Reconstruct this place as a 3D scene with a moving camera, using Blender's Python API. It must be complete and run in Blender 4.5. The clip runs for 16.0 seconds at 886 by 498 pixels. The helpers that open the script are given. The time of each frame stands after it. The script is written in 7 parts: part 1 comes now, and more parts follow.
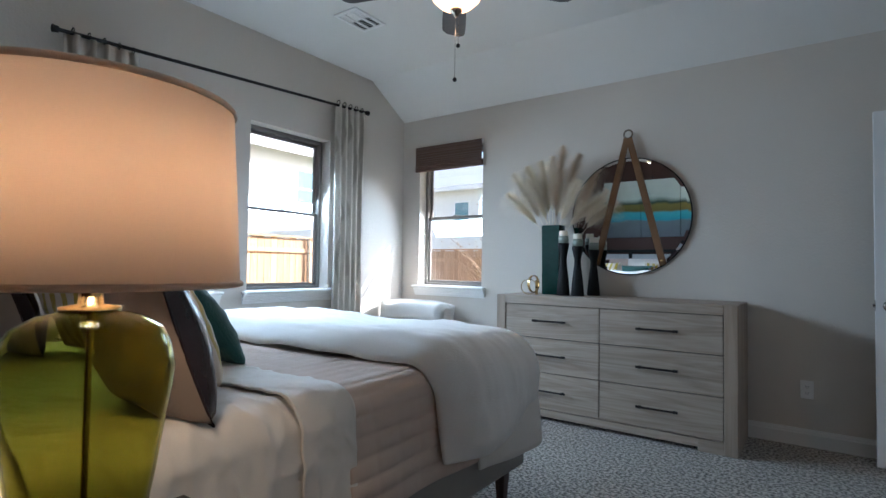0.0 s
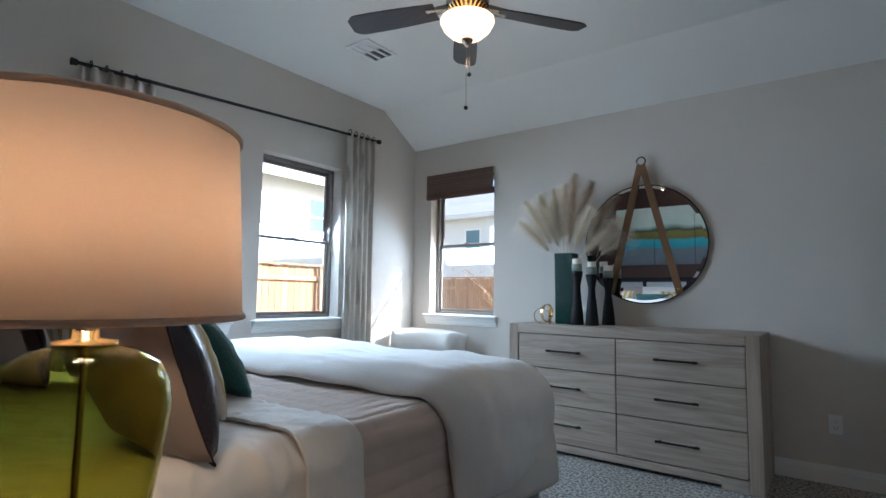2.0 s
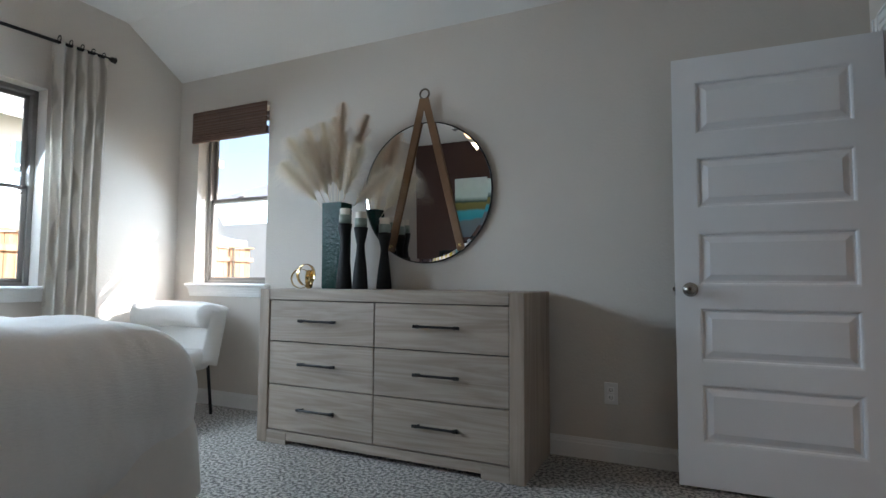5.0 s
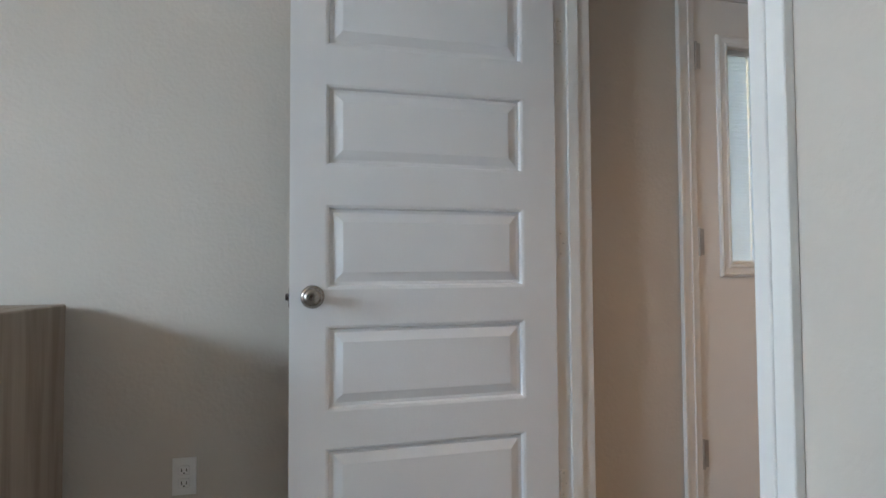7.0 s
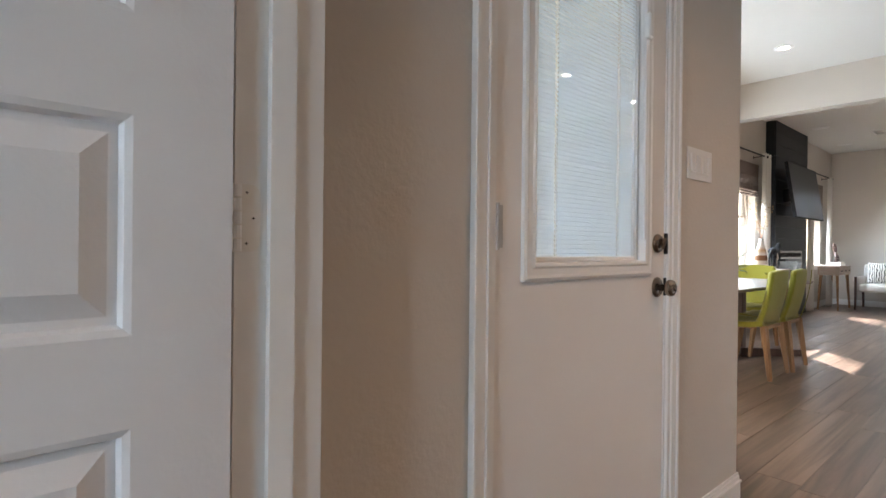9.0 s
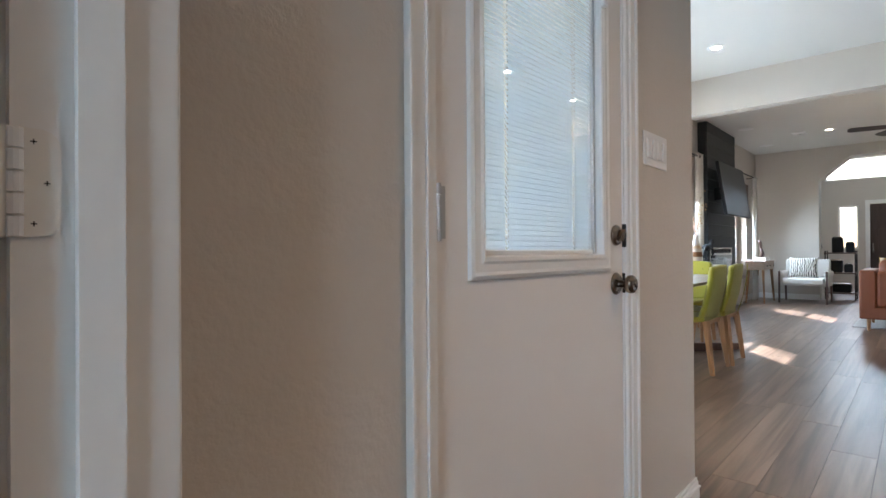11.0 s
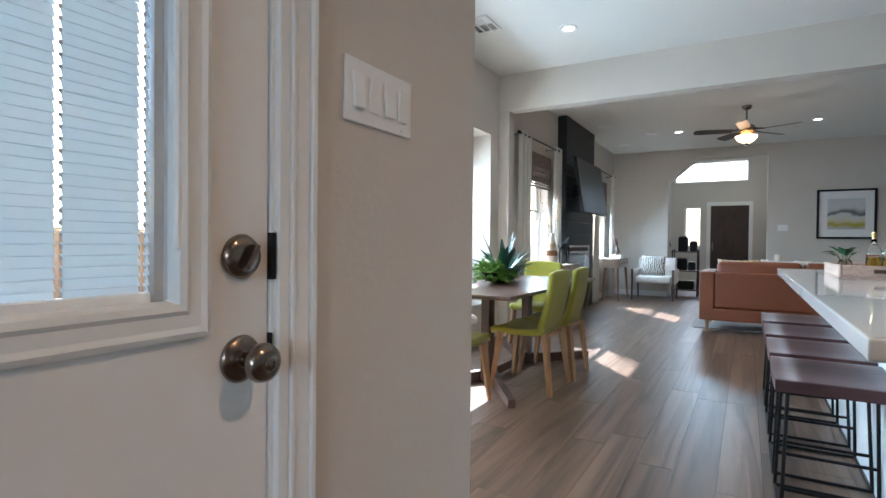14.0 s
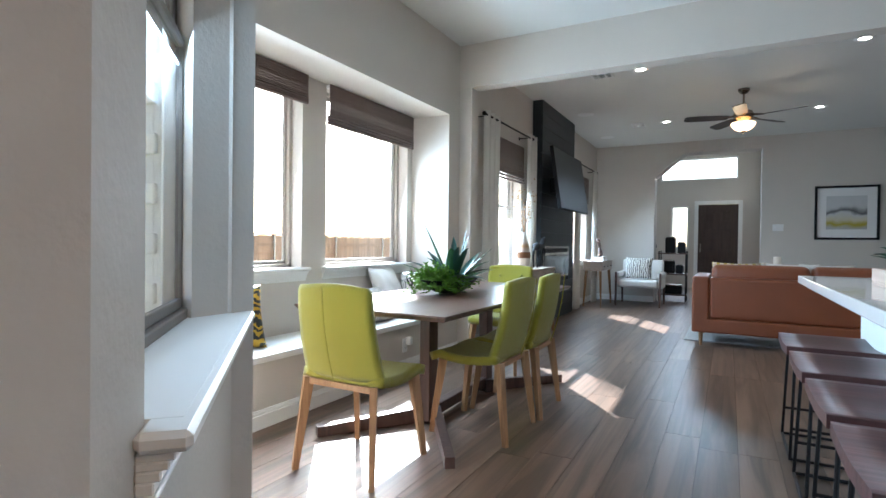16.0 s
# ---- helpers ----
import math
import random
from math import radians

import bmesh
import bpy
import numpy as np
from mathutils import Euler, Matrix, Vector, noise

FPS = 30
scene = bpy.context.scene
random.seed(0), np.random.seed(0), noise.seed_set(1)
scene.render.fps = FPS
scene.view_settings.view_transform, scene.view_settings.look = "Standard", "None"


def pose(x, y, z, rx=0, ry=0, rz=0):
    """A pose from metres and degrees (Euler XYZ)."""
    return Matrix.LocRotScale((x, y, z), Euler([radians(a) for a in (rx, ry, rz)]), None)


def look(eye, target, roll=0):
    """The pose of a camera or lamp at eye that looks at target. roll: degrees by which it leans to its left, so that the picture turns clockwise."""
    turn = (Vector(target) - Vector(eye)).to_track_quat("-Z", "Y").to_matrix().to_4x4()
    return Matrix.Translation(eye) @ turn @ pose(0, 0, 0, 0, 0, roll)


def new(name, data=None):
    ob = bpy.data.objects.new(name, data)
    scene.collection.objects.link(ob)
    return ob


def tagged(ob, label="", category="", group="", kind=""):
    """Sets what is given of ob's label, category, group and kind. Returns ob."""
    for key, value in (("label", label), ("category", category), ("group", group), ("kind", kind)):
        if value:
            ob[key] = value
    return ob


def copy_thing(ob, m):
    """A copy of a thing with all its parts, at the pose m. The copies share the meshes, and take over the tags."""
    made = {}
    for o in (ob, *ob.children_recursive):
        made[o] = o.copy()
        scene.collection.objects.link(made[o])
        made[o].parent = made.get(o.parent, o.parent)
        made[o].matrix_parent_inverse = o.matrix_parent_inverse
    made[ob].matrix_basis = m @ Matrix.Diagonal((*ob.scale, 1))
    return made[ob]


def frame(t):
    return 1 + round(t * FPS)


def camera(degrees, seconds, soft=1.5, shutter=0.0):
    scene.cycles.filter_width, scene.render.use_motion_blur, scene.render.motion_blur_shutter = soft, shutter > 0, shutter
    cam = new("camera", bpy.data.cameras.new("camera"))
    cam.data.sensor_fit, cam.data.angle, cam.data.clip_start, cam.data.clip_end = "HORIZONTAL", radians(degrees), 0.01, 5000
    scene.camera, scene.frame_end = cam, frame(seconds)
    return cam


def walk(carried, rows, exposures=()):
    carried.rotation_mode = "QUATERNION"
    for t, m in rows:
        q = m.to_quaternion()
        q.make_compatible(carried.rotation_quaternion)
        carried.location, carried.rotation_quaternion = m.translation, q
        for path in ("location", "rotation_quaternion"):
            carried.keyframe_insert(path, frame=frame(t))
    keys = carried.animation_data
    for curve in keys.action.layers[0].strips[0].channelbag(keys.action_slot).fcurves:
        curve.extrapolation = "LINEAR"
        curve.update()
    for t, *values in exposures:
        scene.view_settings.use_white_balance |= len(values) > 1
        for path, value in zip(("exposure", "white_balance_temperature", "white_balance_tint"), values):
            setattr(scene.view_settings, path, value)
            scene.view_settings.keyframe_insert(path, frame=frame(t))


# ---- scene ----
cam = camera(80.7, 16.0)
PATH = [
    (0, (-0.138, -0.953, 1.106), (-1.309, 0.668, 1.176), 0.9),
    (0.5, (-0.141, -0.951, 1.109), (-1.322, 0.661, 1.21), 0.9),
    (1, (-0.14, -0.947, 1.119), (-1.331, 0.655, 1.244), 0.9),
    (1.5, (-0.147, -0.941, 1.125), (-1.344, 0.655, 1.276), 0.9),
    (2, (-0.166, -0.918, 1.113), (-1.368, 0.671, 1.288), 0.9),
    (2.5, (-0.183, -0.886, 1.029), (-1.389, 0.698, 1.217), 0.8),
    (3, (-0.175, -0.827, 0.94), (-1.382, 0.757, 1.127), 0.7),
    (3.2, (-0.154, -0.775, 0.915), (-1.36, 0.81, 1.095), 0.7),
    (5.3, (0.191, 0.373, 0.97), (-0.408, 2.278, 1.072), 0.4),
    (5.5, (0.212, 0.5, 0.976), (-0.185, 2.458, 1.068), 0.3),
    (6, (0.247, 0.817, 0.964), (0.2, 2.814, 1.064), 0.1),
    (6.5, (0.177, 1.113, 0.974), (0.431, 3.094, 1.076), -0.1),
    (7, (0.237, 1.359, 1.012), (0.658, 3.313, 1.078), -0.3),
    (7.5, (0.321, 1.608, 1.022), (1.041, 3.473, 1.064), -0.2),
    (8, (0.435, 1.882, 1.007), (1.449, 3.605, 1.039), 0.0),
    (8.5, (0.592, 2.092, 1.035), (1.776, 3.704, 1.036), 0.5),
    (9, (0.72, 2.272, 1.048), (2.043, 3.772, 1.044), 0.6),
    (9.5, (0.801, 2.397, 1.062), (2.217, 3.809, 1.06), 0.8),
    (9.7, (0.828, 2.412, 1.058), (2.258, 3.81, 1.065), 0.4),
    (11.8, (1.007, 2.441, 1.019), (2.531, 3.736, 1.011), 0.3),
    (12, (1.063, 2.457, 1.023), (2.606, 3.729, 1.004), 0.6),
    (12.5, (1.213, 2.497, 1.04), (2.81, 3.701, 1.015), 0.6),
    (13, (1.398, 2.519, 1.056), (3.052, 3.642, 1.03), 0.6),
    (13.5, (1.645, 2.482, 1.062), (3.348, 3.53, 1.034), 0.6),
    (14, (1.906, 2.482, 1.094), (3.634, 3.488, 1.066), 0.6),
    (14.5, (2.163, 2.531, 1.097), (3.903, 3.517, 1.07), 0.7),
    (15, (2.387, 2.569, 1.095), (4.133, 3.544, 1.074), 0.6),
    (15.5, (2.635, 2.605, 1.08), (4.386, 3.571, 1.059), 0.6),
    (16, (2.886, 2.646, 1.085), (4.64, 3.606, 1.062), 0.7),
]
EXPOSURES = [(0.0, 1.65, 5600, 10), (3.0, 1.55, 5600, 10), (5.5, 1.8, 6150, 12), (6.0, 2.15, 6200, 13), (7.0, 2.55, 6300, 12), (7.5, 2.65, 6300, 12), (8.5, 2.55, 6500, 15), (9.5, 2.6, 6400, 14), (12.0, 2.6, 5600, 8), (13.2, 2.4, 5350, 6), (14.5, 2.45, 5750, 8), (16.0, 2.4, 5450, 6)]
walk(cam, [(t, look(eye, target, roll)) for t, eye, target, roll in PATH], EXPOSURES)

# ---- light ----
SUN_WAY = Vector((-1.10, -0.91, -1.0)).normalized()
world = bpy.data.worlds.new("sky")
scene.world = world
world.use_nodes = True
wn = world.node_tree.nodes
sky = wn.new("ShaderNodeTexSky")
sky.sky_type, sky.sun_disc = "NISHITA", False
sky.dust_density, sky.air_density = 3.0, 1.0
sky.sun_elevation, sky.sun_rotation = radians(35), math.atan2(1.10, 0.91)
wn["Background"].inputs[1].default_value = 0.15
world.node_tree.links.new(sky.outputs[0], wn["Background"].inputs[0])
sun = new("sun", bpy.data.lights.new("sun", "SUN"))
sun.data.energy, sun.data.angle, sun.data.color = 5.0, radians(0.5), (1.0, 0.95, 0.87)
sun.matrix_world = look((0, 0, 30), Vector((0, 0, 30)) + SUN_WAY)


def window_light(name, centre, way, w, h, power, colour=(0.69, 0.87, 1.0)):
    lamp = new(name, bpy.data.lights.new(name, "AREA"))
    lamp.data.shape, lamp.data.size, lamp.data.size_y, lamp.data.energy, lamp.data.color = "RECTANGLE", w, h, power, colour
    lamp.data.spread = radians(150)
    lamp.matrix_world = look(centre, Vector(centre) + Vector(way))
    return lamp


def bulb(name, place, power, colour, size):
    lamp = new(name, bpy.data.lights.new(name, "POINT"))
    lamp.data.energy, lamp.data.color, lamp.data.shadow_soft_size = power, colour, size
    lamp.location = place
    return lamp


def down_light(name, place, power, colour=(1.0, 0.82, 0.62)):
    lamp = new(name, bpy.data.lights.new(name, "SPOT"))
    lamp.data.energy, lamp.data.color, lamp.data.spot_size, lamp.data.spot_blend, lamp.data.shadow_soft_size = power, colour, radians(130), 0.7, 0.05
    lamp.location = place
    return lamp


DAY, LIVING_DAY = 0.29, 0.14
window_light("window_light_bed_west_a", (-3.66, 1.755, 1.78), (1, 0, -0.8), 0.72, 0.62, 31 * DAY)
window_light("window_light_bed_west_b", (-3.66, 0.705, 1.78), (1, 0, -0.8), 0.72, 0.62, 31 * DAY)
window_light("window_light_bed_north", (-3.03, 3.20, 1.66), (0, -1, -0.8), 0.66, 0.62, 14 * DAY)
window_light("window_light_nook_a", (6.60, 5.46, 1.62), (0, -1, -0.25), 1.05, 0.60, 56 * LIVING_DAY)
window_light("window_light_nook_b", (5.15, 5.46, 1.66), (0, -1, -0.25), 1.1, 0.60, 56 * LIVING_DAY)
window_light("window_light_living_a", (8.82, 5.04, 1.50), (0, -1, -0.8), 0.78, 0.55, 50 * LIVING_DAY)
window_light("window_light_living_b", (12.30, 5.04, 1.50), (0, -1, -0.8), 0.80, 0.55, 50 * LIVING_DAY)
window_light("window_light_angle", (3.52, 3.58, 1.70), (1, -1, -0.6), 0.75, 0.60, 16 * LIVING_DAY)
window_light("window_light_entry", (17.7, 3.35, 3.28), (-1, 0, -0.5), 1.6, 0.10, 40 * LIVING_DAY)
bulb("lamp_bulb", (-1.063, -0.611, 1.23), 2.1, (1.0, 0.74, 0.48), 0.04)
bulb("bed_fan_bulb", (-1.62, 1.20, 2.30), 0.8, (1.0, 0.74, 0.46), 0.05)
bulb("living_fan_bulb", (10.32, 2.51, 2.40), 0.8, (1.0, 0.78, 0.5), 0.05)
for i, (x, y) in enumerate(((6.55, 3.9), (9.0, 3.53), (11.75, 3.53), (9.0, 1.57), (11.7, 1.57))):
    down_light("can_lamp", (x, y, 2.99), 2.6)
# the lamp at (2.6, 1.2) has no seen source; added to warm the hall wall
for x, y, power in ((2.6, 1.2, 14.0), (5.68, 0.41, 7.0), (7.22, 0.39, 7.0)):
    down_light("can_lamp", (x, y, 2.99), power, (1.0, 0.60, 0.30))


# ---- materials ----
def mat(name, colour, rough=0.6, metal=0.0, var=0.10, scale=6.0, bump=0.0, bump_scale=120.0, coat=0.0, stretch=(1, 1, 1), rand=0.0, sheen=0.0, var2=0.0, scale2=60.0, spec=0.5):
    """A surface with colour that wanders at two scales and a fine relief."""
    m = bpy.data.materials.new(name)
    m.use_nodes = True
    nt = m.node_tree
    b = nt.nodes["Principled BSDF"]
    b.inputs["Roughness"].default_value, b.inputs["Metallic"].default_value = rough, metal
    b.inputs["Coat Weight"].default_value = coat
    b.inputs["Specular IOR Level"].default_value = spec
    b.inputs["Sheen Weight"].default_value = sheen
    tc = nt.nodes.new("ShaderNodeTexCoord")
    mp = nt.nodes.new("ShaderNodeMapping")
    mp.inputs["Scale"].default_value = stretch
    nt.links.new(tc.outputs["Object"], mp.inputs[0])
    n1 = nt.nodes.new("ShaderNodeTexNoise")
    n1.inputs["Scale"].default_value, n1.inputs["Detail"].default_value = scale, 5.0
    nt.links.new(mp.outputs[0], n1.inputs["Vector"])
    hsv = nt.nodes.new("ShaderNodeHueSaturation")
    hsv.inputs["Color"].default_value = (*colour, 1)
    fac = nt.nodes.new("ShaderNodeMath")
    fac.operation = "MULTIPLY_ADD"
    fac.inputs[1].default_value, fac.inputs[2].default_value = 2 * var, 1 - var
    nt.links.new(n1.outputs["Fac"], fac.inputs[0])
    last = fac.outputs[0]
    n2 = nt.nodes.new("ShaderNodeTexNoise")
    n2.inputs["Scale"].default_value, n2.inputs["Detail"].default_value = scale2, 3.0
    nt.links.new(mp.outputs[0], n2.inputs["Vector"])
    if var2:
        f2 = nt.nodes.new("ShaderNodeMath")
        f2.operation = "MULTIPLY_ADD"
        f2.inputs[1].default_value, f2.inputs[2].default_value = 2 * var2, 1 - var2
        nt.links.new(n2.outputs["Fac"], f2.inputs[0])
        mu = nt.nodes.new("ShaderNodeMath")
        mu.operation = "MULTIPLY"
        nt.links.new(last, mu.inputs[0]), nt.links.new(f2.outputs[0], mu.inputs[1])
        last = mu.outputs[0]
    if rand:
        oi = nt.nodes.new("ShaderNodeObjectInfo")
        f3 = nt.nodes.new("ShaderNodeMath")
        f3.operation = "MULTIPLY_ADD"
        f3.inputs[1].default_value, f3.inputs[2].default_value = 2 * rand, 1 - rand
        nt.links.new(oi.outputs["Random"], f3.inputs[0])
        mu = nt.nodes.new("ShaderNodeMath")
        mu.operation = "MULTIPLY"
        nt.links.new(last, mu.inputs[0]), nt.links.new(f3.outputs[0], mu.inputs[1])
        last = mu.outputs[0]
    nt.links.new(last, hsv.inputs["Value"])
    nt.links.new(hsv.outputs[0], b.inputs["Base Color"])
    if bump:
        nb = nt.nodes.new("ShaderNodeTexNoise")
        nb.inputs["Scale"].default_value, nb.inputs["Detail"].default_value = bump_scale, 4.0
        nt.links.new(mp.outputs[0], nb.inputs["Vector"])
        bp = nt.nodes.new("ShaderNodeBump")
        bp.inputs["Strength"].default_value, bp.inputs["Distance"].default_value = bump, 0.01
        nt.links.new(nb.outputs["Fac"], bp.inputs["Height"])
        nt.links.new(bp.outputs[0], b.inputs["Normal"])
    return m


def wood(name, light, dark, rough=0.45, along="x", grain=14.0, rand=0.0, wave=3.0):
    """Long grain with darker streaks."""
    m = mat(name, light, rough, 0.0, 0.08, 3.0, 0.12, 60.0, rand=rand)
    nt = m.node_tree
    b = nt.nodes["Principled BSDF"]
    tc = nt.nodes["Texture Coordinate"]
    mp = nt.nodes["Mapping"]
    s = {"x": (0.06, 1, 1), "y": (1, 0.06, 1), "z": (1, 1, 0.06)}[along]
    mp.inputs["Scale"].default_value = s
    oi = nt.nodes.new("ShaderNodeObjectInfo")
    mu = nt.nodes.new("ShaderNodeMath")
    mu.operation, mu.inputs[1].default_value = "MULTIPLY", 37.0
    nt.links.new(oi.outputs["Random"], mu.inputs[0])
    cb = nt.nodes.new("ShaderNodeCombineXYZ")
    for k in range(3):
        nt.links.new(mu.outputs[0], cb.inputs[k])
    nt.links.new(cb.outputs[0], mp.inputs["Location"])
    wv = nt.nodes.new("ShaderNodeTexNoise")
    wv.inputs["Scale"].default_value, wv.inputs["Detail"].default_value, wv.inputs["Distortion"].default_value = grain, 8.0, wave
    nt.links.new(mp.outputs[0], wv.inputs["Vector"])
    rp = nt.nodes.new("ShaderNodeValToRGB")
    rp.color_ramp.elements[0].position, rp.color_ramp.elements[1].position = 0.35, 0.62
    rp.color_ramp.elements[0].color, rp.color_ramp.elements[1].color = (*dark, 1), (*light, 1)
    nt.links.new(wv.outputs["Fac"], rp.inputs[0])
    nt.links.new(rp.outputs[0], nt.nodes["Hue/Saturation/Value"].inputs["Color"])
    return m


def glow(name, colour, strength):
    m = bpy.data.materials.new(name)
    m.use_nodes = True
    b = m.node_tree.nodes["Principled BSDF"]
    b.inputs["Base Color"].default_value = (*colour, 1)
    b.inputs["Emission Color"].default_value = (*colour, 1)
    b.inputs["Emission Strength"].default_value = strength
    return m


def glass(name, colour, rough=0.0, ior=1.45):
    m = bpy.data.materials.new(name)
    m.use_nodes = True
    b = m.node_tree.nodes["Principled BSDF"]
    b.inputs["Base Color"].default_value = (*colour, 1)
    b.inputs["Transmission Weight"].default_value = 1.0
    b.inputs["Roughness"].default_value, b.inputs["IOR"].default_value = rough, ior
    return m


def cloth(name, colour, rough=0.85, weave=900.0, bump=0.35, through_light=0.0, var=0.06):
    m = mat(name, colour, rough, 0.0, var, 4.0, bump, weave, sheen=0.25, var2=0.05, scale2=300.0)
    if through_light:
        nt = m.node_tree
        out, b = nt.nodes["Material Output"], nt.nodes["Principled BSDF"]
        tr = nt.nodes.new("ShaderNodeBsdfTranslucent")
        tr.inputs[0].default_value = (*colour, 1)
        mx = nt.nodes.new("ShaderNodeMixShader")
        mx.inputs[0].default_value = through_light
        nt.links.new(b.outputs[0], mx.inputs[1]), nt.links.new(tr.outputs[0], mx.inputs[2]), nt.links.new(mx.outputs[0], out.inputs[0])
    return m


def banded(m, second, scale, axis="z", sharp=(0.45, 0.55), distortion=0.0, detail_scale=2.0, squeeze=(1, 1, 1)):
    """Lays bands of a second colour over a material."""
    nt = m.node_tree
    hsv = nt.nodes["Hue/Saturation/Value"]
    base = tuple(hsv.inputs["Color"].default_value)
    wv = nt.nodes.new("ShaderNodeTexWave")
    wv.bands_direction = axis.upper()
    wv.inputs["Scale"].default_value, wv.inputs["Distortion"].default_value, wv.inputs["Detail Scale"].default_value = scale, distortion, detail_scale
    sq = nt.nodes.new("ShaderNodeMapping")
    sq.inputs["Scale"].default_value = squeeze
    nt.links.new(nt.nodes["Texture Coordinate"].outputs["Object"], sq.inputs[0])
    nt.links.new(sq.outputs[0], wv.inputs["Vector"])
    rp = nt.nodes.new("ShaderNodeValToRGB")
    rp.color_ramp.elements[0].position, rp.color_ramp.elements[1].position = sharp
    rp.color_ramp.elements[0].color, rp.color_ramp.elements[1].color = base, (*second, 1)
    nt.links.new(wv.outputs["Fac"], rp.inputs[0]), nt.links.new(rp.outputs[0], hsv.inputs["Color"])
    return m


M = {}
M["wall"] = mat("wall_paint", (0.60, 0.55, 0.495), 0.75, 0, 0.03, 1.5, 0.17, 75.0)
M["accent"] = mat("accent_paint", (0.060, 0.024, 0.016), 0.7, 0, 0.05, 1.5, 0.10, 90.0)
M["ceiling"] = mat("ceiling_paint", (0.74, 0.73, 0.70), 0.85, 0, 0.02, 1.5, 0.12, 110.0)
M["trim"] = mat("trim_paint", (0.80, 0.79, 0.77), 0.38, 0, 0.03, 3.0, 0.03, 40.0)
M["door"] = mat("door_paint", (0.79, 0.79, 0.80), 0.36, 0, 0.03, 2.0, 0.04, 150.0)
M["xdoor"] = mat("outer_door_paint", (0.79, 0.76, 0.73), 0.40, 0, 0.03, 2.0, 0.03, 150.0)
M["carpet"] = mat("carpet_pile", (0.33, 0.295, 0.26), 0.95, 0, 0.10, 2.0, 1.0, 85.0, sheen=0.2)
ct = M["carpet"].node_tree
ct.nodes["Bump"].inputs["Distance"].default_value = 0.03
tuft = ct.nodes.new("ShaderNodeTexNoise")
tuft.inputs["Scale"].default_value, tuft.inputs["Detail"].default_value = 58.0, 3.0
ct.links.new(ct.nodes["Texture Coordinate"].outputs["Object"], tuft.inputs["Vector"])
tr_ = ct.nodes.new("ShaderNodeValToRGB")
tr_.color_ramp.elements[0].position, tr_.color_ramp.elements[1].position = 0.42, 0.58
tr_.color_ramp.elements[0].color, tr_.color_ramp.elements[1].color = (0.115, 0.10, 0.088, 1), (0.56, 0.51, 0.455, 1)
ct.links.new(tuft.outputs["Fac"], tr_.inputs[0]), ct.links.new(tr_.outputs[0], ct.nodes["Hue/Saturation/Value"].inputs["Color"])
M["plank"] = wood("floor_plank_wood", (0.188, 0.121, 0.084), (0.086, 0.054, 0.037), 0.33, "x", 8.0, 0.24, 2.2)
M["gap"] = mat("plank_gap", (0.05, 0.04, 0.035), 0.9)
M["dresser"] = wood("limed_oak", (0.41, 0.335, 0.272), (0.29, 0.228, 0.18), 0.55, "x", 10.0, 0.03, 5.0)
M["dresser_side"] = wood("limed_oak_side", (0.38, 0.30, 0.235), (0.28, 0.215, 0.165), 0.55, "z", 10.0, 0.0, 3.0)
M["black"] = mat("black_metal", (0.018, 0.017, 0.017), 0.42, 0.6, 0.15, 20.0)
M["matte_black"] = mat("matte_black", (0.010, 0.010, 0.011), 0.6, 0, 0.2, 30.0, spec=0.22)
M["nightstand"] = mat("black_lacquer", (0.010, 0.010, 0.011), 0.22, 0, 0.2, 30.0)
# near-black that stands for the shade inside gaps, slots and vents
M["dark"] = mat("dark_gap", (0.02, 0.02, 0.02), 0.9)
M["nickel"] = mat("satin_nickel", (0.36, 0.33, 0.30), 0.26, 1.0, 0.06, 30.0)
M["bronze"] = mat("aged_nickel", (0.25, 0.205, 0.17), 0.24, 1.0, 0.1, 30.0)
M["gold"] = mat("brushed_gold", (0.66, 0.46, 0.20), 0.25, 1.0, 0.08, 40.0)
M["frame_dark"] = mat("window_frame_bronze", (0.19, 0.17, 0.155), 0.45, 0, 0.05, 10.0)
M["glass"] = glass("window_glass", (1, 1, 1))
M["green_glass"] = glass("green_lamp_glass", (0.60, 0.60, 0.20), 0.0, 1.14)
M["clear"] = glass("clear_glass", (0.95, 0.97, 0.95), 0.0, 1.3)
M["mirror"] = mat("mirror_silver", (0.92, 0.92, 0.92), 0.01, 1.0, 0.0)
M["frame"] = mat("window_frame_vinyl", (0.42, 0.38, 0.33), 0.5, 0, 0.05, 10.0)
M["sheet"] = cloth("white_linen", (0.82, 0.77, 0.72))
M["duvet"] = cloth("duvet_muslin", (0.84, 0.81, 0.79), 0.9, 220.0, 0.22)
M["duvet"].node_tree.nodes["Mapping"].inputs["Scale"].default_value = (1.0, 0.22, 1.0)
M["quilt"] = cloth("blush_quilt", (0.64, 0.50, 0.42))
M["bedframe"] = cloth("grey_upholstery", (0.30, 0.285, 0.265))
M["panel_cloth"] = cloth("pale_headboard_linen", (0.55, 0.56, 0.57))
M["teal"] = cloth("teal_velvet", (0.010, 0.085, 0.075), 0.8, 160.0, 0.9)
M["leather"] = mat("dark_brown_leather", (0.030, 0.018, 0.020), 0.22, 0, 0.2, 12.0, 0.5, 14.0)
M["taupe"] = cloth("taupe_linen", (0.27, 0.20, 0.155))
M["pink"] = cloth("blush_cotton", (0.52, 0.40, 0.35))
M["stripe"] = banded(cloth("striped_linen", (0.62, 0.52, 0.42)), (0.42, 0.29, 0.03), 4.5, "x", (0.55, 0.62))
M["shade"] = cloth("lamp_shade_linen", (0.72, 0.60, 0.50), 0.9, 700.0, 0.25, 0.55)
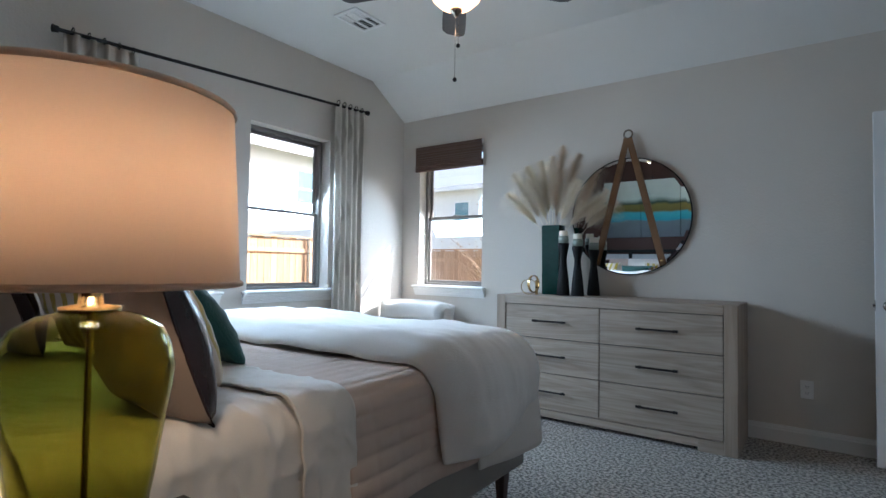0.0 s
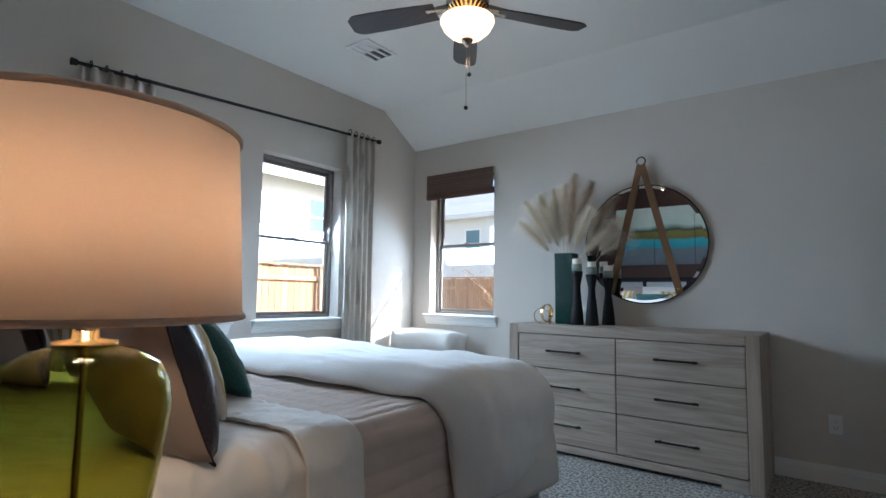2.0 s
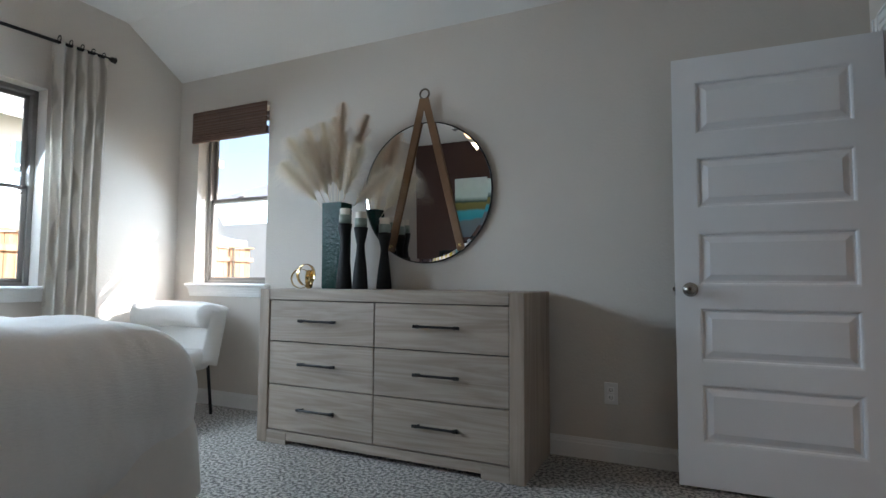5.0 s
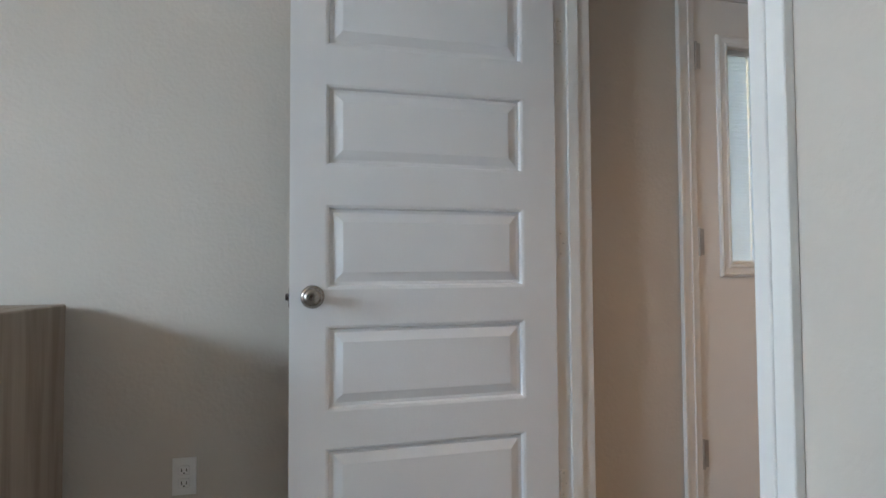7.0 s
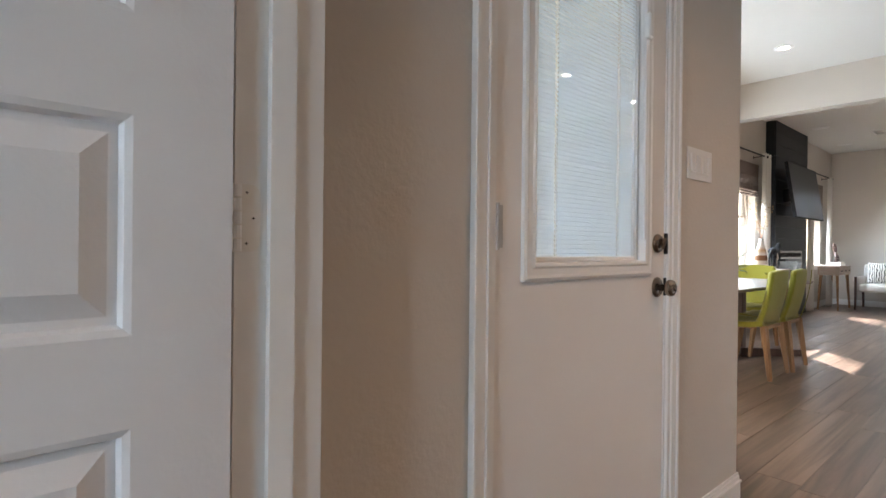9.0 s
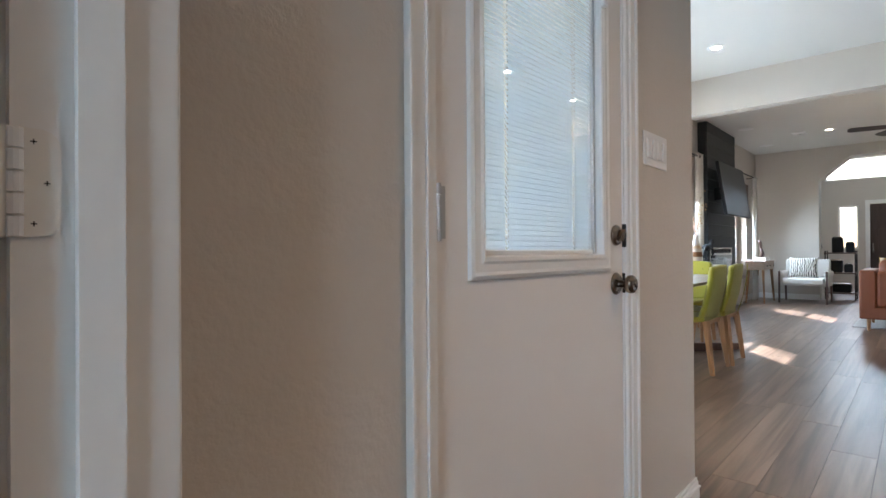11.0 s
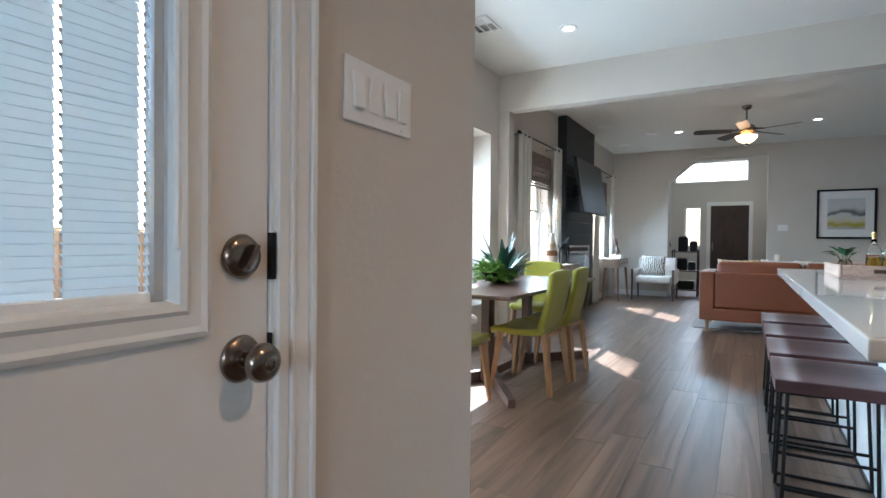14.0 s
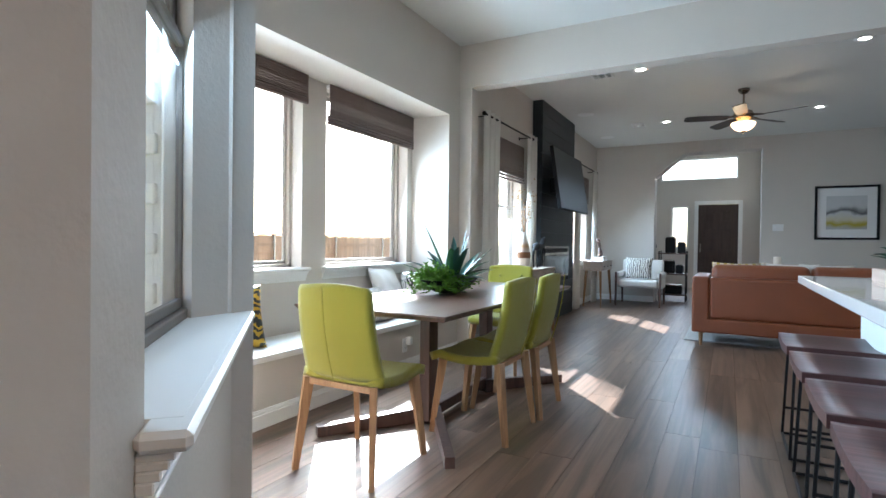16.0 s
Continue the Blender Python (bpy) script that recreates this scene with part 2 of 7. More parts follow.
M["curtain"] = banded(cloth("patterned_curtain", (0.80, 0.76, 0.70), through_light=0.40), (0.42, 0.38, 0.33), 4.0, "x", (0.45, 0.80), 7.0, 1.6, (1, 1, 0.30))
M["white_curtain"] = cloth("white_curtain", (0.78, 0.75, 0.70), through_light=0.35)
M["blind"] = banded(mat("woven_wood", (0.075, 0.035, 0.024), 0.6, 0, 0.25, 30.0, 0.4, 200.0), (0.16, 0.085, 0.06), 55.0, "z", (0.3, 0.6), 2.0)
M["blind_light"] = banded(cloth("woven_reed", (0.075, 0.043, 0.032), 0.6, 200.0, 0.4, 0.12, 0.25), (0.17, 0.105, 0.08), 30.0, "z", (0.3, 0.6), 2.0)
M["reed"] = mat("pale_reed", (0.17, 0.115, 0.09), 0.6, 0, 0.25, 30.0)
M["strap"] = mat("tan_leather", (0.17, 0.080, 0.028), 0.5, 0, 0.12, 15.0, 0.2, 250.0)
M["vase_green"] = mat("emerald_glaze", (0.002, 0.030, 0.022), 0.22, 0, 0.3, 30.0, 0.5, 60.0, spec=0.25)
M["wax"] = mat("candle_wax", (0.78, 0.72, 0.62), 0.5)
M["glassgrey"] = mat("smoky_cup", (0.23, 0.27, 0.23), 0.3)
M["plume"] = cloth("pampas_plume", (0.88, 0.80, 0.67), through_light=0.45)
M["plume_brown"] = cloth("pampas_brown", (0.72, 0.58, 0.44), through_light=0.45)
M["lime"] = cloth("lime_felt", (0.265, 0.232, 0.012), 0.85, 260.0, 0.5)
M["chair_wood"] = wood("chair_oak", (0.34, 0.185, 0.085), (0.24, 0.125, 0.055), 0.42, "z", 16.0, 0.05)
M["table_wood"] = wood("walnut_top", (0.135, 0.076, 0.056), (0.085, 0.046, 0.035), 0.30, "x", 8.0)
M["table_leg"] = wood("walnut_leg", (0.105, 0.055, 0.042), (0.06, 0.032, 0.026), 0.4, "z", 8.0)
M["stool_wood"] = wood("cherry_seat", (0.085, 0.030, 0.026), (0.045, 0.017, 0.016), 0.42, "y", 8.0)
M["quartz"] = mat("white_quartz", (0.78, 0.77, 0.76), 0.10, 0, 0.04, 5.0, coat=0.3)
M["cabinet"] = mat("island_paint", (0.72, 0.76, 0.78), 0.45, 0, 0.03, 3.0)
M["sofa"] = mat("cognac_leather", (0.195, 0.054, 0.019), 0.42, 0, 0.10, 6.0, 0.25, 160.0)
M["shiplap"] = mat("black_shiplap", (0.014, 0.017, 0.019), 0.5, 0, 0.1, 4.0, 0.1, 80.0, spec=0.3)
M["screen"] = mat("tv_screen", (0.012, 0.014, 0.016), 0.45, 0, 0.0)
M["fire_glass"] = mat("firebox_glass", (0.012, 0.014, 0.016), 0.06, 0, 0.0)
M["front_door"] = wood("front_door_stain", (0.055, 0.030, 0.022), (0.035, 0.019, 0.014), 0.45, "z", 10.0)
M["boucle"] = cloth("cream_boucle", (0.72, 0.68, 0.64), 0.95, 120.0, 0.9)
M["leaf"] = mat("leaf_green", (0.035, 0.10, 0.045), 0.35, 0, 0.3, 20.0)
M["leaf_blue"] = mat("leaf_blue_green", (0.030, 0.075, 0.062), 0.30, 0, 0.3, 20.0)
M["leaf_light"] = mat("leaf_light_green", (0.13, 0.26, 0.03), 0.5, 0, 0.3, 30.0)
M["fence"] = wood("cedar_fence", (0.50, 0.31, 0.18), (0.38, 0.22, 0.12), 0.75, "z", 8.0, 0.15)
M["stucco"] = mat("pale_brick_wall", (0.72, 0.70, 0.67), 0.9, 0, 0.06, 3.0, 0.3, 30.0)
M["roof"] = mat("grey_shingle", (0.36, 0.36, 0.37), 0.9, 0, 0.2, 12.0, 0.4, 30.0)
M["brick"] = mat("cream_brick", (0.80, 0.77, 0.71), 0.9, 0, 0.15, 12.0, 0.5, 60.0, rand=0.15)
M["mortar"] = mat("mortar", (0.66, 0.64, 0.60), 0.95, 0, 0.1, 20.0)
M["grass"] = mat("lawn", (0.13, 0.13, 0.05), 0.95, 0, 0.3, 3.0, 0.8, 60.0)
M["lampglass"] = glow("lamp_bowl_glass", (1.0, 0.62, 0.30), 1.0)
M["can_glow"] = glow("can_lens", (1.0, 0.88, 0.72), 9.0)
M["fan_dark"] = wood("fan_blade_dark", (0.030, 0.020, 0.017), (0.018, 0.012, 0.011), 0.45, "x", 8.0)
M["slat"] = cloth("blind_slat_white", (0.82, 0.90, 0.96), 0.5, 900.0, 0.0, 0.70, 0.02)
M["hinge_grey"] = mat("satin_hinge", (0.50, 0.49, 0.48), 0.35, 0.5, 0.05, 20.0)
M["hinge"] = mat("painted_hinge", (0.78, 0.75, 0.70), 0.35, 0.0, 0.05, 20.0)
M["plate"] = mat("switch_plastic", (0.82, 0.81, 0.80), 0.32, 0, 0.02)
M["rug"] = cloth("grey_rug", (0.33, 0.32, 0.31), 0.95, 60.0, 0.9)


# ---- mesh helpers ----
def bx(bm, x0, x1, y0, y1, z0, z1, bevel=0.0, seg=2):
    got = bmesh.ops.create_cube(bm, size=1.0)["verts"]
    bmesh.ops.scale(bm, vec=(x1 - x0, y1 - y0, z1 - z0), verts=got)
    bmesh.ops.translate(bm, vec=((x0 + x1) / 2, (y0 + y1) / 2, (z0 + z1) / 2), verts=got)
    if bevel:
        edges = list({e for v in got for e in v.link_edges})
        bmesh.ops.bevel(bm, geom=edges, offset=bevel, segments=seg, profile=0.5, affect="EDGES")
    return bm


def box(x0, x1, y0, y1, z0, z1, bevel=0.0, seg=2):
    return bx(bmesh.new(), x0, x1, y0, y1, z0, z1, bevel, seg)


def rod(bm, p0, p1, r0, r1=None, seg=12):
    """A round bar from p0 to p1."""
    p0, p1 = Vector(p0), Vector(p1)
    way = p1 - p0
    got = bmesh.ops.create_cone(bm, cap_ends=True, segments=seg, radius1=r0, radius2=r0 if r1 is None else r1, depth=way.length)["verts"]
    m = Matrix.Translation((p0 + p1) / 2) @ way.to_track_quat("Z", "Y").to_matrix().to_4x4()
    bmesh.ops.transform(bm, matrix=m, verts=got)
    return bm


def bar(bm, p0, p1, w, d, w1=None, d1=None, up="Y"):
    """A square bar from p0 to p1, w by d at the start and w1 by d1 at the end."""
    p0, p1 = Vector(p0), Vector(p1)
    way = p1 - p0
    q = way.to_track_quat("Z", up).to_matrix()
    w1, d1 = w if w1 is None else w1, d if d1 is None else d1
    vs = []
    for p, a, b in ((p0, w, d), (p1, w1, d1)):
        for sx, sy in ((-1, -1), (1, -1), (1, 1), (-1, 1)):
            vs.append(bm.verts.new(p + q @ Vector((sx * a / 2, sy * b / 2, 0))))
    for f in ((3, 2, 1, 0), (4, 5, 6, 7), (0, 1, 5, 4), (1, 2, 6, 5), (2, 3, 7, 6), (3, 0, 4, 7)):
        bm.faces.new([vs[i] for i in f])
    return bm


def lathe(bm, profile, seg=40, centre=(0, 0, 0), smooth=True):
    """Turns a profile of (radius, z) about the upright."""
    rings = []
    for r, z in profile:
        rings.append([bm.verts.new((centre[0] + max(r, 1e-4) * math.cos(2 * math.pi * k / seg), centre[1] + max(r, 1e-4) * math.sin(2 * math.pi * k / seg), centre[2] + z)) for k in range(seg)])
    for a, b in zip(rings, rings[1:]):
        for k in range(seg):
            f = bm.faces.new((a[k], a[(k + 1) % seg], b[(k + 1) % seg], b[k]))
            f.smooth = smooth
    return bm


def sheet(bm, fn, nu, nv, thick=0.0, smooth=True, closed=False):
    """A surface fn(u, v) with u and v from 0 to 1, thickened along its normals."""
    grid = [[bm.verts.new(fn(i / nu, j / nv)) for j in range(nv + 1)] for i in range(nu + 1)]
    faces = []
    for i in range(nu):
        for j in range(nv):
            f = bm.faces.new((grid[i][j], grid[i + 1][j], grid[i + 1][j + 1], grid[i][j + 1]))
            f.smooth = smooth
            faces.append(f)
    if thick:
        for f in faces:
            f.normal_update()
        low = []
        for row in grid:
            line = []
            for v in row:
                n = Vector((0, 0, 0))
                for f in v.link_faces:
                    n += f.normal
                line.append(bm.verts.new(v.co - n.normalized() * abs(thick)))
            low.append(line)
        for i in range(nu):
            for j in range(nv):
                bm.faces.new((low[i][j + 1], low[i + 1][j + 1], low[i + 1][j], low[i][j])).smooth = smooth
        for i in range(nu):
            for j in (0, nv):
                bm.faces.new((grid[i][j], low[i][j], low[i + 1][j], grid[i + 1][j]))
        for j in range(nv):
            for i in (0, nu):
                bm.faces.new((grid[i][j], low[i][j], low[i][j + 1], grid[i][j + 1]))
    return bm


def tube(bm, points, r, seg=8, closed=False):
    """A round tube along points; r is a number or a function of 0 to 1."""
    pts = [Vector(p) for p in points]
    n = len(pts)
    rings = []
    for k, p in enumerate(pts):
        a = pts[(k - 1) % n] if closed or k else pts[k]
        b = pts[(k + 1) % n] if closed or k < n - 1 else pts[k]
        q = (b - a).to_track_quat("Z", "Y").to_matrix()
        rr = r(k / (n - 1)) if callable(r) else r
        rings.append([bm.verts.new(p + q @ Vector((rr * math.cos(2 * math.pi * i / seg), rr * math.sin(2 * math.pi * i / seg), 0))) for i in range(seg)])
    pairs = list(zip(rings, rings[1:])) + ([(rings[-1], rings[0])] if closed else [])
    for a, b in pairs:
        for i in range(seg):
            bm.faces.new((a[i], a[(i + 1) % seg], b[(i + 1) % seg], b[i])).smooth = True
    if not closed:
        bm.faces.new(rings[0][::-1]), bm.faces.new(rings[-1])
    return bm


def pillow(bm, w, h, t, n=18, flange=0.0, slump=0.0, seed=0.0):
    """A stuffed cushion, upright in its own x and z, t thick along y."""
    for side in (-1, 1):
        def fn(u, v, side=side):
            a, b = 2 * u - 1, 2 * v - 1
            puff = (max(0.0, 1 - a * a) ** 0.45) * (max(0.0, 1 - b * b) ** 0.45)
            pinch = 1 - 0.10 * (1 - abs(b)) * a * a if abs(a) > abs(b) else 1 - 0.0 * a
            x = a * w / 2 * (1 - 0.07 * (1 - b * b))
            z = b * h / 2 * (1 - 0.07 * (1 - a * a))
            wr = 0.012 * noise.noise((a * 3 + seed, b * 3, side))
            return (x, side * (t / 2 * puff + wr * puff) + slump * b * b * 0.1, z + h / 2)
        sheet(bm, fn, n, n)
    bmesh.ops.remove_doubles(bm, verts=bm.verts, dist=1e-4)
    bmesh.ops.recalc_face_normals(bm, faces=bm.faces)
    return bm


def shifted(bm, m):
    bmesh.ops.transform(bm, matrix=m, verts=bm.verts)
    return bm


def mesh(name, bm, material, smooth=False):
    bmesh.ops.recalc_face_normals(bm, faces=bm.faces)
    me = bpy.data.meshes.new(name)
    bm.to_mesh(me)
    bm.free()
    me.materials.append(material)
    if smooth:
        for p in me.polygons:
            p.use_smooth = True
    return me


def part(name, bm, material, parent, label="", smooth=False):
    ob = new(name, mesh(name, bm, material, smooth))
    ob.parent = parent
    if label:
        ob["label"] = label
    return ob


def thing(name, m, label, category, group=""):
    """An empty at the base of a thing, under which its parts are hung."""
    ob = new(name)
    ob.empty_display_size = 0.05
    ob.matrix_basis = m
    return tagged(ob, label, category, group)


def setting(name, bm, material, label="", category="", parent=None):
    ob = new(name, mesh(name, bm, material))
    if parent is not None:
        ob.parent = parent
        return ob
    return tagged(ob, label or name.replace("_", " "), category or name.split("_")[0], kind="structure")


def wall_box(bm, axis, lo, hi, a0, a1, z0, z1, holes=()):
    """A wall from a0 to a1 along its axis ('x' or 'y'), lo to hi thick, with holes (b0, b1, h0, h1)."""
    cuts = sorted({a0, a1, *(v for h in holes for v in h[:2])})
    for p, q in zip(cuts, cuts[1:]):
        mid = (p + q) / 2
        spans = [(z0, z1)]
        for b0, b1, h0, h1 in holes:
            if b0 < mid < b1:
                spans = [s for u, v in spans for s in ((u, min(v, h0)), (max(u, h1), v)) if s[1] - s[0] > 1e-4]
        for u, v in spans:
            if axis == "x":
                bx(bm, p, q, lo, hi, u, v)
            else:
                bx(bm, lo, hi, p, q, u, v)
    return bm


# ---- structure: bedroom ----
XW, YN, XE, YS = -3.62, 3.15, 0.97, -1.17
XH = XE + 0.125
Z0 = -0.002
W1, W0, W2 = (1.36, 2.15), (0.31, 1.10), (-3.40, -2.66)
b = wall_box(bmesh.new(), "y", XW - 0.20, XW, YS - 0.12, YN + 0.2, 0, 3.1, ((*W1, 0.90, 2.20), (*W0, 0.90, 2.20)))
setting("wall_west", b, M["wall"], "greige painted bedroom wall with two windows", "wall")
b = wall_box(bmesh.new(), "x", YN, YN + 0.2, XW, XH, 0, 3.1, ((*W2, 0.92, 2.28),))
setting("wall_north", b, M["wall"], "greige painted bedroom wall behind the dresser", "wall")
b = wall_box(bmesh.new(), "x", YS - 0.12, YS, XW, XH, 0, 3.1)
setting("wall_south", b, M["accent"], "dark red-brown accent wall behind the bed", "wall")
DOOR = (2.125, 2.987)
b = wall_box(bmesh.new(), "y", XE, XH, YS, YN, 0, 3.1, ((*DOOR, -0.01, 2.075),))
setting("wall_east", b, M["wall"], "greige painted bedroom wall with the doorway", "wall")
b = box(XW, XE + 0.06, YS, YN, -0.15, 0.0)
setting("floor_bedroom", b, M["carpet"], "speckled grey-beige carpet in the bedroom", "carpet")
b = box(XW, XE, YS, 2.663, 2.889, 3.1)
q = [b.verts.new(p) for p in ((XW, 2.663, 2.889), (XW, YN, 2.594), (XW, YN, 2.75), (XW, 2.663, 3.05), (XE, 2.663, 2.889), (XE, YN, 2.594), (XE, YN, 2.75), (XE, 2.663, 3.05))]
for f in ((0, 1, 2, 3), (7, 6, 5, 4), (0, 4, 5, 1), (2, 6, 7, 3)):
    b.faces.new([q[i] for i in f])
setting("ceiling_bedroom", b, M["ceiling"], "white ceiling with a sloped edge over the dresser wall", "ceiling")


def skirting(name, axis, face, side, a0, a1, h=0.11):
    """A stepped baseboard along a wall face; side is the way it stands out."""
    b = bmesh.new()
    for d, z0, z1 in ((0.014, 0.0, h - 0.035), (0.019, h - 0.035, h - 0.028), (0.010, h - 0.028, h - 0.012), (0.006, h - 0.012, h)):
        lo, hi = sorted((face, face + side * d))
        if axis == "x":
            bx(b, a0, a1, lo, hi, z0, z1)
        else:
            bx(b, lo, hi, a0, a1, z0, z1)
    return setting(name, b, M["trim"], "white painted stepped baseboard", "baseboard")


skirting("baseboard_north", "x", YN, -1, XW, XE)
skirting("baseboard_west", "y", XW, 1, YS, YN)
skirting("baseboard_east", "y", XE, -1, YS, 2.052)


def window(name, axis, at, out, a0, a1, z0, z1, label, hung=True, frame_mat="frame", sill=True):
    """A single-hung window in a wall whose room face is at; out is the way to the outside."""
    top = thing(name, Matrix.Identity(4), label, "window")
    tagged(top, kind="structure")

    def fr(u0, u1, d0, d1, w0, w1, bm=None, bev=0.003):
        bm = bm or bmesh.new()
        lo, hi = sorted((at + out * d0, at + out * d1))
        return bx(bm, u0, u1, lo, hi, w0, w1, bev, 1) if axis == "x" else bx(bm, lo, hi, u0, u1, w0, w1, bev, 1)
    b = bmesh.new()
    t = 0.032
    for u0, u1, w0, w1 in ((a0, a0 + t, z0, z1), (a1 - t, a1, z0, z1), (a0, a1, z1 - t, z1), (a0, a1, z0, z0 + t)):
        fr(u0, u1, 0.10, 0.17, w0, w1, b)
    part("window_frame", b, M[frame_mat], top)
    mid = (z0 + z1) / 2
    halves = ((z0 + t, mid + 0.012, 0.115), (mid - 0.012, z1 - t, 0.140)) if hung else ((z0 + t, z1 - t, 0.125),)
    for w0, w1, d in halves:
        b = bmesh.new()
        s = 0.026
        for u0, u1, p, q in ((a0 + t, a0 + t + s, w0, w1), (a1 - t - s, a1 - t, w0, w1), (a0 + t, a1 - t, w1 - s, w1), (a0 + t, a1 - t, w0, w0 + s)):
            fr(u0, u1, d, d + 0.022, p, q, b)
        sash = part("sash", b, M[frame_mat], top)
        g = part("pane", fr(a0 + t + s, a1 - t - s, d + 0.009, d + 0.013, w0 + s, w1 - s, None, 0.0), M["glass"], top)
        g.visible_shadow = False
    if hung:
        part("latch", fr((a0 + a1) / 2 - 0.03, (a0 + a1) / 2 + 0.03, 0.100, 0.118, mid + 0.012, mid + 0.022), M[frame_mat], top)
    if sill:
        b = fr(a0 - 0.05, a1 + 0.05, -0.058, 0.0, z0 - 0.016, z0 + 0.008, None, 0.007)
        fr(a0 + 0.0005, a1 - 0.0005, -0.040, 0.105, z0 - 0.014, z0 + 0.0085, b, 0.0)
        part("window_sill", b, M["trim"], top)
        b = bmesh.new()
        for d, w1, w0 in ((0.040, 0.016, 0.026), (0.034, 0.026, 0.036), (0.026, 0.036, 0.048), (0.019, 0.048, 0.062), (0.022, 0.062, 0.070), (0.010, 0.070, 0.092)):
            fr(a0 - 0.040, a1 + 0.040, -d, 0.0, z0 - w0, z0 - w1, b, 0.002)
        part("window_apron", b, M["trim"], top)
    return top


window("window_1", "y", XW, -1, *W1, 0.90, 2.20, "single-hung window with tan frame and white sill", True, "frame_dark")
window("window_2", "y", XW, -1, *W0, 0.90, 2.20, "single-hung window with tan frame beside the bed", True, "frame_dark")
window("window_3", "x", YN, 1, *W2, 0.92, 2.28, "narrow single-hung window beside the dresser", True, "frame_dark")

# ---- structure: hall, dining and living room ----
YH, YD, ZC, XF = 3.10, 5.0, 3.03, 13.6
XDOOR = (1.60, 2.46)
b = wall_box(bmesh.new(), "x", YH, YH + 0.20, XH, 3.12, 0, ZC, ((*XDOOR, -0.01, 2.07),))
setting("wall_hall", b, M["wall"], "greige hall wall with the outer door", "wall")
# the angled wall at 45 degrees
ANG = Matrix.Translation((3.12, 3.10, 0)) @ pose(0, 0, 0, 0, 0, 45)
b = wall_box(bmesh.new(), "x", 0.0, 0.20, 0.0, 1.13, 0, ZC, ((0.165, 1.065, 0.875, 2.32),))
shifted(b, ANG)
setting("wall_angled", b, M["wall"], "short angled wall with a window", "wall")
XDW = 3.955
b = wall_box(bmesh.new(), "y", XDW - 0.20, XDW, 3.86, 5.61, 0, ZC)
setting("wall_dining_west", b, M["wall"], "greige dining wall", "wall")
# nook front: header above, bench below
b = wall_box(bmesh.new(), "x", YD, YD + 0.12, XDW, 7.70, 0, ZC, ((XDW, 7.28, -0.01, 2.31),))
bx(b, 7.28, 7.70, YD + 0.12, 5.41, 0, ZC)
bx(b, XDW, 7.28, YD + 0.12, 5.41, 2.31, ZC)
setting("wall_nook", b, M["wall"], "greige wall with a deep window nook", "wall")
NW1, NW2 = (4.55, 5.76), (6.02, 7.19)
b = wall_box(bmesh.new(), "x", 5.41, 5.61, XDW, 7.70, 0, ZC, ((*NW1, 0.885, 2.29), (*NW2, 0.885, 2.29)))
setting("wall_nook_back", b, M["wall"], "greige wall with the dining windows", "wall")
LW1, LW2 = (8.40, 9.24), (11.85, 12.75)
b = wall_box(bmesh.new(), "x", YD, YD + 0.2, 7.70, XF + 0.12, 0, ZC, ((*LW1, 0.80, 2.30), (*LW2, 0.80, 2.30)))
setting("wall_living_north", b, M["wall"], "greige living room wall", "wall")
b = bmesh.new()
bx(b, 7.50, 7.66, 4.87, YD, 0, 2.61, 0.004, 1)
bx(b, 7.50, 7.66, -3.0, YD, 2.61, ZC)
setting("beam", b, M["wall"], "painted drop beam between dining and living room", "beam")
# far wall with a chamfered opening
b = wall_box(bmesh.new(), "y", XF, XF + 0.35, -3.0, YD, 0, ZC, ((2.15, 3.90, -0.01, 2.82),))
q = [(3.90, 2.38), (3.39, 2.82), (3.90, 2.82)]
v0 = [b.verts.new((XF, y, z)) for y, z in q]
v1 = [b.verts.new((XF + 0.35, y, z)) for y, z in q]
b.faces.new(v0), b.faces.new(v1[::-1])
for i in range(3):
    b.faces.new((v0[i], v0[(i + 1) % 3], v1[(i + 1) % 3], v1[i]))
setting("wall_far", b, M["wall"], "greige living room wall with a clipped-corner opening", "wall")
b = wall_box(bmesh.new(), "x", -3.12, -3.0, 1.05, XF, 0, ZC)
setting("wall_kitchen", b, M["wall"], "greige kitchen wall", "wall")
b = wall_box(bmesh.new(), "y", XE, XH, -3.0, YS - 0.12, 0, ZC)
setting("wall_kitchen_west", b, M["wall"], "greige kitchen end wall", "wall")
setting("ceiling_main", box(1.05, XF, -3.12, 5.61, ZC, ZC + 0.12), M["ceiling"], "white flat ceiling of the open room", "ceiling")
# entry hall
b = wall_box(bmesh.new(), "y", 17.8, 18.0, 0.0, 6.0, 0, 4.2, ((2.45, 4.25, 2.78, 3.35), (3.56, 3.98, 1.02, 2.12), (2.44, 3.34, -0.01, 2.15)))
setting("wall_entry", b, M["wall"], "greige entry wall with clerestory window and front door", "wall")
setting("wall_entry_south", wall_box(bmesh.new(), "x", 1.85, 1.97, XF + 0.35, 17.8, 0, 4.2), M["wall"], "greige entry side wall", "wall")
setting("wall_entry_north", wall_box(bmesh.new(), "x", 5.2, 5.32, XF + 0.35, 17.8, 0, 4.2), M["wall"], "greige stair side wall", "wall")
setting("wall_entry_upper", box(XF + 0.23, XF + 0.35, 1.97, 5.2, ZC, 4.2), M["wall"], "greige wall above the opening", "wall")
setting("ceiling_entry", box(XF + 0.23, 18.0, 1.85, 5.32, 4.2, 4.3), M["ceiling"], "high white entry ceiling", "ceiling")
fl = box(0.99, 18.0, -3.12, 3.2, -0.15, -0.006)
bx(fl, 3.70, 18.0, 3.2, 5.3, -0.15, -0.006)
FLOOR = setting("floor_main", fl, M["gap"], "grey-brown wood plank floor", "floor")
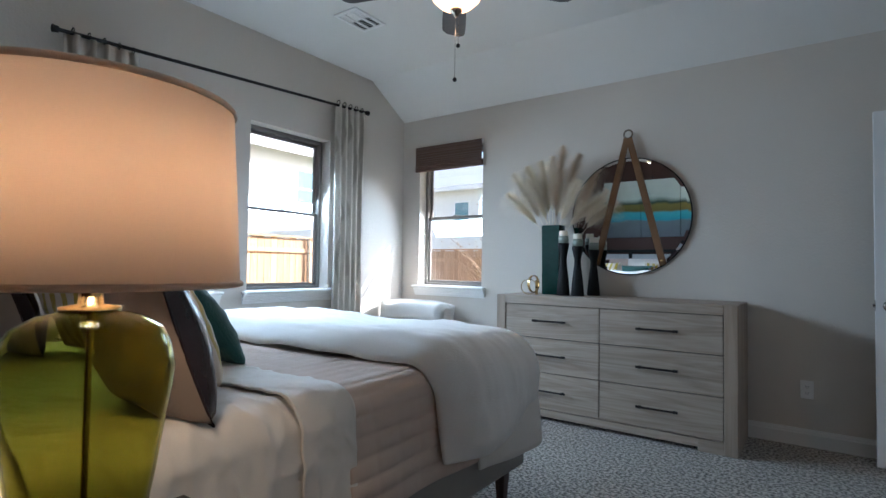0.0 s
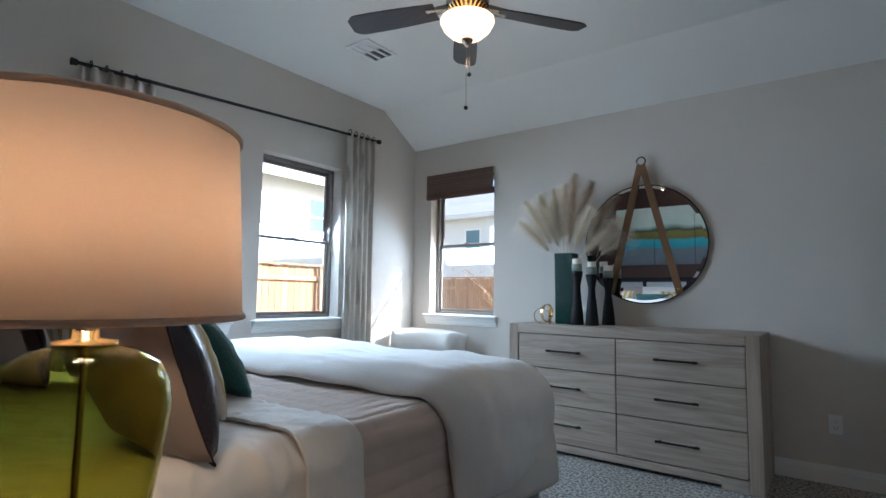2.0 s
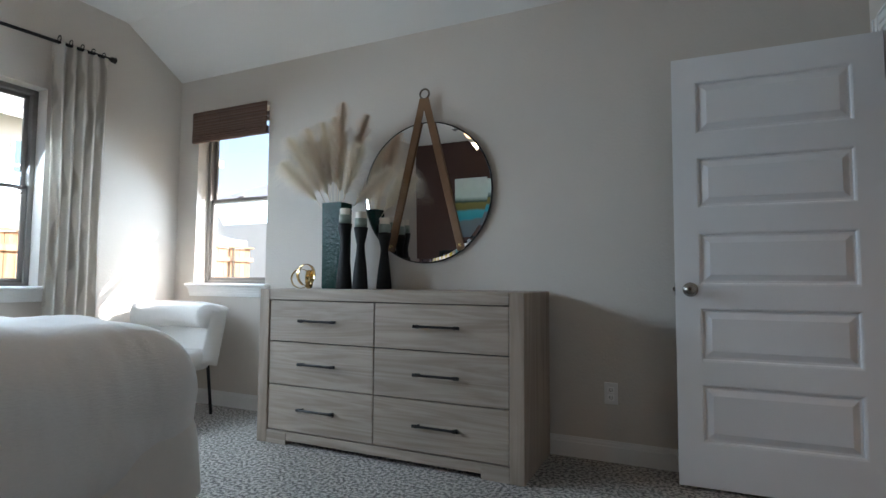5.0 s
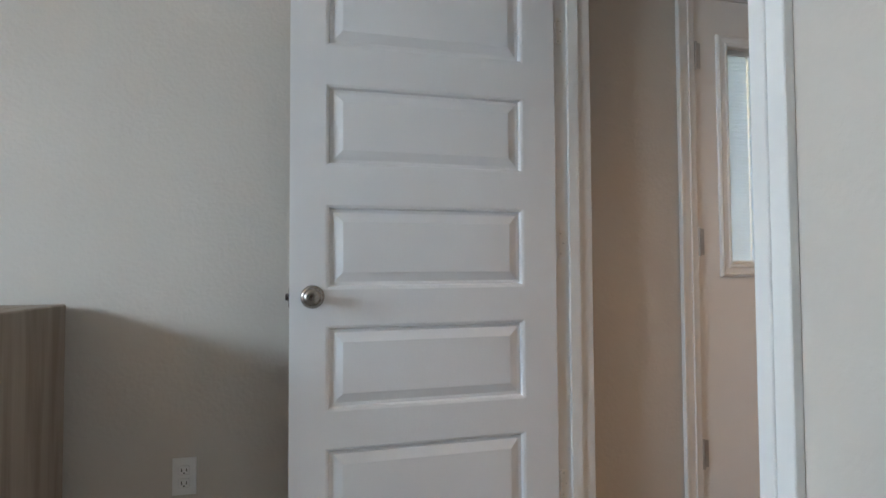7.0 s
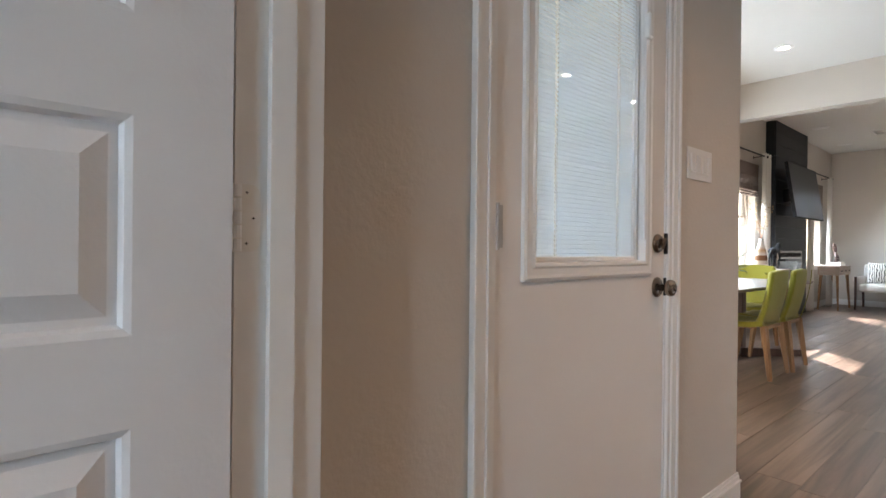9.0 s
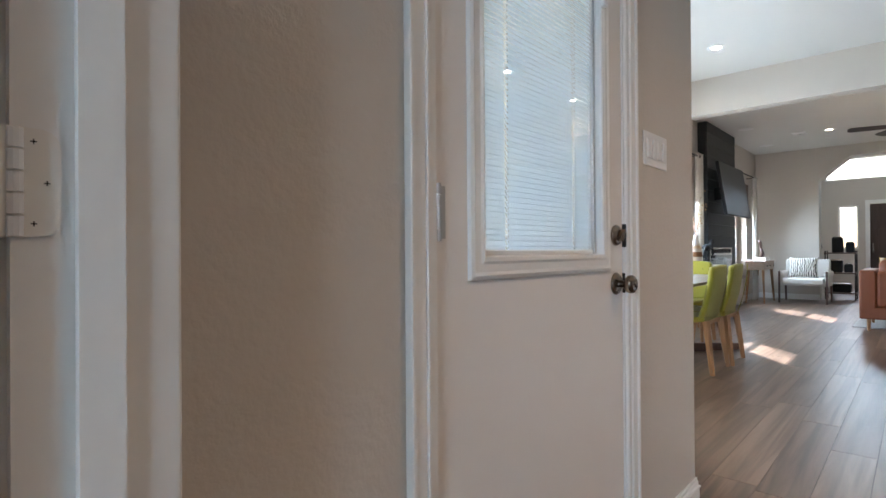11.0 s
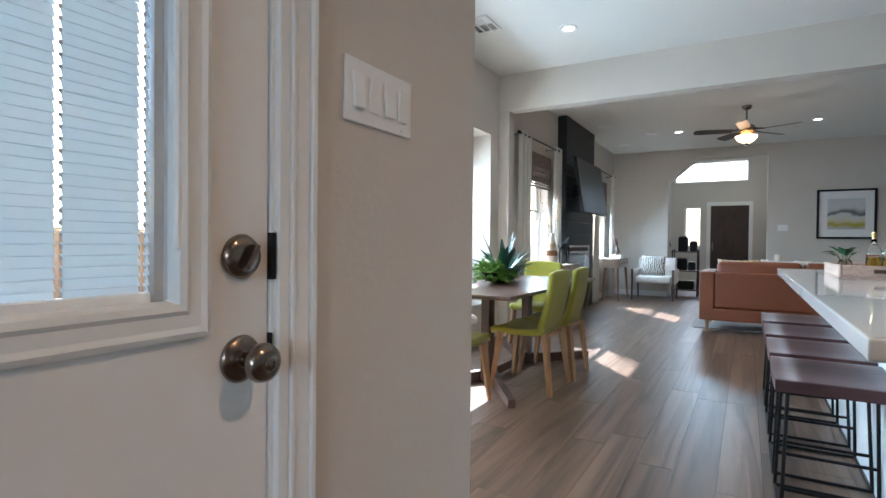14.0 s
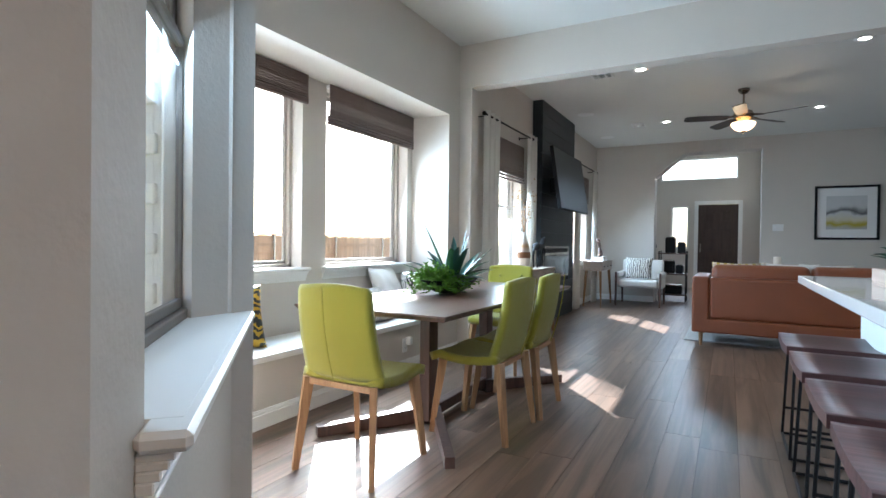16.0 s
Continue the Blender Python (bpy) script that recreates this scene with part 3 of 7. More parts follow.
skirting("baseboard_hall", "x", YH, -1, XH, 1.525)
skirting("baseboard_hall_end", "x", YH, -1, 2.545, 3.13)
skirting("baseboard_bench", "x", YD, -1, XDW, 7.50)
skirting("baseboard_living", "x", YD, -1, 7.66, 9.68)
skirting("baseboard_living_end", "x", YD, -1, 11.33, XF)
skirting("baseboard_far", "y", XF, -1, 3.90, YD)
skirting("baseboard_far_south", "y", XF, -1, -3.0, 2.15)
window("window_4", "x", 5.41, 1, *NW1, 0.885, 2.29, "large fixed dining window above the bench", False)
window("window_5", "x", 5.41, 1, *NW2, 0.885, 2.29, "large fixed dining window above the bench", False)
window("window_6", "x", YD, 1, *LW1, 0.80, 2.30, "living room window beside the fireplace")
window("window_7", "x", YD, 1, *LW2, 0.80, 2.30, "living room window past the fireplace")
w = window("window_8", "x", 0.0, 1, 0.165, 1.065, 0.875, 2.32, "angled window with white moulded sill", True, "frame_dark")
w.matrix_basis = ANG
b = bmesh.new()
for y0, y1, z0, z1 in ((2.45, 4.25, 2.78, 2.82), (2.45, 4.25, 3.31, 3.35), (2.45, 2.49, 2.78, 3.35), (4.21, 4.25, 2.78, 3.35), (3.56, 3.98, 1.02, 1.06), (3.56, 3.98, 2.08, 2.12), (3.56, 3.60, 1.02, 2.12), (3.94, 3.98, 1.02, 2.12)):
    bx(b, 17.84, 17.92, y0, y1, z0, z1)
setting("window_9", b, M["trim"], "white clerestory and side window frames", "window")


# ---- doors ----
def casing(top, axis, face, side, a0, a1, z1, name="casing"):
    """Moulded door casing round an opening from a0 to a1."""
    for lo, hi, z0, zz in ((a0 - 0.072, a0 + 0.002, 0, z1 + 0.072), (a1 - 0.002, a1 + 0.072, 0, z1 + 0.072), (a0, a1, z1 - 0.002, z1 + 0.072)):
        b = bmesh.new()
        upright = zz - z0 > 1
        for k, (u0, u1, d) in enumerate(((0.0, 0.30, 0.012), (0.30, 0.42, 0.017), (0.42, 0.84, 0.014), (0.84, 1.0, 0.020))):
            if upright:
                outer, inner = (lo, hi) if lo < a0 - 0.01 else (hi, lo)
                p, q = sorted((inner + (outer - inner) * u0, inner + (outer - inner) * u1))
                r, s = z0, zz
            else:
                p, q, r, s = lo + 0.001, hi - 0.001, z0 + (zz - z0) * u0, z0 + (zz - z0) * u1
            f0, f1 = sorted((face, face + side * d))
            bx(b, p, q, f0, f1, r, s, 0.002, 1) if axis == "x" else bx(b, f0, f1, p, q, r, s, 0.002, 1)
        part(name, b, M["trim"], top)


def round_knob(parent, centre, way, material, key=False):
    """A rosette, neck and ball knob that stand out along way."""
    c, w = Vector(centre), Vector(way).normalized()
    m = Matrix.Translation(c) @ w.to_track_quat("Z", "Y").to_matrix().to_4x4()
    b = lathe(bmesh.new(), [(0, 0), (0.033, 0), (0.034, 0.003), (0.030, 0.008), (0.016, 0.011), (0.012, 0.013)], 28)
    rose = part("rosette", shifted(b, m), material, parent)
    b = lathe(bmesh.new(), [(0.011, 0.010), (0.011, 0.028), (0.018, 0.033), (0.026, 0.040), (0.0275, 0.048), (0.025, 0.056), (0.017, 0.061), (0.006, 0.062), (0, 0.0625)], 28)
    kn = part("knob", shifted(b, m), material, parent)
    if key:
        b = lathe(bmesh.new(), [(0.009, 0.060), (0.009, 0.064), (0, 0.0645)], 16)
        part("key_button", shifted(b, m), material, kn)
    return kn


def hinge(parent, m, h=0.09):
    """A butt hinge: two leaves and a barrel with knuckles, upright at m."""
    b = bmesh.new()
    r, w = 0.015, 0.031
    line = [(-0.010, -h / 2)] + [(w - r + r * math.sin(a), -h / 2 + r - r * math.cos(a)) for a in [math.pi / 2 * k / 6 for k in range(7)]]
    line += [(w - r + r * math.cos(a), h / 2 - r + r * math.sin(a)) for a in [math.pi / 2 * k / 6 for k in range(7)]] + [(-0.010, h / 2)]
    lo, hi = [b.verts.new((0.0002, y, z)) for y, z in line], [b.verts.new((0.0022, y, z)) for y, z in line]
    b.faces.new(lo), b.faces.new(hi[::-1])
    for k in range(len(line)):
        b.faces.new((lo[k], lo[(k + 1) % len(line)], hi[(k + 1) % len(line)], hi[k]))
    leafp = part("hinge", shifted(b, m), M["hinge"], parent)
    b = bmesh.new()
    for k in range(5):
        rod(b, (0.001, 0, -h / 2 + k * h / 5 + 0.001), (0.001, 0, -h / 2 + (k + 1) * h / 5 - 0.001), 0.006, seg=10)
    part("barrel", shifted(b, m), M["plate"], leafp)
    for z in (-0.034, 0.0, 0.034):
        y = 0.012 + (0.009 if z == 0 else 0)
        part("screw", shifted(rod(bmesh.new(), (0.0015, y, z), (0.0026, y, z), 0.0036, seg=10), m), M["hinge"], leafp)
        b = box(0.0024, 0.0030, y - 0.0022, y + 0.0022, z - 0.0005, z + 0.0005)
        bx(b, 0.0024, 0.0030, y - 0.0005, y + 0.0005, z - 0.0022, z + 0.0022)
        part("screw_slot", shifted(b, m), M["dark"], leafp)


# bedroom door, swung open into the room
swing = math.degrees(math.atan2(2.950 - 2.978, 0.142 - 0.966))
BD = thing("door_1", pose(0.957, 2.984, 0.0, 0, 0, swing), "white five-panel interior door standing open", "door")
tagged(BD, kind="structure")
LW, LT = 0.838, 0.035
rows = ((0.215, 0.485), (0.590, 0.840), (0.945, 1.195), (1.310, 1.555), (1.670, 1.925))
px0, px1 = 0.112, 0.736
b = wall_box(bmesh.new(), "x", -0.0, LT, 0.0, LW, 0.015, 2.045, [(px0, px1, r0, r1) for r0, r1 in rows])
leaf = part("leaf", b, M["door"], BD)
for r0, r1 in rows:
    b = bmesh.new()
    # moulded frame that falls in, then a raised field with sloped edges
    ring = ((0.0, 0.0), (0.008, 0.003), (0.012, 0.013), (0.022, 0.013), (0.050, 0.002))
    for side, face in ((1, LT), (-1, 0.0)):
        loops = []
        for ins, dep in ring:
            y = face - side * dep
            loops.append([b.verts.new(p) for p in ((px0 + ins, y, r0 + ins), (px1 - ins, y, r0 + ins), (px1 - ins, y, r1 - ins), (px0 + ins, y, r1 - ins))])
        for a, c in zip(loops, loops[1:]):
            for k in range(4):
                b.faces.new((a[k], a[(k + 1) % 4], c[(k + 1) % 4], c[k]))
        b.faces.new(loops[-1])
    part("panel", b, M["door"], leaf)
for side, y in ((1, LT), (-1, 0.0)):
    round_knob(BD, (LW - 0.065, y, 0.925), (0, side, 0), M["nickel"])
b = box(LW - 0.001, LW + 0.002, LT / 2 - 0.012, LT / 2 + 0.012, 0.895, 0.955, 0.001, 1)
bx(b, LW + 0.001, LW + 0.012, LT / 2 - 0.006, LT / 2 + 0.006, 0.915, 0.935, 0.002, 1)
part("latch_plate", b, M["nickel"], leaf)
# jamb and casing of the bedroom doorway
DF = thing("door_frame_1", Matrix.Identity(4), "white moulded door frame of the bedroom", "door frame")
tagged(DF, kind="structure")
b = bmesh.new()
bx(b, XE - 0.002, XH + 0.002, DOOR[0] - 0.001, DOOR[0] + 0.018, 0, 2.06)
bx(b, XE - 0.002, XH + 0.002, DOOR[1] - 0.018, DOOR[1] + 0.001, 0, 2.06)
bx(b, XE - 0.002, XH + 0.002, DOOR[0], DOOR[1], 2.052, 2.076)
part("jamb", b, M["trim"], DF)
b = bmesh.new()
bx(b, XE + 0.042, XE + 0.078, DOOR[1] - 0.030, DOOR[1] - 0.018, 0, 2.052)
bx(b, XE + 0.042, XE + 0.078, DOOR[0] + 0.018, DOOR[0] + 0.030, 0, 2.052)
bx(b, XE + 0.042, XE + 0.078, DOOR[0] + 0.018, DOOR[1] - 0.018, 2.040, 2.052)
part("door_stop", b, M["trim"], DF)
casing(DF, "y", XE, -1, DOOR[0], DOOR[1], 2.07)
casing(DF, "y", XH, 1, DOOR[0], DOOR[1], 2.07)
for z in (0.30, 1.085, 1.80):
    hinge(DF, pose(XE + 0.001, DOOR[1] - 0.0185, z, 0, 0, -90))
b = box(XE + 0.012, XE + 0.040, DOOR[0] + 0.017, DOOR[0] + 0.020, 0.895, 0.960, 0.001, 1)
part("strike_plate", b, M["bronze"], DF)

# outer door with blinds between its panes
XD = thing("door_2", pose(XDOOR[0] + 0.012, YH + 0.002, 0), "white outer door with a half window and enclosed blinds", "door")
tagged(XD, kind="structure")
DWID = XDOOR[1] - XDOOR[0] - 0.024
gx0, gx1, gz0, gz1 = 0.140, 0.690, 1.012, 1.865
b = wall_box(bmesh.new(), "x", 0.0, 0.044, 0.0, DWID, 0.012, 2.050, ((gx0, gx1, gz0, gz1),))
slab = part("slab", b, M["xdoor"], XD)
b = bmesh.new()
ring = ((-0.046, 0.0), (-0.045, -0.009), (-0.037, -0.013), (-0.030, -0.010), (-0.014, -0.010), (-0.008, -0.014), (0.0, -0.011), (0.004, 0.010))
loops = []
for ins, y in ring:
    loops.append([b.verts.new(p) for p in ((gx0 + ins, y, gz0 + ins), (gx1 - ins, y, gz0 + ins), (gx1 - ins, y, gz1 - ins), (gx0 + ins, y, gz1 - ins))])
for a, c in zip(loops, loops[1:]):
    for k in range(4):
        b.faces.new((a[k], a[(k + 1) % 4], c[(k + 1) % 4], c[k]))
part("lite_frame", b, M["trim"], slab)
for y in (0.006, 0.036):
    g = part("pane", box(gx0, gx1, y, y + 0.003, gz0, gz1), M["glass"], XD)
    g.visible_shadow = False
b = bmesh.new()
n = 66
cord_x = (0.256, 0.570, 0.660)
cuts = [gx0 + 0.003] + [x + d for x in cord_x for d in (-0.0036, 0.0036)] + [gx1 - 0.022]
for k in range(n):
    z = gz0 + 0.012 + (gz1 - gz0 - 0.03) * k / (n - 1)
    for s0, s1 in zip(cuts[::2], cuts[1::2]):
        vs = [b.verts.new(c) for c in ((s0, 0.018, z), (s1, 0.018, z), (s1, 0.0245, z + 0.0150), (s0, 0.0245, z + 0.0150), (s0, 0.0188, z - 0.0004), (s1, 0.0188, z - 0.0004), (s1, 0.0253, z + 0.0146), (s0, 0.0253, z + 0.0146))]
        for f in ((3, 2, 1, 0), (4, 5, 6, 7), (0, 1, 5, 4), (2, 3, 7, 6), (1, 2, 6, 5), (3, 0, 4, 7)):
            b.faces.new([vs[i] for i in f])
ob = part("blind_slats", b, M["slat"], XD)
ob["kind"] = "stuff"
b = bmesh.new()
for x in cord_x:
    for k in range(n):
        z = gz0 + 0.006 + (gz1 - gz0 - 0.02) * k / (n - 1)
        bx(b, x - 0.0016, x + 0.0016, 0.015, 0.016, z, z + 0.0045)
part("ladder_cord", b, M["hinge_grey"], XD)
b = box(gx0 + 0.002, gx1 - 0.002, 0.014, 0.030, gz1 - 0.022, gz1 - 0.002)
part("head_rail", b, M["plate"], XD)
part("bottom_rail", box(gx0 + 0.003, gx1 - 0.022, 0.014, 0.030, gz0 + 0.001, gz0 + 0.016, 0.002, 1), M["plate"], XD)
part("side_channel", box(gx1 - 0.020, gx1 - 0.008, 0.012, 0.030, gz0, gz1 - 0.023), M["hinge_grey"], XD)
b = box(gx1 - 0.006, gx1 + 0.004, -0.012, -0.002, 1.08, gz1 - 0.03, 0.003, 1)
bx(b, gx1 - 0.012, gx1 + 0.012, -0.026, -0.008, 1.72, 1.80, 0.004, 1)
part("blind_slider", b, M["plate"], XD)
round_knob(XD, (0.788, 0, 0.925), (0, -1, 0), M["bronze"], True)
b = lathe(bmesh.new(), [(0, 0), (0.031, 0), (0.032, 0.004), (0.027, 0.011), (0.018, 0.014), (0, 0.0145)], 28)
db = part("deadbolt", shifted(b, Matrix.Translation((0.788, 0, 1.070)) @ pose(0, 0, 0, 90, 0, 0)), M["bronze"], XD)
b = box(0.784, 0.792, -0.030, -0.014, 1.050, 1.090, 0.003, 2)
part("thumb_turn", shifted(b, Matrix.Translation((0.788, 0, 1.07)) @ pose(0, 0, 0, 0, 30, 0) @ Matrix.Translation((-0.788, 0, -1.07))), M["bronze"], db)
XF_ = thing("door_frame_2", Matrix.Identity(4), "white moulded frame of the outer door", "door frame")
tagged(XF_, kind="structure")
b = bmesh.new()
bx(b, XDOOR[0] - 0.001, XDOOR[0] + 0.004, YH - 0.002, YH + 0.12, 0, 2.06)
bx(b, XDOOR[1] - 0.009, XDOOR[1] + 0.001, YH - 0.002, YH + 0.12, 0, 2.06)
bx(b, XDOOR[0], XDOOR[1], YH - 0.002, YH + 0.12, 2.055, 2.072)
part("jamb", b, M["trim"], XF_)
# dark strip that paints the shade in the gap between jamb and slab
part("gap_shade", box(XDOOR[0] + 0.004, XDOOR[0] + 0.012, YH + 0.012, YH + 0.04, 0.012, 2.055), M["dark"], XF_)
part("threshold", box(XDOOR[0], XDOOR[1], YH - 0.01, YH + 0.14, 0.0, 0.011, 0.003, 1), M["bronze"], XF_)
b = box(XDOOR[1] - 0.012, XDOOR[1] - 0.008, YH - 0.006, YH + 0.002, 0.895, 0.955)
bx(b, XDOOR[1] - 0.012, XDOOR[1] - 0.004, YH - 0.008, YH + 0.002, 1.035, 1.105)
part("strike_plate", b, M["matte_black"], XF_)
casing(XF_, "x", YH, -1, XDOOR[0], XDOOR[1], 2.07)
for z in (0.30, 1.10, 1.82):
    b = bmesh.new()
    for k in range(5):
        rod(b, (XDOOR[0] + 0.010, YH - 0.006, z - 0.055 + k * 0.022), (XDOOR[0] + 0.010, YH - 0.006, z - 0.055 + (k + 1) * 0.022 - 0.001), 0.0065, seg=10)
    bx(b, XDOOR[0] + 0.014, XDOOR[0] + 0.034, YH - 0.003, YH + 0.0015, z - 0.05, z + 0.05)
    part("hinge", b, M["hinge_grey"], XF_)


def switch_plate(name, m, gangs, label, outlet=False):
    """A wall plate, facing its own -y."""
    top = thing(name, m, label, "outlet" if outlet else "switch")
    w = 0.070 + 0.046 * (gangs - 1)
    plate = part("cover_plate", box(-w / 2, w / 2, -0.006, 0.0, -0.0575, 0.0575, 0.0022, 2), M["plate"], top)
    for g in range(gangs):
        x = -w / 2 + 0.035 + 0.046 * g
        if outlet:
            for z in (0.020, -0.020):
                part("socket", box(x - 0.016, x + 0.016, -0.0085, -0.005, z - 0.0145, z + 0.0145, 0.004, 2), M["plate"], plate)
                b = box(x - 0.0085, x - 0.006, -0.0089, -0.008, z - 0.004, z + 0.006)
                bx(b, x + 0.006, x + 0.0085, -0.0089, -0.008, z - 0.004, z + 0.005)
                rod(b, (x, -0.0089, z - 0.009), (x, -0.008, z - 0.009), 0.0025, seg=8)
                part("slot", b, M["dark"], plate)
        else:
            b = box(x - 0.0165, x + 0.0165, -0.0068, -0.005, -0.0335, 0.0335)
            part("recess", b, M["hinge"], plate)
            b = bmesh.new()
            tilt = 1 if g % 2 else -1
            bx(b, x - 0.0155, x + 0.0155, -0.0120, -0.0055, -0.0325, 0.0325, 0.002, 1)
            shifted(b, Matrix.Translation((0, -0.008, 0)) @ pose(0, 0, 0, 4 * tilt, 0, 0) @ Matrix.Translation((0, 0.008, 0)))
            part("rocker", b, M["plate"], plate)
        if not outlet:
            for z in (-0.048, 0.048):
                part("screw", rod(bmesh.new(), (x, -0.0070, z), (x, -0.0055, z), 0.0032, seg=10), M["trim"], plate)
    return top


switch_plate("light_switch", pose(2.715, YH, 1.366), 4, "white four-gang rocker switch on the hall wall")
switch_plate("light_switch", pose(XE, 1.700, 1.337, 0, 0, -90), 2, "white two-gang switch beside the bedroom door")
switch_plate("wall_outlet", pose(-0.209, YN, 0.36), 1, "white double outlet on the bedroom wall", True)
switch_plate("wall_outlet", pose(6.54, YD, 0.23), 1, "white double outlet on the bench front", True)
switch_plate("light_switch", pose(XF, 1.90, 1.42, 0, 0, -90), 3, "white switch plate on the living room wall")

# ---- bedroom: dresser ----
D = thing("dresser", pose(0, 0, 0), "limed oak six-drawer dresser with black bar handles", "dresser")
dx0, dx1, dy0, dy1, dz = -2.185, -0.535, 2.61, 3.125, 0.905
b = bmesh.new()
bx(b, dx0, dx0 + 0.075, dy0, dy1, 0.0, dz, 0.004, 1)
part("side", b, M["dresser_side"], D)
part("side", box(dx1 - 0.075, dx1, dy0, dy1, 0.0, dz, 0.004, 1), M["dresser_side"], D)
part("top", box(dx0 + 0.0755, dx1 - 0.0755, dy0, dy1, dz - 0.065, dz, 0.003, 1), M["dresser"], D)
part("plinth", box(dx0 + 0.22, dx1 - 0.22, dy0 + 0.005, dy1, 0.025, 0.075, 0.002, 1), M["dresser"], D)
part("foot", box(dx0 + 0.0755, dx0 + 0.22, dy0 + 0.002, dy0 + 0.08, 0.0, 0.075, 0.002, 1), M["dresser"], D)
part("foot", box(dx1 - 0.22, dx1 - 0.0755, dy0 + 0.002, dy0 + 0.08, 0.0, 0.075, 0.002, 1), M["dresser"], D)
part("carcass", box(dx0 + 0.076, dx1 - 0.076, dy0 + 0.03, dy1 - 0.01, 0.076, dz - 0.066), M["dark"], D)
xm = -1.375
for r, (z0, z1) in enumerate(((0.598, 0.836), (0.345, 0.592), (0.082, 0.339))):
    for x0, x1 in ((dx0 + 0.080, xm - 0.003), (xm + 0.003, dx1 - 0.080)):
        dr = part("drawer", box(x0, x1, dy0 + 0.008, dy0 + 0.03, z0, z1, 0.002, 1), M["dresser"], D)
        c, z = (x0 + x1) / 2, (z0 + z1) / 2 + 0.005
        b = bmesh.new()
        rod(b, (c - 0.125, dy0 - 0.022, z), (c + 0.125, dy0 - 0.022, z), 0.0065, seg=10)
        for s in (-1, 1):
            rod(b, (c + s * 0.105, dy0 + 0.009, z), (c + s * 0.105, dy0 - 0.022, z), 0.006, seg=8)
            rod(b, (c + s * 0.100, dy0 - 0.022, z), (c + s * 0.112, dy0 - 0.022, z), 0.0095, seg=10)
            rod(b, (c + s * 0.120, dy0 - 0.022, z), (c + s * 0.128, dy0 - 0.022, z), 0.0085, seg=10)
        part("handle", b, M["black"], dr, "black metal bar handle")

# round mirror on straps
MR = thing("mirror", pose(-1.325, YN - 0.012, 1.52, 1.2, 0, 0), "round mirror hung on crossed tan leather straps", "mirror")
b = lathe(bmesh.new(), [(0, 0), (0.448, 0), (0.452, 0.006), (0.452, 0.016), (0.444, 0.018), (0.444, 0.014), (0, 0.014)], 96)
part("rim", shifted(b, pose(0, 0, 0, 90, 0, 0)), M["black"], MR, smooth=False)
b = lathe(bmesh.new(), [(0, 0.0175), (0.424, 0.0175), (0.4435, 0.0168)], 96, smooth=False)
part("glass", shifted(b, pose(0, 0, 0, 90, 0, 0)), M["mirror"], MR)
for s in (-1, 1):
    b = bmesh.new()
    bar(b, (0.0 + s * 0.008, -0.030, 0.60), (s * 0.250, -0.024, -0.372), 0.006, 0.048, up="Y")
    part("strap", b, M["strap"], MR, "tan leather strap")
    rot = lathe(bmesh.new(), [(0, 0.0), (0.012, 0), (0.011, 0.004), (0, 0.005)], 14)
    part("rivet", shifted(rot, Matrix.Translation((s * 0.242, -0.028, -0.340)) @ pose(0, 0, 0, 90, 0, 0)), M["gold"], MR)
b = tube(bmesh.new(), [(0.032 * math.cos(a), -0.024, 0.632 + 0.032 * math.sin(a)) for a in [2 * math.pi * k / 28 for k in range(28)]], 0.0065, 8, True)
part("ring", b, M["bronze"], MR)

# ---- bed ----
BX0, BX1, BY0, BY1 = -3.15, -1.29, -0.93, 1.34
BED = thing("bed", pose(0, 0, 0), "grey upholstered bed with white sheet, blush quilt and duvet", "bed")
part("rail", box(BX0, BX1, BY0, BY1, 0.17, 0.345, 0.018, 3), M["bedframe"], BED)
for x in (BX0 + 0.08, BX1 - 0.08):
    for y in (BY0 + 0.10, BY1 - 0.08):
        b = bar(bmesh.new(), (x, y, 0.17), (x, y, 0.0), 0.055, 0.055, 0.035, 0.035)
        part("leg", b, M["table_leg"], BED)
hb = part("headboard", box(BX0 - 0.02, BX1 + 0.02, YS + 0.035, YS + 0.06, 0.12, 1.18, 0.008, 2), M["panel_cloth"], BED, "pale upholstered headboard in a black frame")
for x in (BX0 - 0.04, BX0 + 0.60, BX1 - 0.64, BX1):
    part("headboard_post", box(x, x + 0.045, YS + 0.02, YS + 0.10, 0.0, 1.24, 0.005, 1), M["matte_black"], hb)
part("headboard_rail", box(BX0 + 0.006, BX1 - 0.001, YS + 0.022, YS + 0.098, 1.205, 1.25, 0.005, 1), M["matte_black"], hb)
part("mattress", box(BX0 + 0.02, BX1 - 0.02, BY0 - 0.10, BY1 - 0.02, 0.346, 0.685, 0.05, 4), M["sheet"], BED)


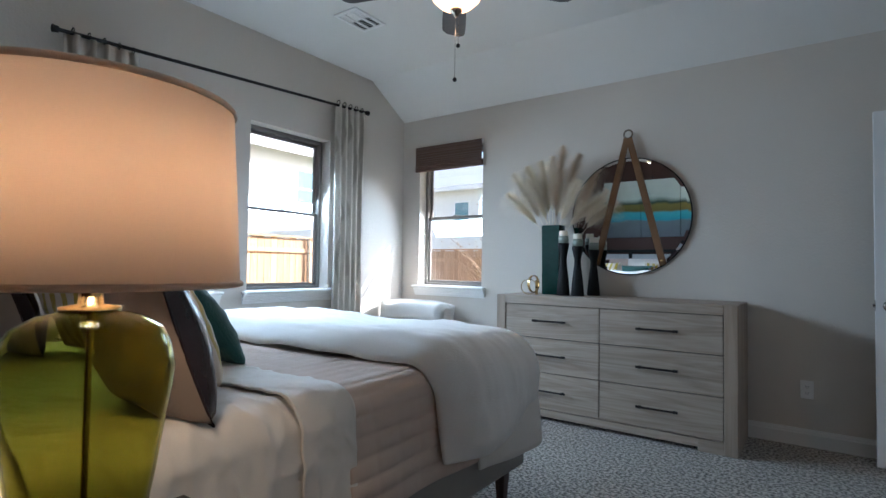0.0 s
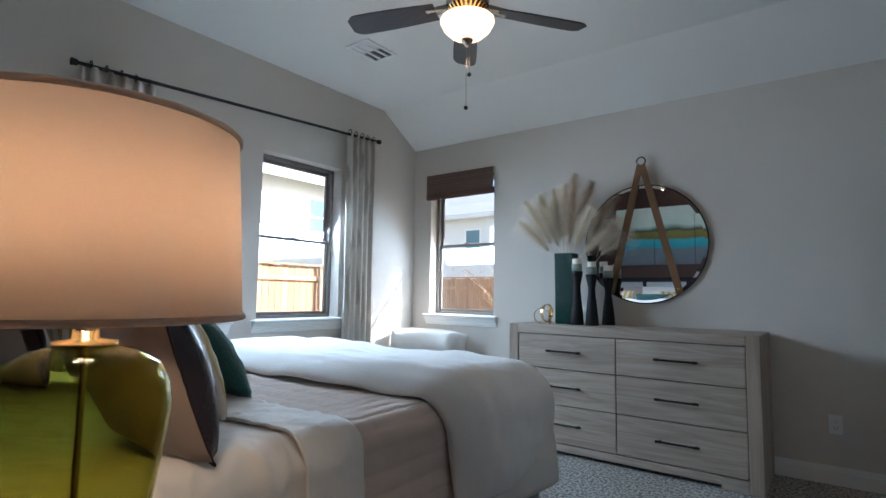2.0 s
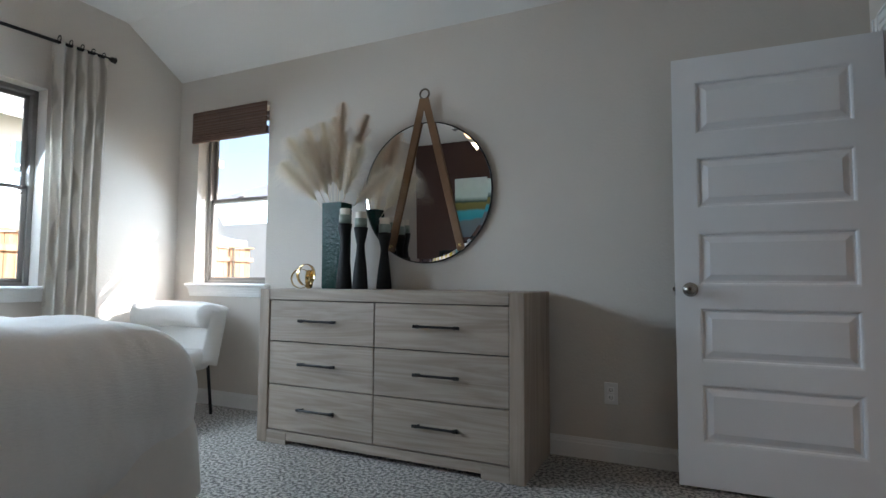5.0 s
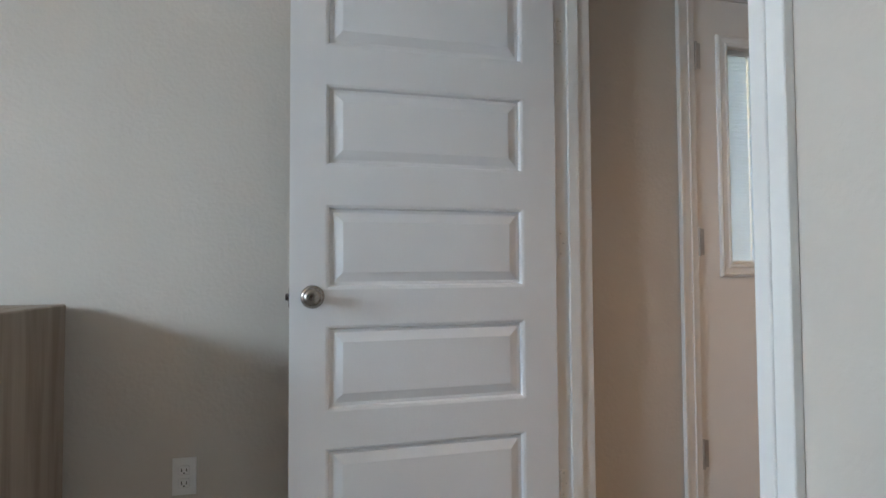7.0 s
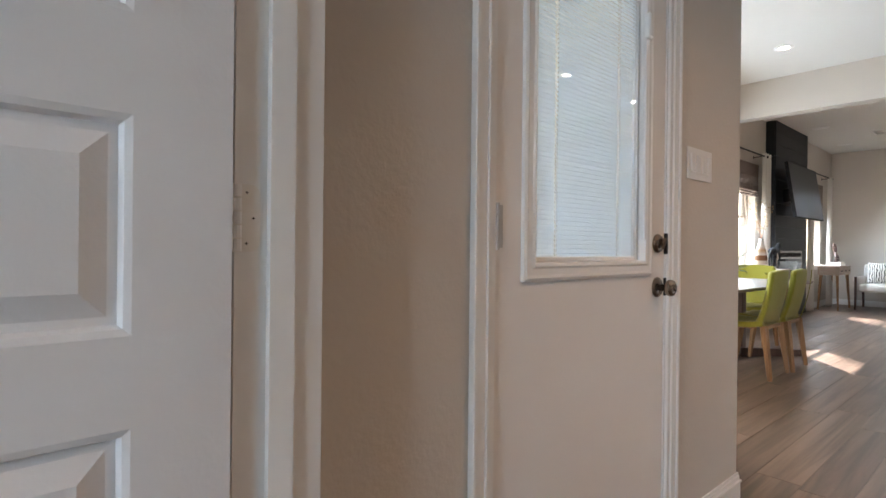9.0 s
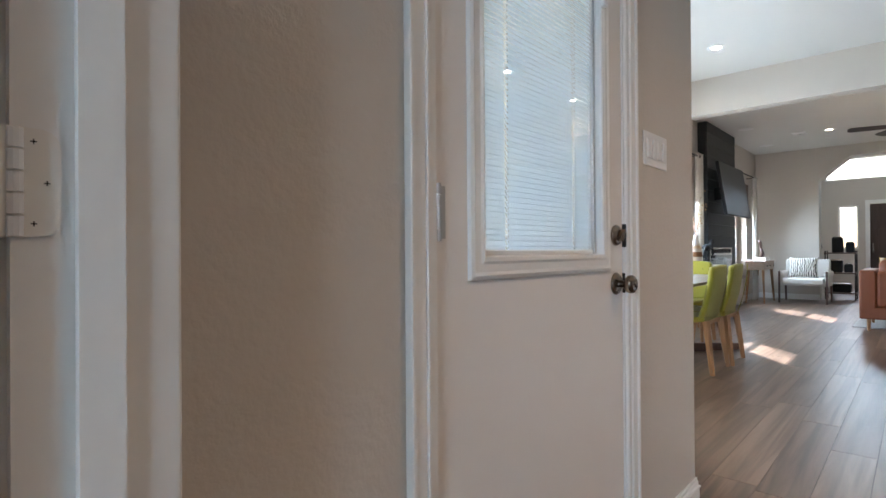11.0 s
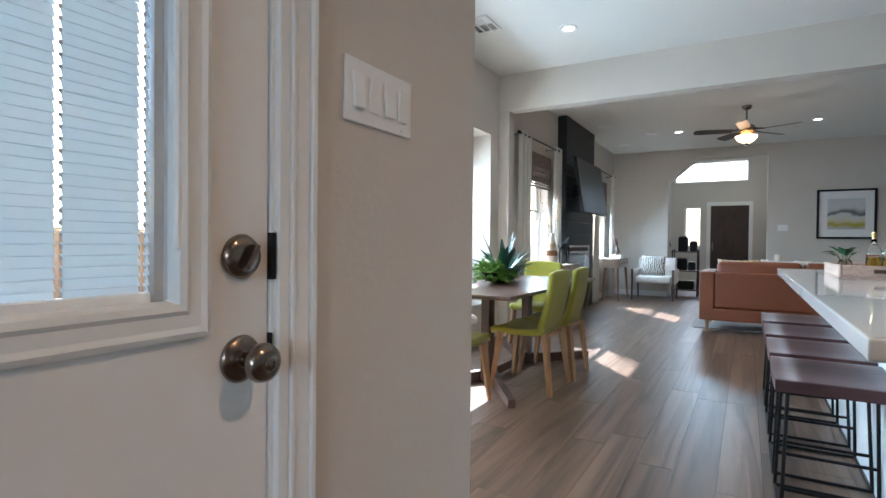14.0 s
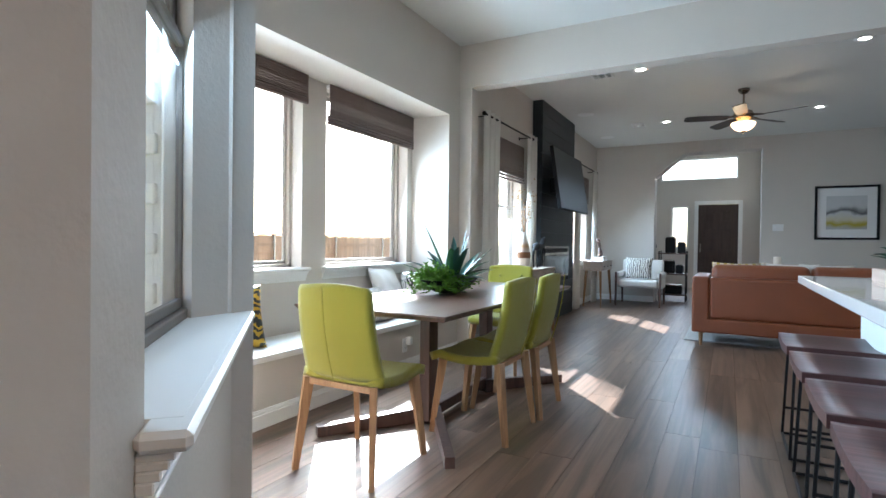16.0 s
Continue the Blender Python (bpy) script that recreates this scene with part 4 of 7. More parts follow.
def drape(x0, x1, y0, y1, top, drop_w, drop_e, thick, seed, nu=90, nv=40, fold=0.010, quilted=0.0, crease=0.0, r=0.10):
    """A bed cover that lies on top, rolls over both edges and hangs down at the sides."""
    flat = x1 - x0 - 2 * r
    total = drop_w + flat + drop_e

    def fn(u, v):
        s, y = u * total - drop_w, y0 + (y1 - y0) * v
        side = -1 if s < 0 else 1
        e = -s if s < 0 else max(0.0, s - flat)
        a = min(e / r, math.pi / 2)
        down = max(0.0, e - r * math.pi / 2)
        x = x0 + r + min(max(s, 0.0), flat)
        z = top - r * (1 - math.cos(a)) - down
        off = fold * (noise.noise((x * 2.3 + seed, y * 3.1, z * 2.0)) + 0.5 * noise.noise((x * 6 + seed, y * 7.0, z * 5.0)))
        if quilted:
            off += quilted * (abs(math.sin(s * math.pi / 0.062)) ** 0.45 * (0.6 + 0.4 * abs(math.sin((y - y0) * math.pi / 0.115)) ** 0.4))
        if crease:
            c1 = noise.noise((x * 5.0 + y * 4.0 + seed, (y - x) * 14.0, z * 9.0))
            c2 = noise.noise((x * 17.0 - y * 6.0, y * 9.0 + x * 5.0 + seed, z * 12.0))
            off += crease * ((1 - abs(c1)) ** 5 + 0.6 * (1 - abs(c2)) ** 5)
        out = r * math.sin(a) + off * math.sin(a) + (0.02 + 0.012 * math.sin(y * 11 + seed)) * min(1.0, down / 0.2)
        return (x + side * out, y, z + off * math.cos(a))
    return sheet(bmesh.new(), fn, nu, nv, thick)


part("sheet", drape(BX0, BX1, -0.62, 0.14, 0.722, 0.36, 0.46, 0.008, 3.0, 260, 100, 0.012, 0.0, 0.008), M["sheet"], BED, "white linen sheet folded back", True)
part("sheet_fold", drape(BX0 - 0.016, BX1 + 0.016, -0.02, 0.185, 0.740, 0.36, 0.47, 0.008, 3.0, 240, 30, 0.012, 0.0, 0.006), M["sheet"], BED, "turned-down hem of the sheet", True)
part("quilt", drape(BX0, BX1, 0.16, 1.00, 0.722, 0.40, 0.45, 0.010, 5.0, 420, 110, 0.005, 0.011), M["quilt"], BED, "blush stitched quilt", True)


def over_foot(y0, top, side, end, r, puff, wrinkle, seed, nu, nv, thick, slant=0.0):
    """A cover across the foot of the bed that rolls over both sides, the end and the corners."""
    x0, x1, y1 = BX0 + r - 0.02, BX1 - r + 0.03, BY1 - r + 0.03
    wide, deep = x1 - x0 + 2 * side, y1 - y0 + end

    def fn(u, v):
        s, w = u * wide - side, v * deep
        start = slant * max(0.0, s - (x1 - x0) * 0.75)
        w = w + start * (1 - v)
        ex = s if s < 0 else max(0.0, s - (x1 - x0))
        ey = max(0.0, w - (y1 - y0))
        e = math.hypot(ex, ey)
        nx, ny = (ex / e, ey / e) if e > 1e-6 else (0.0, 0.0)
        e = min(e, max(side, end))
        a = min(e / r, math.pi / 2)
        down = max(0.0, e - r * math.pi / 2)
        ax, ay = min(max(s, 0.0), x1 - x0), min(w, y1 - y0)
        edge = min(1.0, v / 0.16) * min(1.0, (1 - v) / 0.10 + 0.12) * min(1.0, u / 0.07 + 0.10) * min(1.0, (1 - u) / 0.07 + 0.10)
        p = Vector((x0 + ax + 0.3, y0 + ay, top - e))
        wv = noise.noise((p.x * 2.1 + seed, p.y * 2.6, p.z * 2.2)) + 0.45 * noise.noise((p.x * 5.5, p.y * 6.5 + seed, p.z * 5.0))
        fine = noise.noise((p.x * 7.0 + p.y * 3.0, p.y * 22.0 + seed, p.z * 9.0))
        off = puff * math.sin(0.5 * math.pi * min(1.0, max(0.0, edge))) ** 0.6 + wrinkle * wv + 0.15 * wrinkle * fine
        hem = 0.035 * math.sin(p.x * 9 + p.y * 7 + seed) * min(1.0, down / 0.15)
        out = r * math.sin(a) + 0.10 * down + off * math.sin(a) + hem
        drop = r * (1 - math.cos(a)) + down - off * math.cos(a)
        return (x0 + ax + nx * out, y0 + ay + ny * out, top - drop)
    return sheet(bmesh.new(), fn, nu, nv, thick)


part("under_cover", over_foot(0.86, 0.738, 0.50, 0.50, 0.10, 0.006, 0.012, 9.0, 110, 60, 0.010), M["sheet"], BED, "pale coverlet hanging at the foot", True)
part("duvet", over_foot(0.52, 0.742, 0.43, 0.42, 0.14, 0.085, 0.026, 12.0, 200, 110, 0.012, 0.10), M["duvet"], BED, "white muslin duvet folded across the foot", True)


def cushion(name, place, w, h, t, lean, turn, material, label, back=None, seed=0.0):
    """A pillow that leans back towards the head of the bed; back is the cloth of its rear side."""
    top = thing(name, Matrix.Translation(place) @ pose(0, 0, 0, 0, 0, turn) @ pose(0, 0, 0, lean, 0, 0), label, "pillow", "pillows on the bed")
    b = pillow(bmesh.new(), w, h, t, 26, seed=seed)
    if back is None:
        part("cover", b, material, top, smooth=True)
        return top
    rear = b.copy()
    for half, keep in ((b, 1), (rear, -1)):
        bmesh.ops.delete(half, geom=[f for f in half.faces if f.calc_center_median().y * keep < 0], context="FACES")
    part("front", b, material, top, smooth=True)
    part("back", rear, back, top, smooth=True)
    rim = [((2 * k / 12 - 1), -1.0) for k in range(12)] + [(1.0, 2 * k / 12 - 1) for k in range(12)] + [(1 - 2 * k / 12, 1.0) for k in range(12)] + [(-1.0, 1 - 2 * k / 12) for k in range(12)]
    pts = [(a * w / 2 * (1 - 0.07 * (1 - c * c)), 0.0, c * h / 2 * (1 - 0.07 * (1 - a * a)) + h / 2) for a, c in rim]
    part("seam", tube(bmesh.new(), pts, 0.004, 6, True), material, top)
    return top


for i, x in enumerate((-1.66, -2.21, -2.76)):
    cushion("pillow", (x, -0.74, 0.735), 0.66, 0.44, 0.22, 30, 3 - 3 * i, M["pink"] if i % 2 == 0 else M["sheet"], "blush sleeping pillow against the headboard" if i % 2 == 0 else "white sleeping pillow against the headboard", seed=i)
for i, x in enumerate((-1.53, -2.89)):
    s = 1 if i == 0 else -1
    cushion("throw_pillow", (x - 0.02 * s, -0.23, 0.722), 0.50, 0.41, 0.24, 20, -6 * s, M["leather"], "dark leather pillow with a taupe linen back", M["taupe"], seed=6 + i)
    cushion("throw_pillow", (x - 0.28 * s, -0.01, 0.732), 0.44, 0.37, 0.15, 22, -12 * s, M["stripe"], "cream pillow with ochre stripes", seed=8 + i)
cushion("throw_pillow", (-2.06, 0.23, 0.734), 0.44, 0.37, 0.16, 34, -10, M["teal"], "dark teal embroidered lumbar pillow on the bed", seed=10)

# nightstand and lamp
NS = thing("nightstand", pose(-1.185, -0.895, -0.040), "black nightstand with drawers beside the bed", "nightstand")
part("body", box(0.02, 0.58, 0.02, 0.49, 0.09, 0.655, 0.004, 1), M["nightstand"], NS)
part("top", box(0.0, 0.60, 0.0, 0.51, 0.655, 0.680, 0.005, 2), M["nightstand"], NS)
for x in (0.04, 0.54):
    for y in (0.04, 0.47):
        part("leg", bar(bmesh.new(), (x, y, 0.09), (x, y, 0.041), 0.04, 0.04, 0.03, 0.03), M["nightstand"], NS)
for z in (0.12, 0.38):
    dr = part("drawer", box(0.04, 0.56, 0.488, 0.500, z, z + 0.25, 0.003, 1), M["nightstand"], NS)
    part("handle", rod(bmesh.new(), (0.22, 0.515, z + 0.13), (0.38, 0.515, z + 0.13), 0.006), M["gold"], dr)
LP = thing("table_lamp", pose(-1.063, -0.611, 0.640), "green glass table lamp with a lit cream drum shade", "lamp")
prof = [(0.001, 0.012), (0.062, 0.010), (0.072, 0.016), (0.080, 0.06), (0.092, 0.13), (0.102, 0.20), (0.111, 0.255), (0.113, 0.285), (0.107, 0.318), (0.094, 0.345), (0.066, 0.362), (0.042, 0.368), (0.036, 0.372)]
prof = [(r * 1.07, z * 1.055) for r, z in prof]
inner = [(r - 0.005 if r > 0.02 else r, z + (0.006 if k < 2 else 0)) for k, (r, z) in enumerate(prof)]
b = lathe(bmesh.new(), prof + inner[::-1], 64)
part("glass_body", b, M["green_glass"], LP, "olive green blown glass body", True)
b = lathe(bmesh.new(), [(0, 0), (0.070, 0), (0.070, 0.008), (0.060, 0.010), (0, 0.010)], 48)
part("base", b, M["gold"], LP)
b = lathe(bmesh.new(), [(0, 0.389), (0.042, 0.389), (0.043, 0.396), (0.018, 0.400), (0.016, 0.42), (0.0, 0.42)], 40)
part("collar", b, M["gold"], LP)
b = rod(bmesh.new(), (0, 0, 0.01), (0, 0, 0.50), 0.005, seg=12)
rod(b, (0, 0, 0.40), (0, 0, 0.47), 0.017, seg=16)
part("stem", b, M["gold"], LP)
prof = [(0.217, 0.432), (0.209, 0.576), (0.200, 0.720)]
b = lathe(bmesh.new(), prof + [(r - 0.003, z) for r, z in prof[::-1]] + [prof[0]], 72)
part("shade", b, M["shade"], LP, "cream linen drum shade", True)
for z, r in ((0.433, 0.2175), (0.719, 0.2005)):
    b = tube(bmesh.new(), [(r * math.cos(2 * math.pi * k / 64), r * math.sin(2 * math.pi * k / 64), z) for k in range(64)], 0.005, 8, True)
    part("shade_trim", b, M["shade"], LP)
part("harp", tube(bmesh.new(), [(0.062 * math.sin(a), 0, 0.58 - 0.12 * math.cos(a)) for a in [2 * math.pi * k / 32 for k in range(32)]], 0.0025, 6, True), M["gold"], LP)


# ---- curtains, rods and shades ----
def curtain(name, m, w, h, folds, material, label, group, tabs=False):
    """Pleated cloth that hangs down from its own origin along x."""
    top = thing(name, m, label, "curtain", group)

    def fn(u, v):
        x = w * u
        amp = 0.030 * (0.55 + 0.45 * v)
        y = amp * math.sin(u * folds * 2 * math.pi + 0.5 * math.sin(v * 3)) + 0.008 * noise.noise((u * 9, v * 3, 1.3))
        pinch = 1 - 0.10 * math.sin(math.pi * v) ** 2
        return (w / 2 + (x - w / 2) * pinch, y, -h * v)
    part("cloth", sheet(bmesh.new(), fn, folds * 14, 30, 0.003), material, top, smooth=True)
    if tabs:
        for k in range(folds):
            part("ring", tube(bmesh.new(), [(w * (k + 0.5) / folds, 0.019 * math.cos(a), 0.016 + 0.019 * math.sin(a)) for a in [2 * math.pi * j / 14 for j in range(14)]], 0.0035, 6, True), M["black"], top)
    return top


def curtain_rod(name, p0, p1, wall_way, label, stand=0.08):
    top = thing(name, pose(0, 0, 0), label, "curtain rod")
    p0, p1, w = Vector(p0), Vector(p1), Vector(wall_way)
    part("pole", rod(bmesh.new(), p0, p1, 0.011, seg=14), M["black"], top)
    way = (p1 - p0).normalized()
    for p, s in ((p0, -1), (p1, 1)):
        b = rod(bmesh.new(), p, p + way * s * 0.022, 0.019, seg=16)
        rod(b, p + way * s * 0.022, p + way * s * 0.028, 0.022, seg=16)
        part("finial", b, M["black"], top)
        c = p - way * s * 0.09
        b = rod(bmesh.new(), c, c + w * stand, 0.006, seg=8)
        rod(b, c + w * (stand - 0.004), c + w * stand, 0.022, seg=14)
        part("bracket", b, M["black"], top)
    return top


curtain_rod("curtain_rod", (-3.535, 0.09, 2.385), (-3.535, 2.50, 2.525), (-1, 0, 0), "long black metal curtain rod above the bedroom windows", 0.085)
curtain("curtain", pose(-3.535, 2.48, 2.515, 0, 0, -90), 0.36, 2.49, 5, M["curtain"], "grey and white wave-patterned curtain", "bedroom curtains", True)
curtain("curtain", pose(-3.535, 0.52, 2.385, 0, 0, -90), 0.40, 2.37, 5, M["curtain"], "grey and white wave-patterned curtain", "bedroom curtains", True)


def roman_shade(name, m, w, h, material, label, folds=3, open_weave=0.0012):
    """A woven shade drawn up, hanging down from its own origin along x, out along -y."""
    top = thing(name, m, label, "blind", "woven shades")
    light, dark = bmesh.new(), bmesh.new()
    z, k = 0.0, 0
    rs = random.Random(int(w * 1000))
    while z > -h * 0.80:
        t = rs.choice((0.005, 0.007, 0.009))
        loose = open_weave if 0.40 < -z / h < 0.66 else 0.0012
        bx(dark if k % 3 else light, 0, w, -0.044 - 0.002 * (k % 2), -0.036, z - t, z - loose)
        z -= t
        k += 1
    ob = part("reeds", dark, material, top)
    ob["kind"] = "stuff"
    ob = part("pale_reeds", light, M["reed"], top)
    ob["kind"] = "stuff"
    for k in range(9):
        x = w * (k + 0.5) / 9
        part("cord", box(x - 0.002, x + 0.002, -0.048, -0.0465, -h * 0.82, 0.0), M["reed"], top)
    part("head", box(0.002, w - 0.002, -0.030, 0.0, -0.03, -0.002), M["trim"], top)
    for k in range(folds):
        def fn(u, v, k=k):
            a = v * math.pi * 2
            return (w * u, -0.030 - 0.020 * math.cos(a), -h * 0.80 - 0.010 - 0.024 * k * h / 0.3 + 0.013 * math.sin(a) + 0.004 * noise.noise((u * 5, k, v)))
        part("fold", sheet(bmesh.new(), fn, 16, 12), material, top, smooth=True)
    return top


roman_shade("woven_shade", pose(-3.425, YN, 2.30), 0.775, 0.235, M["blind"], "dark brown woven shade drawn up over the narrow window")
roman_shade("woven_shade", pose(NW2[0] - 0.02, 5.40, 2.30), NW2[1] - NW2[0] + 0.04, 0.30, M["blind_light"], "brown woven reed shade drawn up over a dining window", 3, 0.003)
roman_shade("woven_shade", pose(NW1[0], 5.40, 2.30), NW1[1] - NW1[0], 0.20, M["blind_light"], "brown woven reed shade drawn up over a dining window", 3, 0.003)
roman_shade("woven_shade", pose(LW1[0], YD, 2.31), LW1[1] - LW1[0], 0.46, M["blind_light"], "brown woven shade half drawn over a living room window", 3, 0.003)
roman_shade("woven_shade", pose(LW2[0], YD, 2.31), LW2[1] - LW2[0], 0.46, M["blind_light"], "brown woven shade half drawn over a living room window", 3, 0.003)
curtain_rod("curtain_rod", (7.80, 4.86, 2.42), (9.26, 4.86, 2.42), (0, 1, 0), "short black curtain rod in the living room", 0.14)
curtain_rod("curtain_rod", (11.45, 4.86, 2.45), (12.95, 4.86, 2.45), (0, 1, 0), "short black curtain rod in the living room", 0.14)
for x, w in ((7.78, 0.42), (9.12, 0.32), (11.45, 0.25), (12.72, 0.24)):
    curtain("curtain", pose(x, 4.86, 2.47), w, 2.45, 3, M["white_curtain"], "plain white living room curtain on a black rod", "white curtains")

# ---- dining ----
T = thing("dining_table", pose(6.02, 4.22, 0), "walnut dining table on a crossed trestle base", "table")
b = bmesh.new()
pts = [(-1.07, -0.46), (1.07, -0.46), (1.07, 0.46), (-1.07, 0.46)]
lo = [b.verts.new((x * 0.985, y * 0.965, 0.722)) for x, y in pts]
hi = [b.verts.new((x, y, 0.742)) for x, y in pts]
tp = [b.verts.new((x * 0.998, y * 0.996, 0.750)) for x, y in pts]
b.faces.new(lo[::-1]), b.faces.new(tp)
for p, q in ((lo, hi), (hi, tp)):
    for k in range(4):
        b.faces.new((p[k], p[(k + 1) % 4], q[(k + 1) % 4], q[k]))
part("tabletop", b, M["table_wood"], T)
for sx in (-1, 1):
    part("post", box(sx * 0.42 - 0.05, sx * 0.42 + 0.05, -0.035, 0.035, 0.02, 0.722, 0.004, 1), M["table_leg"], T)
    for sy in (-1, 1):
        part("foot", bar(bmesh.new(), (sx * 0.36, sy * 0.02, 0.045), (sx * 0.93, sy * 0.42, 0.030), 0.09, 0.05, 0.055, 0.05, "X"), M["table_leg"], T)
part("stretcher", box(-0.40, 0.40, -0.03, 0.03, 0.03, 0.10, 0.004, 1), M["table_leg"], T)


def dining_chair(m):
    """A felt shell chair on four splayed oak legs; it faces its own +y."""
    top = thing("dining_chair", m, "lime green upholstered dining chair with splayed oak legs", "chair", "chairs round the table")

    def seat(u, v):
        x = (u - 0.5) * (0.46 - 0.05 * v)
        y = -0.17 + 0.42 * v
        z = 0.470 - 0.022 * math.sin(math.pi * min(1, v * 1.1)) + 0.010 * (2 * u - 1) ** 2 - 0.03 * max(0, v - 0.85) / 0.15
        return (x, y, z)
    sh = part("seat", sheet(bmesh.new(), seat, 14, 16, 0.045), M["lime"], top, smooth=True)

    def back(u, v):
        w = 0.450 - 0.035 * v - 0.03 * max(0.0, v - 0.95) / 0.05
        x = (u - 0.5) * w
        bend = 0.05 * (1 - math.cos(min(1.0, v / 0.22) * math.pi / 2))
        y = -0.205 - 0.085 * v + 0.030 * (2 * u - 1) ** 2 + 0.018 * (v - 0.5) ** 2 * 4
        z = 0.450 + 0.445 * v - 0.012 * (2 * u - 1) ** 2 * v
        return (x, y, z)
    part("backrest", sheet(bmesh.new(), back, 14, 18, 0.038), M["lime"], top, smooth=True)
    b = bmesh.new()
    tube(b, [(0.004, -0.250 - 0.085 * k / 12 + 0.018 * (k / 12 - 0.5) ** 2 * 4, 0.45 + 0.44 * k / 12) for k in range(13)], 0.0035, 6)
    part("seam", b, M["lime"], top)
    for sx in (-1, 1):
        part("leg", bar(bmesh.new(), (sx * 0.192, -0.180, 0.437), (sx * 0.225, -0.235, 0.0), 0.034, 0.050, 0.024, 0.028), M["chair_wood"], top)
        part("leg", bar(bmesh.new(), (sx * 0.180, 0.170, 0.430), (sx * 0.212, 0.228, 0.0), 0.034, 0.050, 0.024, 0.028), M["chair_wood"], top)
        part("rail", bar(bmesh.new(), (sx * 0.12, -0.10, 0.415), (sx * 0.12, 0.10, 0.415), 0.024, 0.03), M["chair_wood"], top)
    for y in (-0.176, 0.165):
        part("rail", bar(bmesh.new(), (-0.186, y, 0.420), (0.186, y, 0.420), 0.030, 0.028), M["chair_wood"], top)
    return top


ch = dining_chair(pose(4.955, 4.215, 0, 0, 0, -90))
for x, y, a in ((5.70, 3.905, 0), (6.205, 3.89, 2), (7.10, 4.37, 92)):
    copy_thing(ch, pose(x, y, 0, 0, 0, a))
for x in (7.105,):
    bt = thing("chair_buttons", pose(0, 0, 0), "two round fabric buttons on the far chair back", "button")
    for y in (4.27, 4.47):
        b = bmesh.new()
        bmesh.ops.create_uvsphere(b, u_segments=12, v_segments=8, radius=0.013)
        part("button", shifted(b, Matrix.Translation((7.315, y, 0.80))), M["lime"], bt, smooth=True)

b = box(XDW, 7.28, 4.965, 5.41, 0.385, 0.425, 0.005, 2)
bench = tagged(new("window_bench", mesh("window_bench", b, M["trim"])), "white built-in window bench in the dining nook", "bench")
setting("bench_front", box(XDW, 7.28, YD - 0.001, YD + 0.02, 0, 0.385), M["wall"], "painted panel under the window bench", "panel")

# ---- island and stools ----
ISL = thing("kitchen_island", pose(0, 0, 0), "white painted kitchen island with a quartz counter", "island")
part("body", box(3.3, 6.62, 1.10, 1.98, 0.0, 0.868, 0.003, 1), M["cabinet"], ISL)
part("counter", box(3.2, 6.68, 1.05, 2.275, 0.868, 0.915, 0.005, 2), M["quartz"], ISL)


def stool(m):
    top = thing("bar_stool", m, "backless stool with a cherry seat on a black wire frame", "stool", "stools at the island")

    def fn(u, v):
        return ((u - 0.5) * 0.50, (v - 0.5) * 0.42, 0.585 - 0.016 * math.sin(math.pi * u) ** 1.5)
    part("seat", sheet(bmesh.new(), fn, 16, 4, -0.042), M["stool_wood"], top)
    r = 0.0075
    for sy in (-1, 1):
        for sx in (-1, 1):
            part("leg", rod(bmesh.new(), (sx * 0.17, sy * 0.165, 0.560), (sx * 0.215, sy * 0.185, 0.008), r, seg=8), M["black"], top)
        part("floor_bar", rod(bmesh.new(), (-0.215, sy * 0.185, 0.0085), (0.215, sy * 0.185, 0.0085), r, seg=8), M["black"], top)
    for sx in (-1, 1):
        part("foot_rest", rod(bmesh.new(), (sx * 0.203, -0.180, 0.16), (sx * 0.203, 0.180, 0.16), r, seg=8), M["black"], top)
        part("floor_bar", rod(bmesh.new(), (sx * 0.215, -0.185, 0.0085), (sx * 0.215, 0.185, 0.0085), r, seg=8), M["black"], top)
    return top


st = stool(pose(6.27, 2.17, 0))
for x in (5.655, 5.06, 4.49):
    copy_thing(st, pose(x, 2.17, 0))

# ---- living room ----
S = thing("sofa", pose(9.22, 2.99, 0), "cognac leather sofa on tapered wooden feet", "sofa")
part("base", box(0.0, 0.95, -2.20, 0.0, 0.145, 0.30, 0.02, 3), M["sofa"], S)
part("back_panel", box(0.0, 0.20, -2.20 + 0.171, -0.171, 0.30, 0.745, 0.03, 3), M["sofa"], S)
for y0, y1 in ((-0.17, 0.0), (-2.20, -2.03)):
    part("arm", box(0.0, 0.95, y0, y1, 0.245, 0.755, 0.025, 3), M["sofa"], S)
for y0, y1 in ((-1.09, -0.185), (-2.02, -1.10)):
    part("back_cushion", box(0.12, 0.36, y0, y1, 0.45, 0.885, 0.07, 5), M["sofa"], S, smooth=True)
    part("seat_cushion", box(0.30, 0.97, y0, y1, 0.30, 0.46, 0.045, 4), M["sofa"], S, smooth=True)
for x in (0.06, 0.88):
    for y in (-0.09, -2.1):
        part("foot", rod(bmesh.new(), (x, y, 0.145), (x, y, 0.0), 0.024, 0.015), M["chair_wood"], S)
for y, mt, lb in ((-0.42, M["stripe"], "cream and tan striped sofa pillow"), (-0.95, M["boucle"], "white patterned sofa pillow"), (-1.25, M["boucle"], "white patterned sofa pillow")):
    tp = thing("sofa_pillow", Matrix.Translation((9.22 + 0.52, 2.99 + y, 0.47)) @ pose(0, 0, 0, 0, 0, 90) @ pose(0, 0, 0, -18, 0, 0), lb, "pillow")
    part("cover", pillow(bmesh.new(), 0.48, 0.46, 0.15, 16, seed=y), mt, tp, smooth=True)
tagged(new("area_rug", mesh("area_rug", box(9.5, 12.6, 0.4, 3.08, 0.0, 0.012, 0.004, 1), M["rug"])), "grey and black area rug under the sofa", "rug")

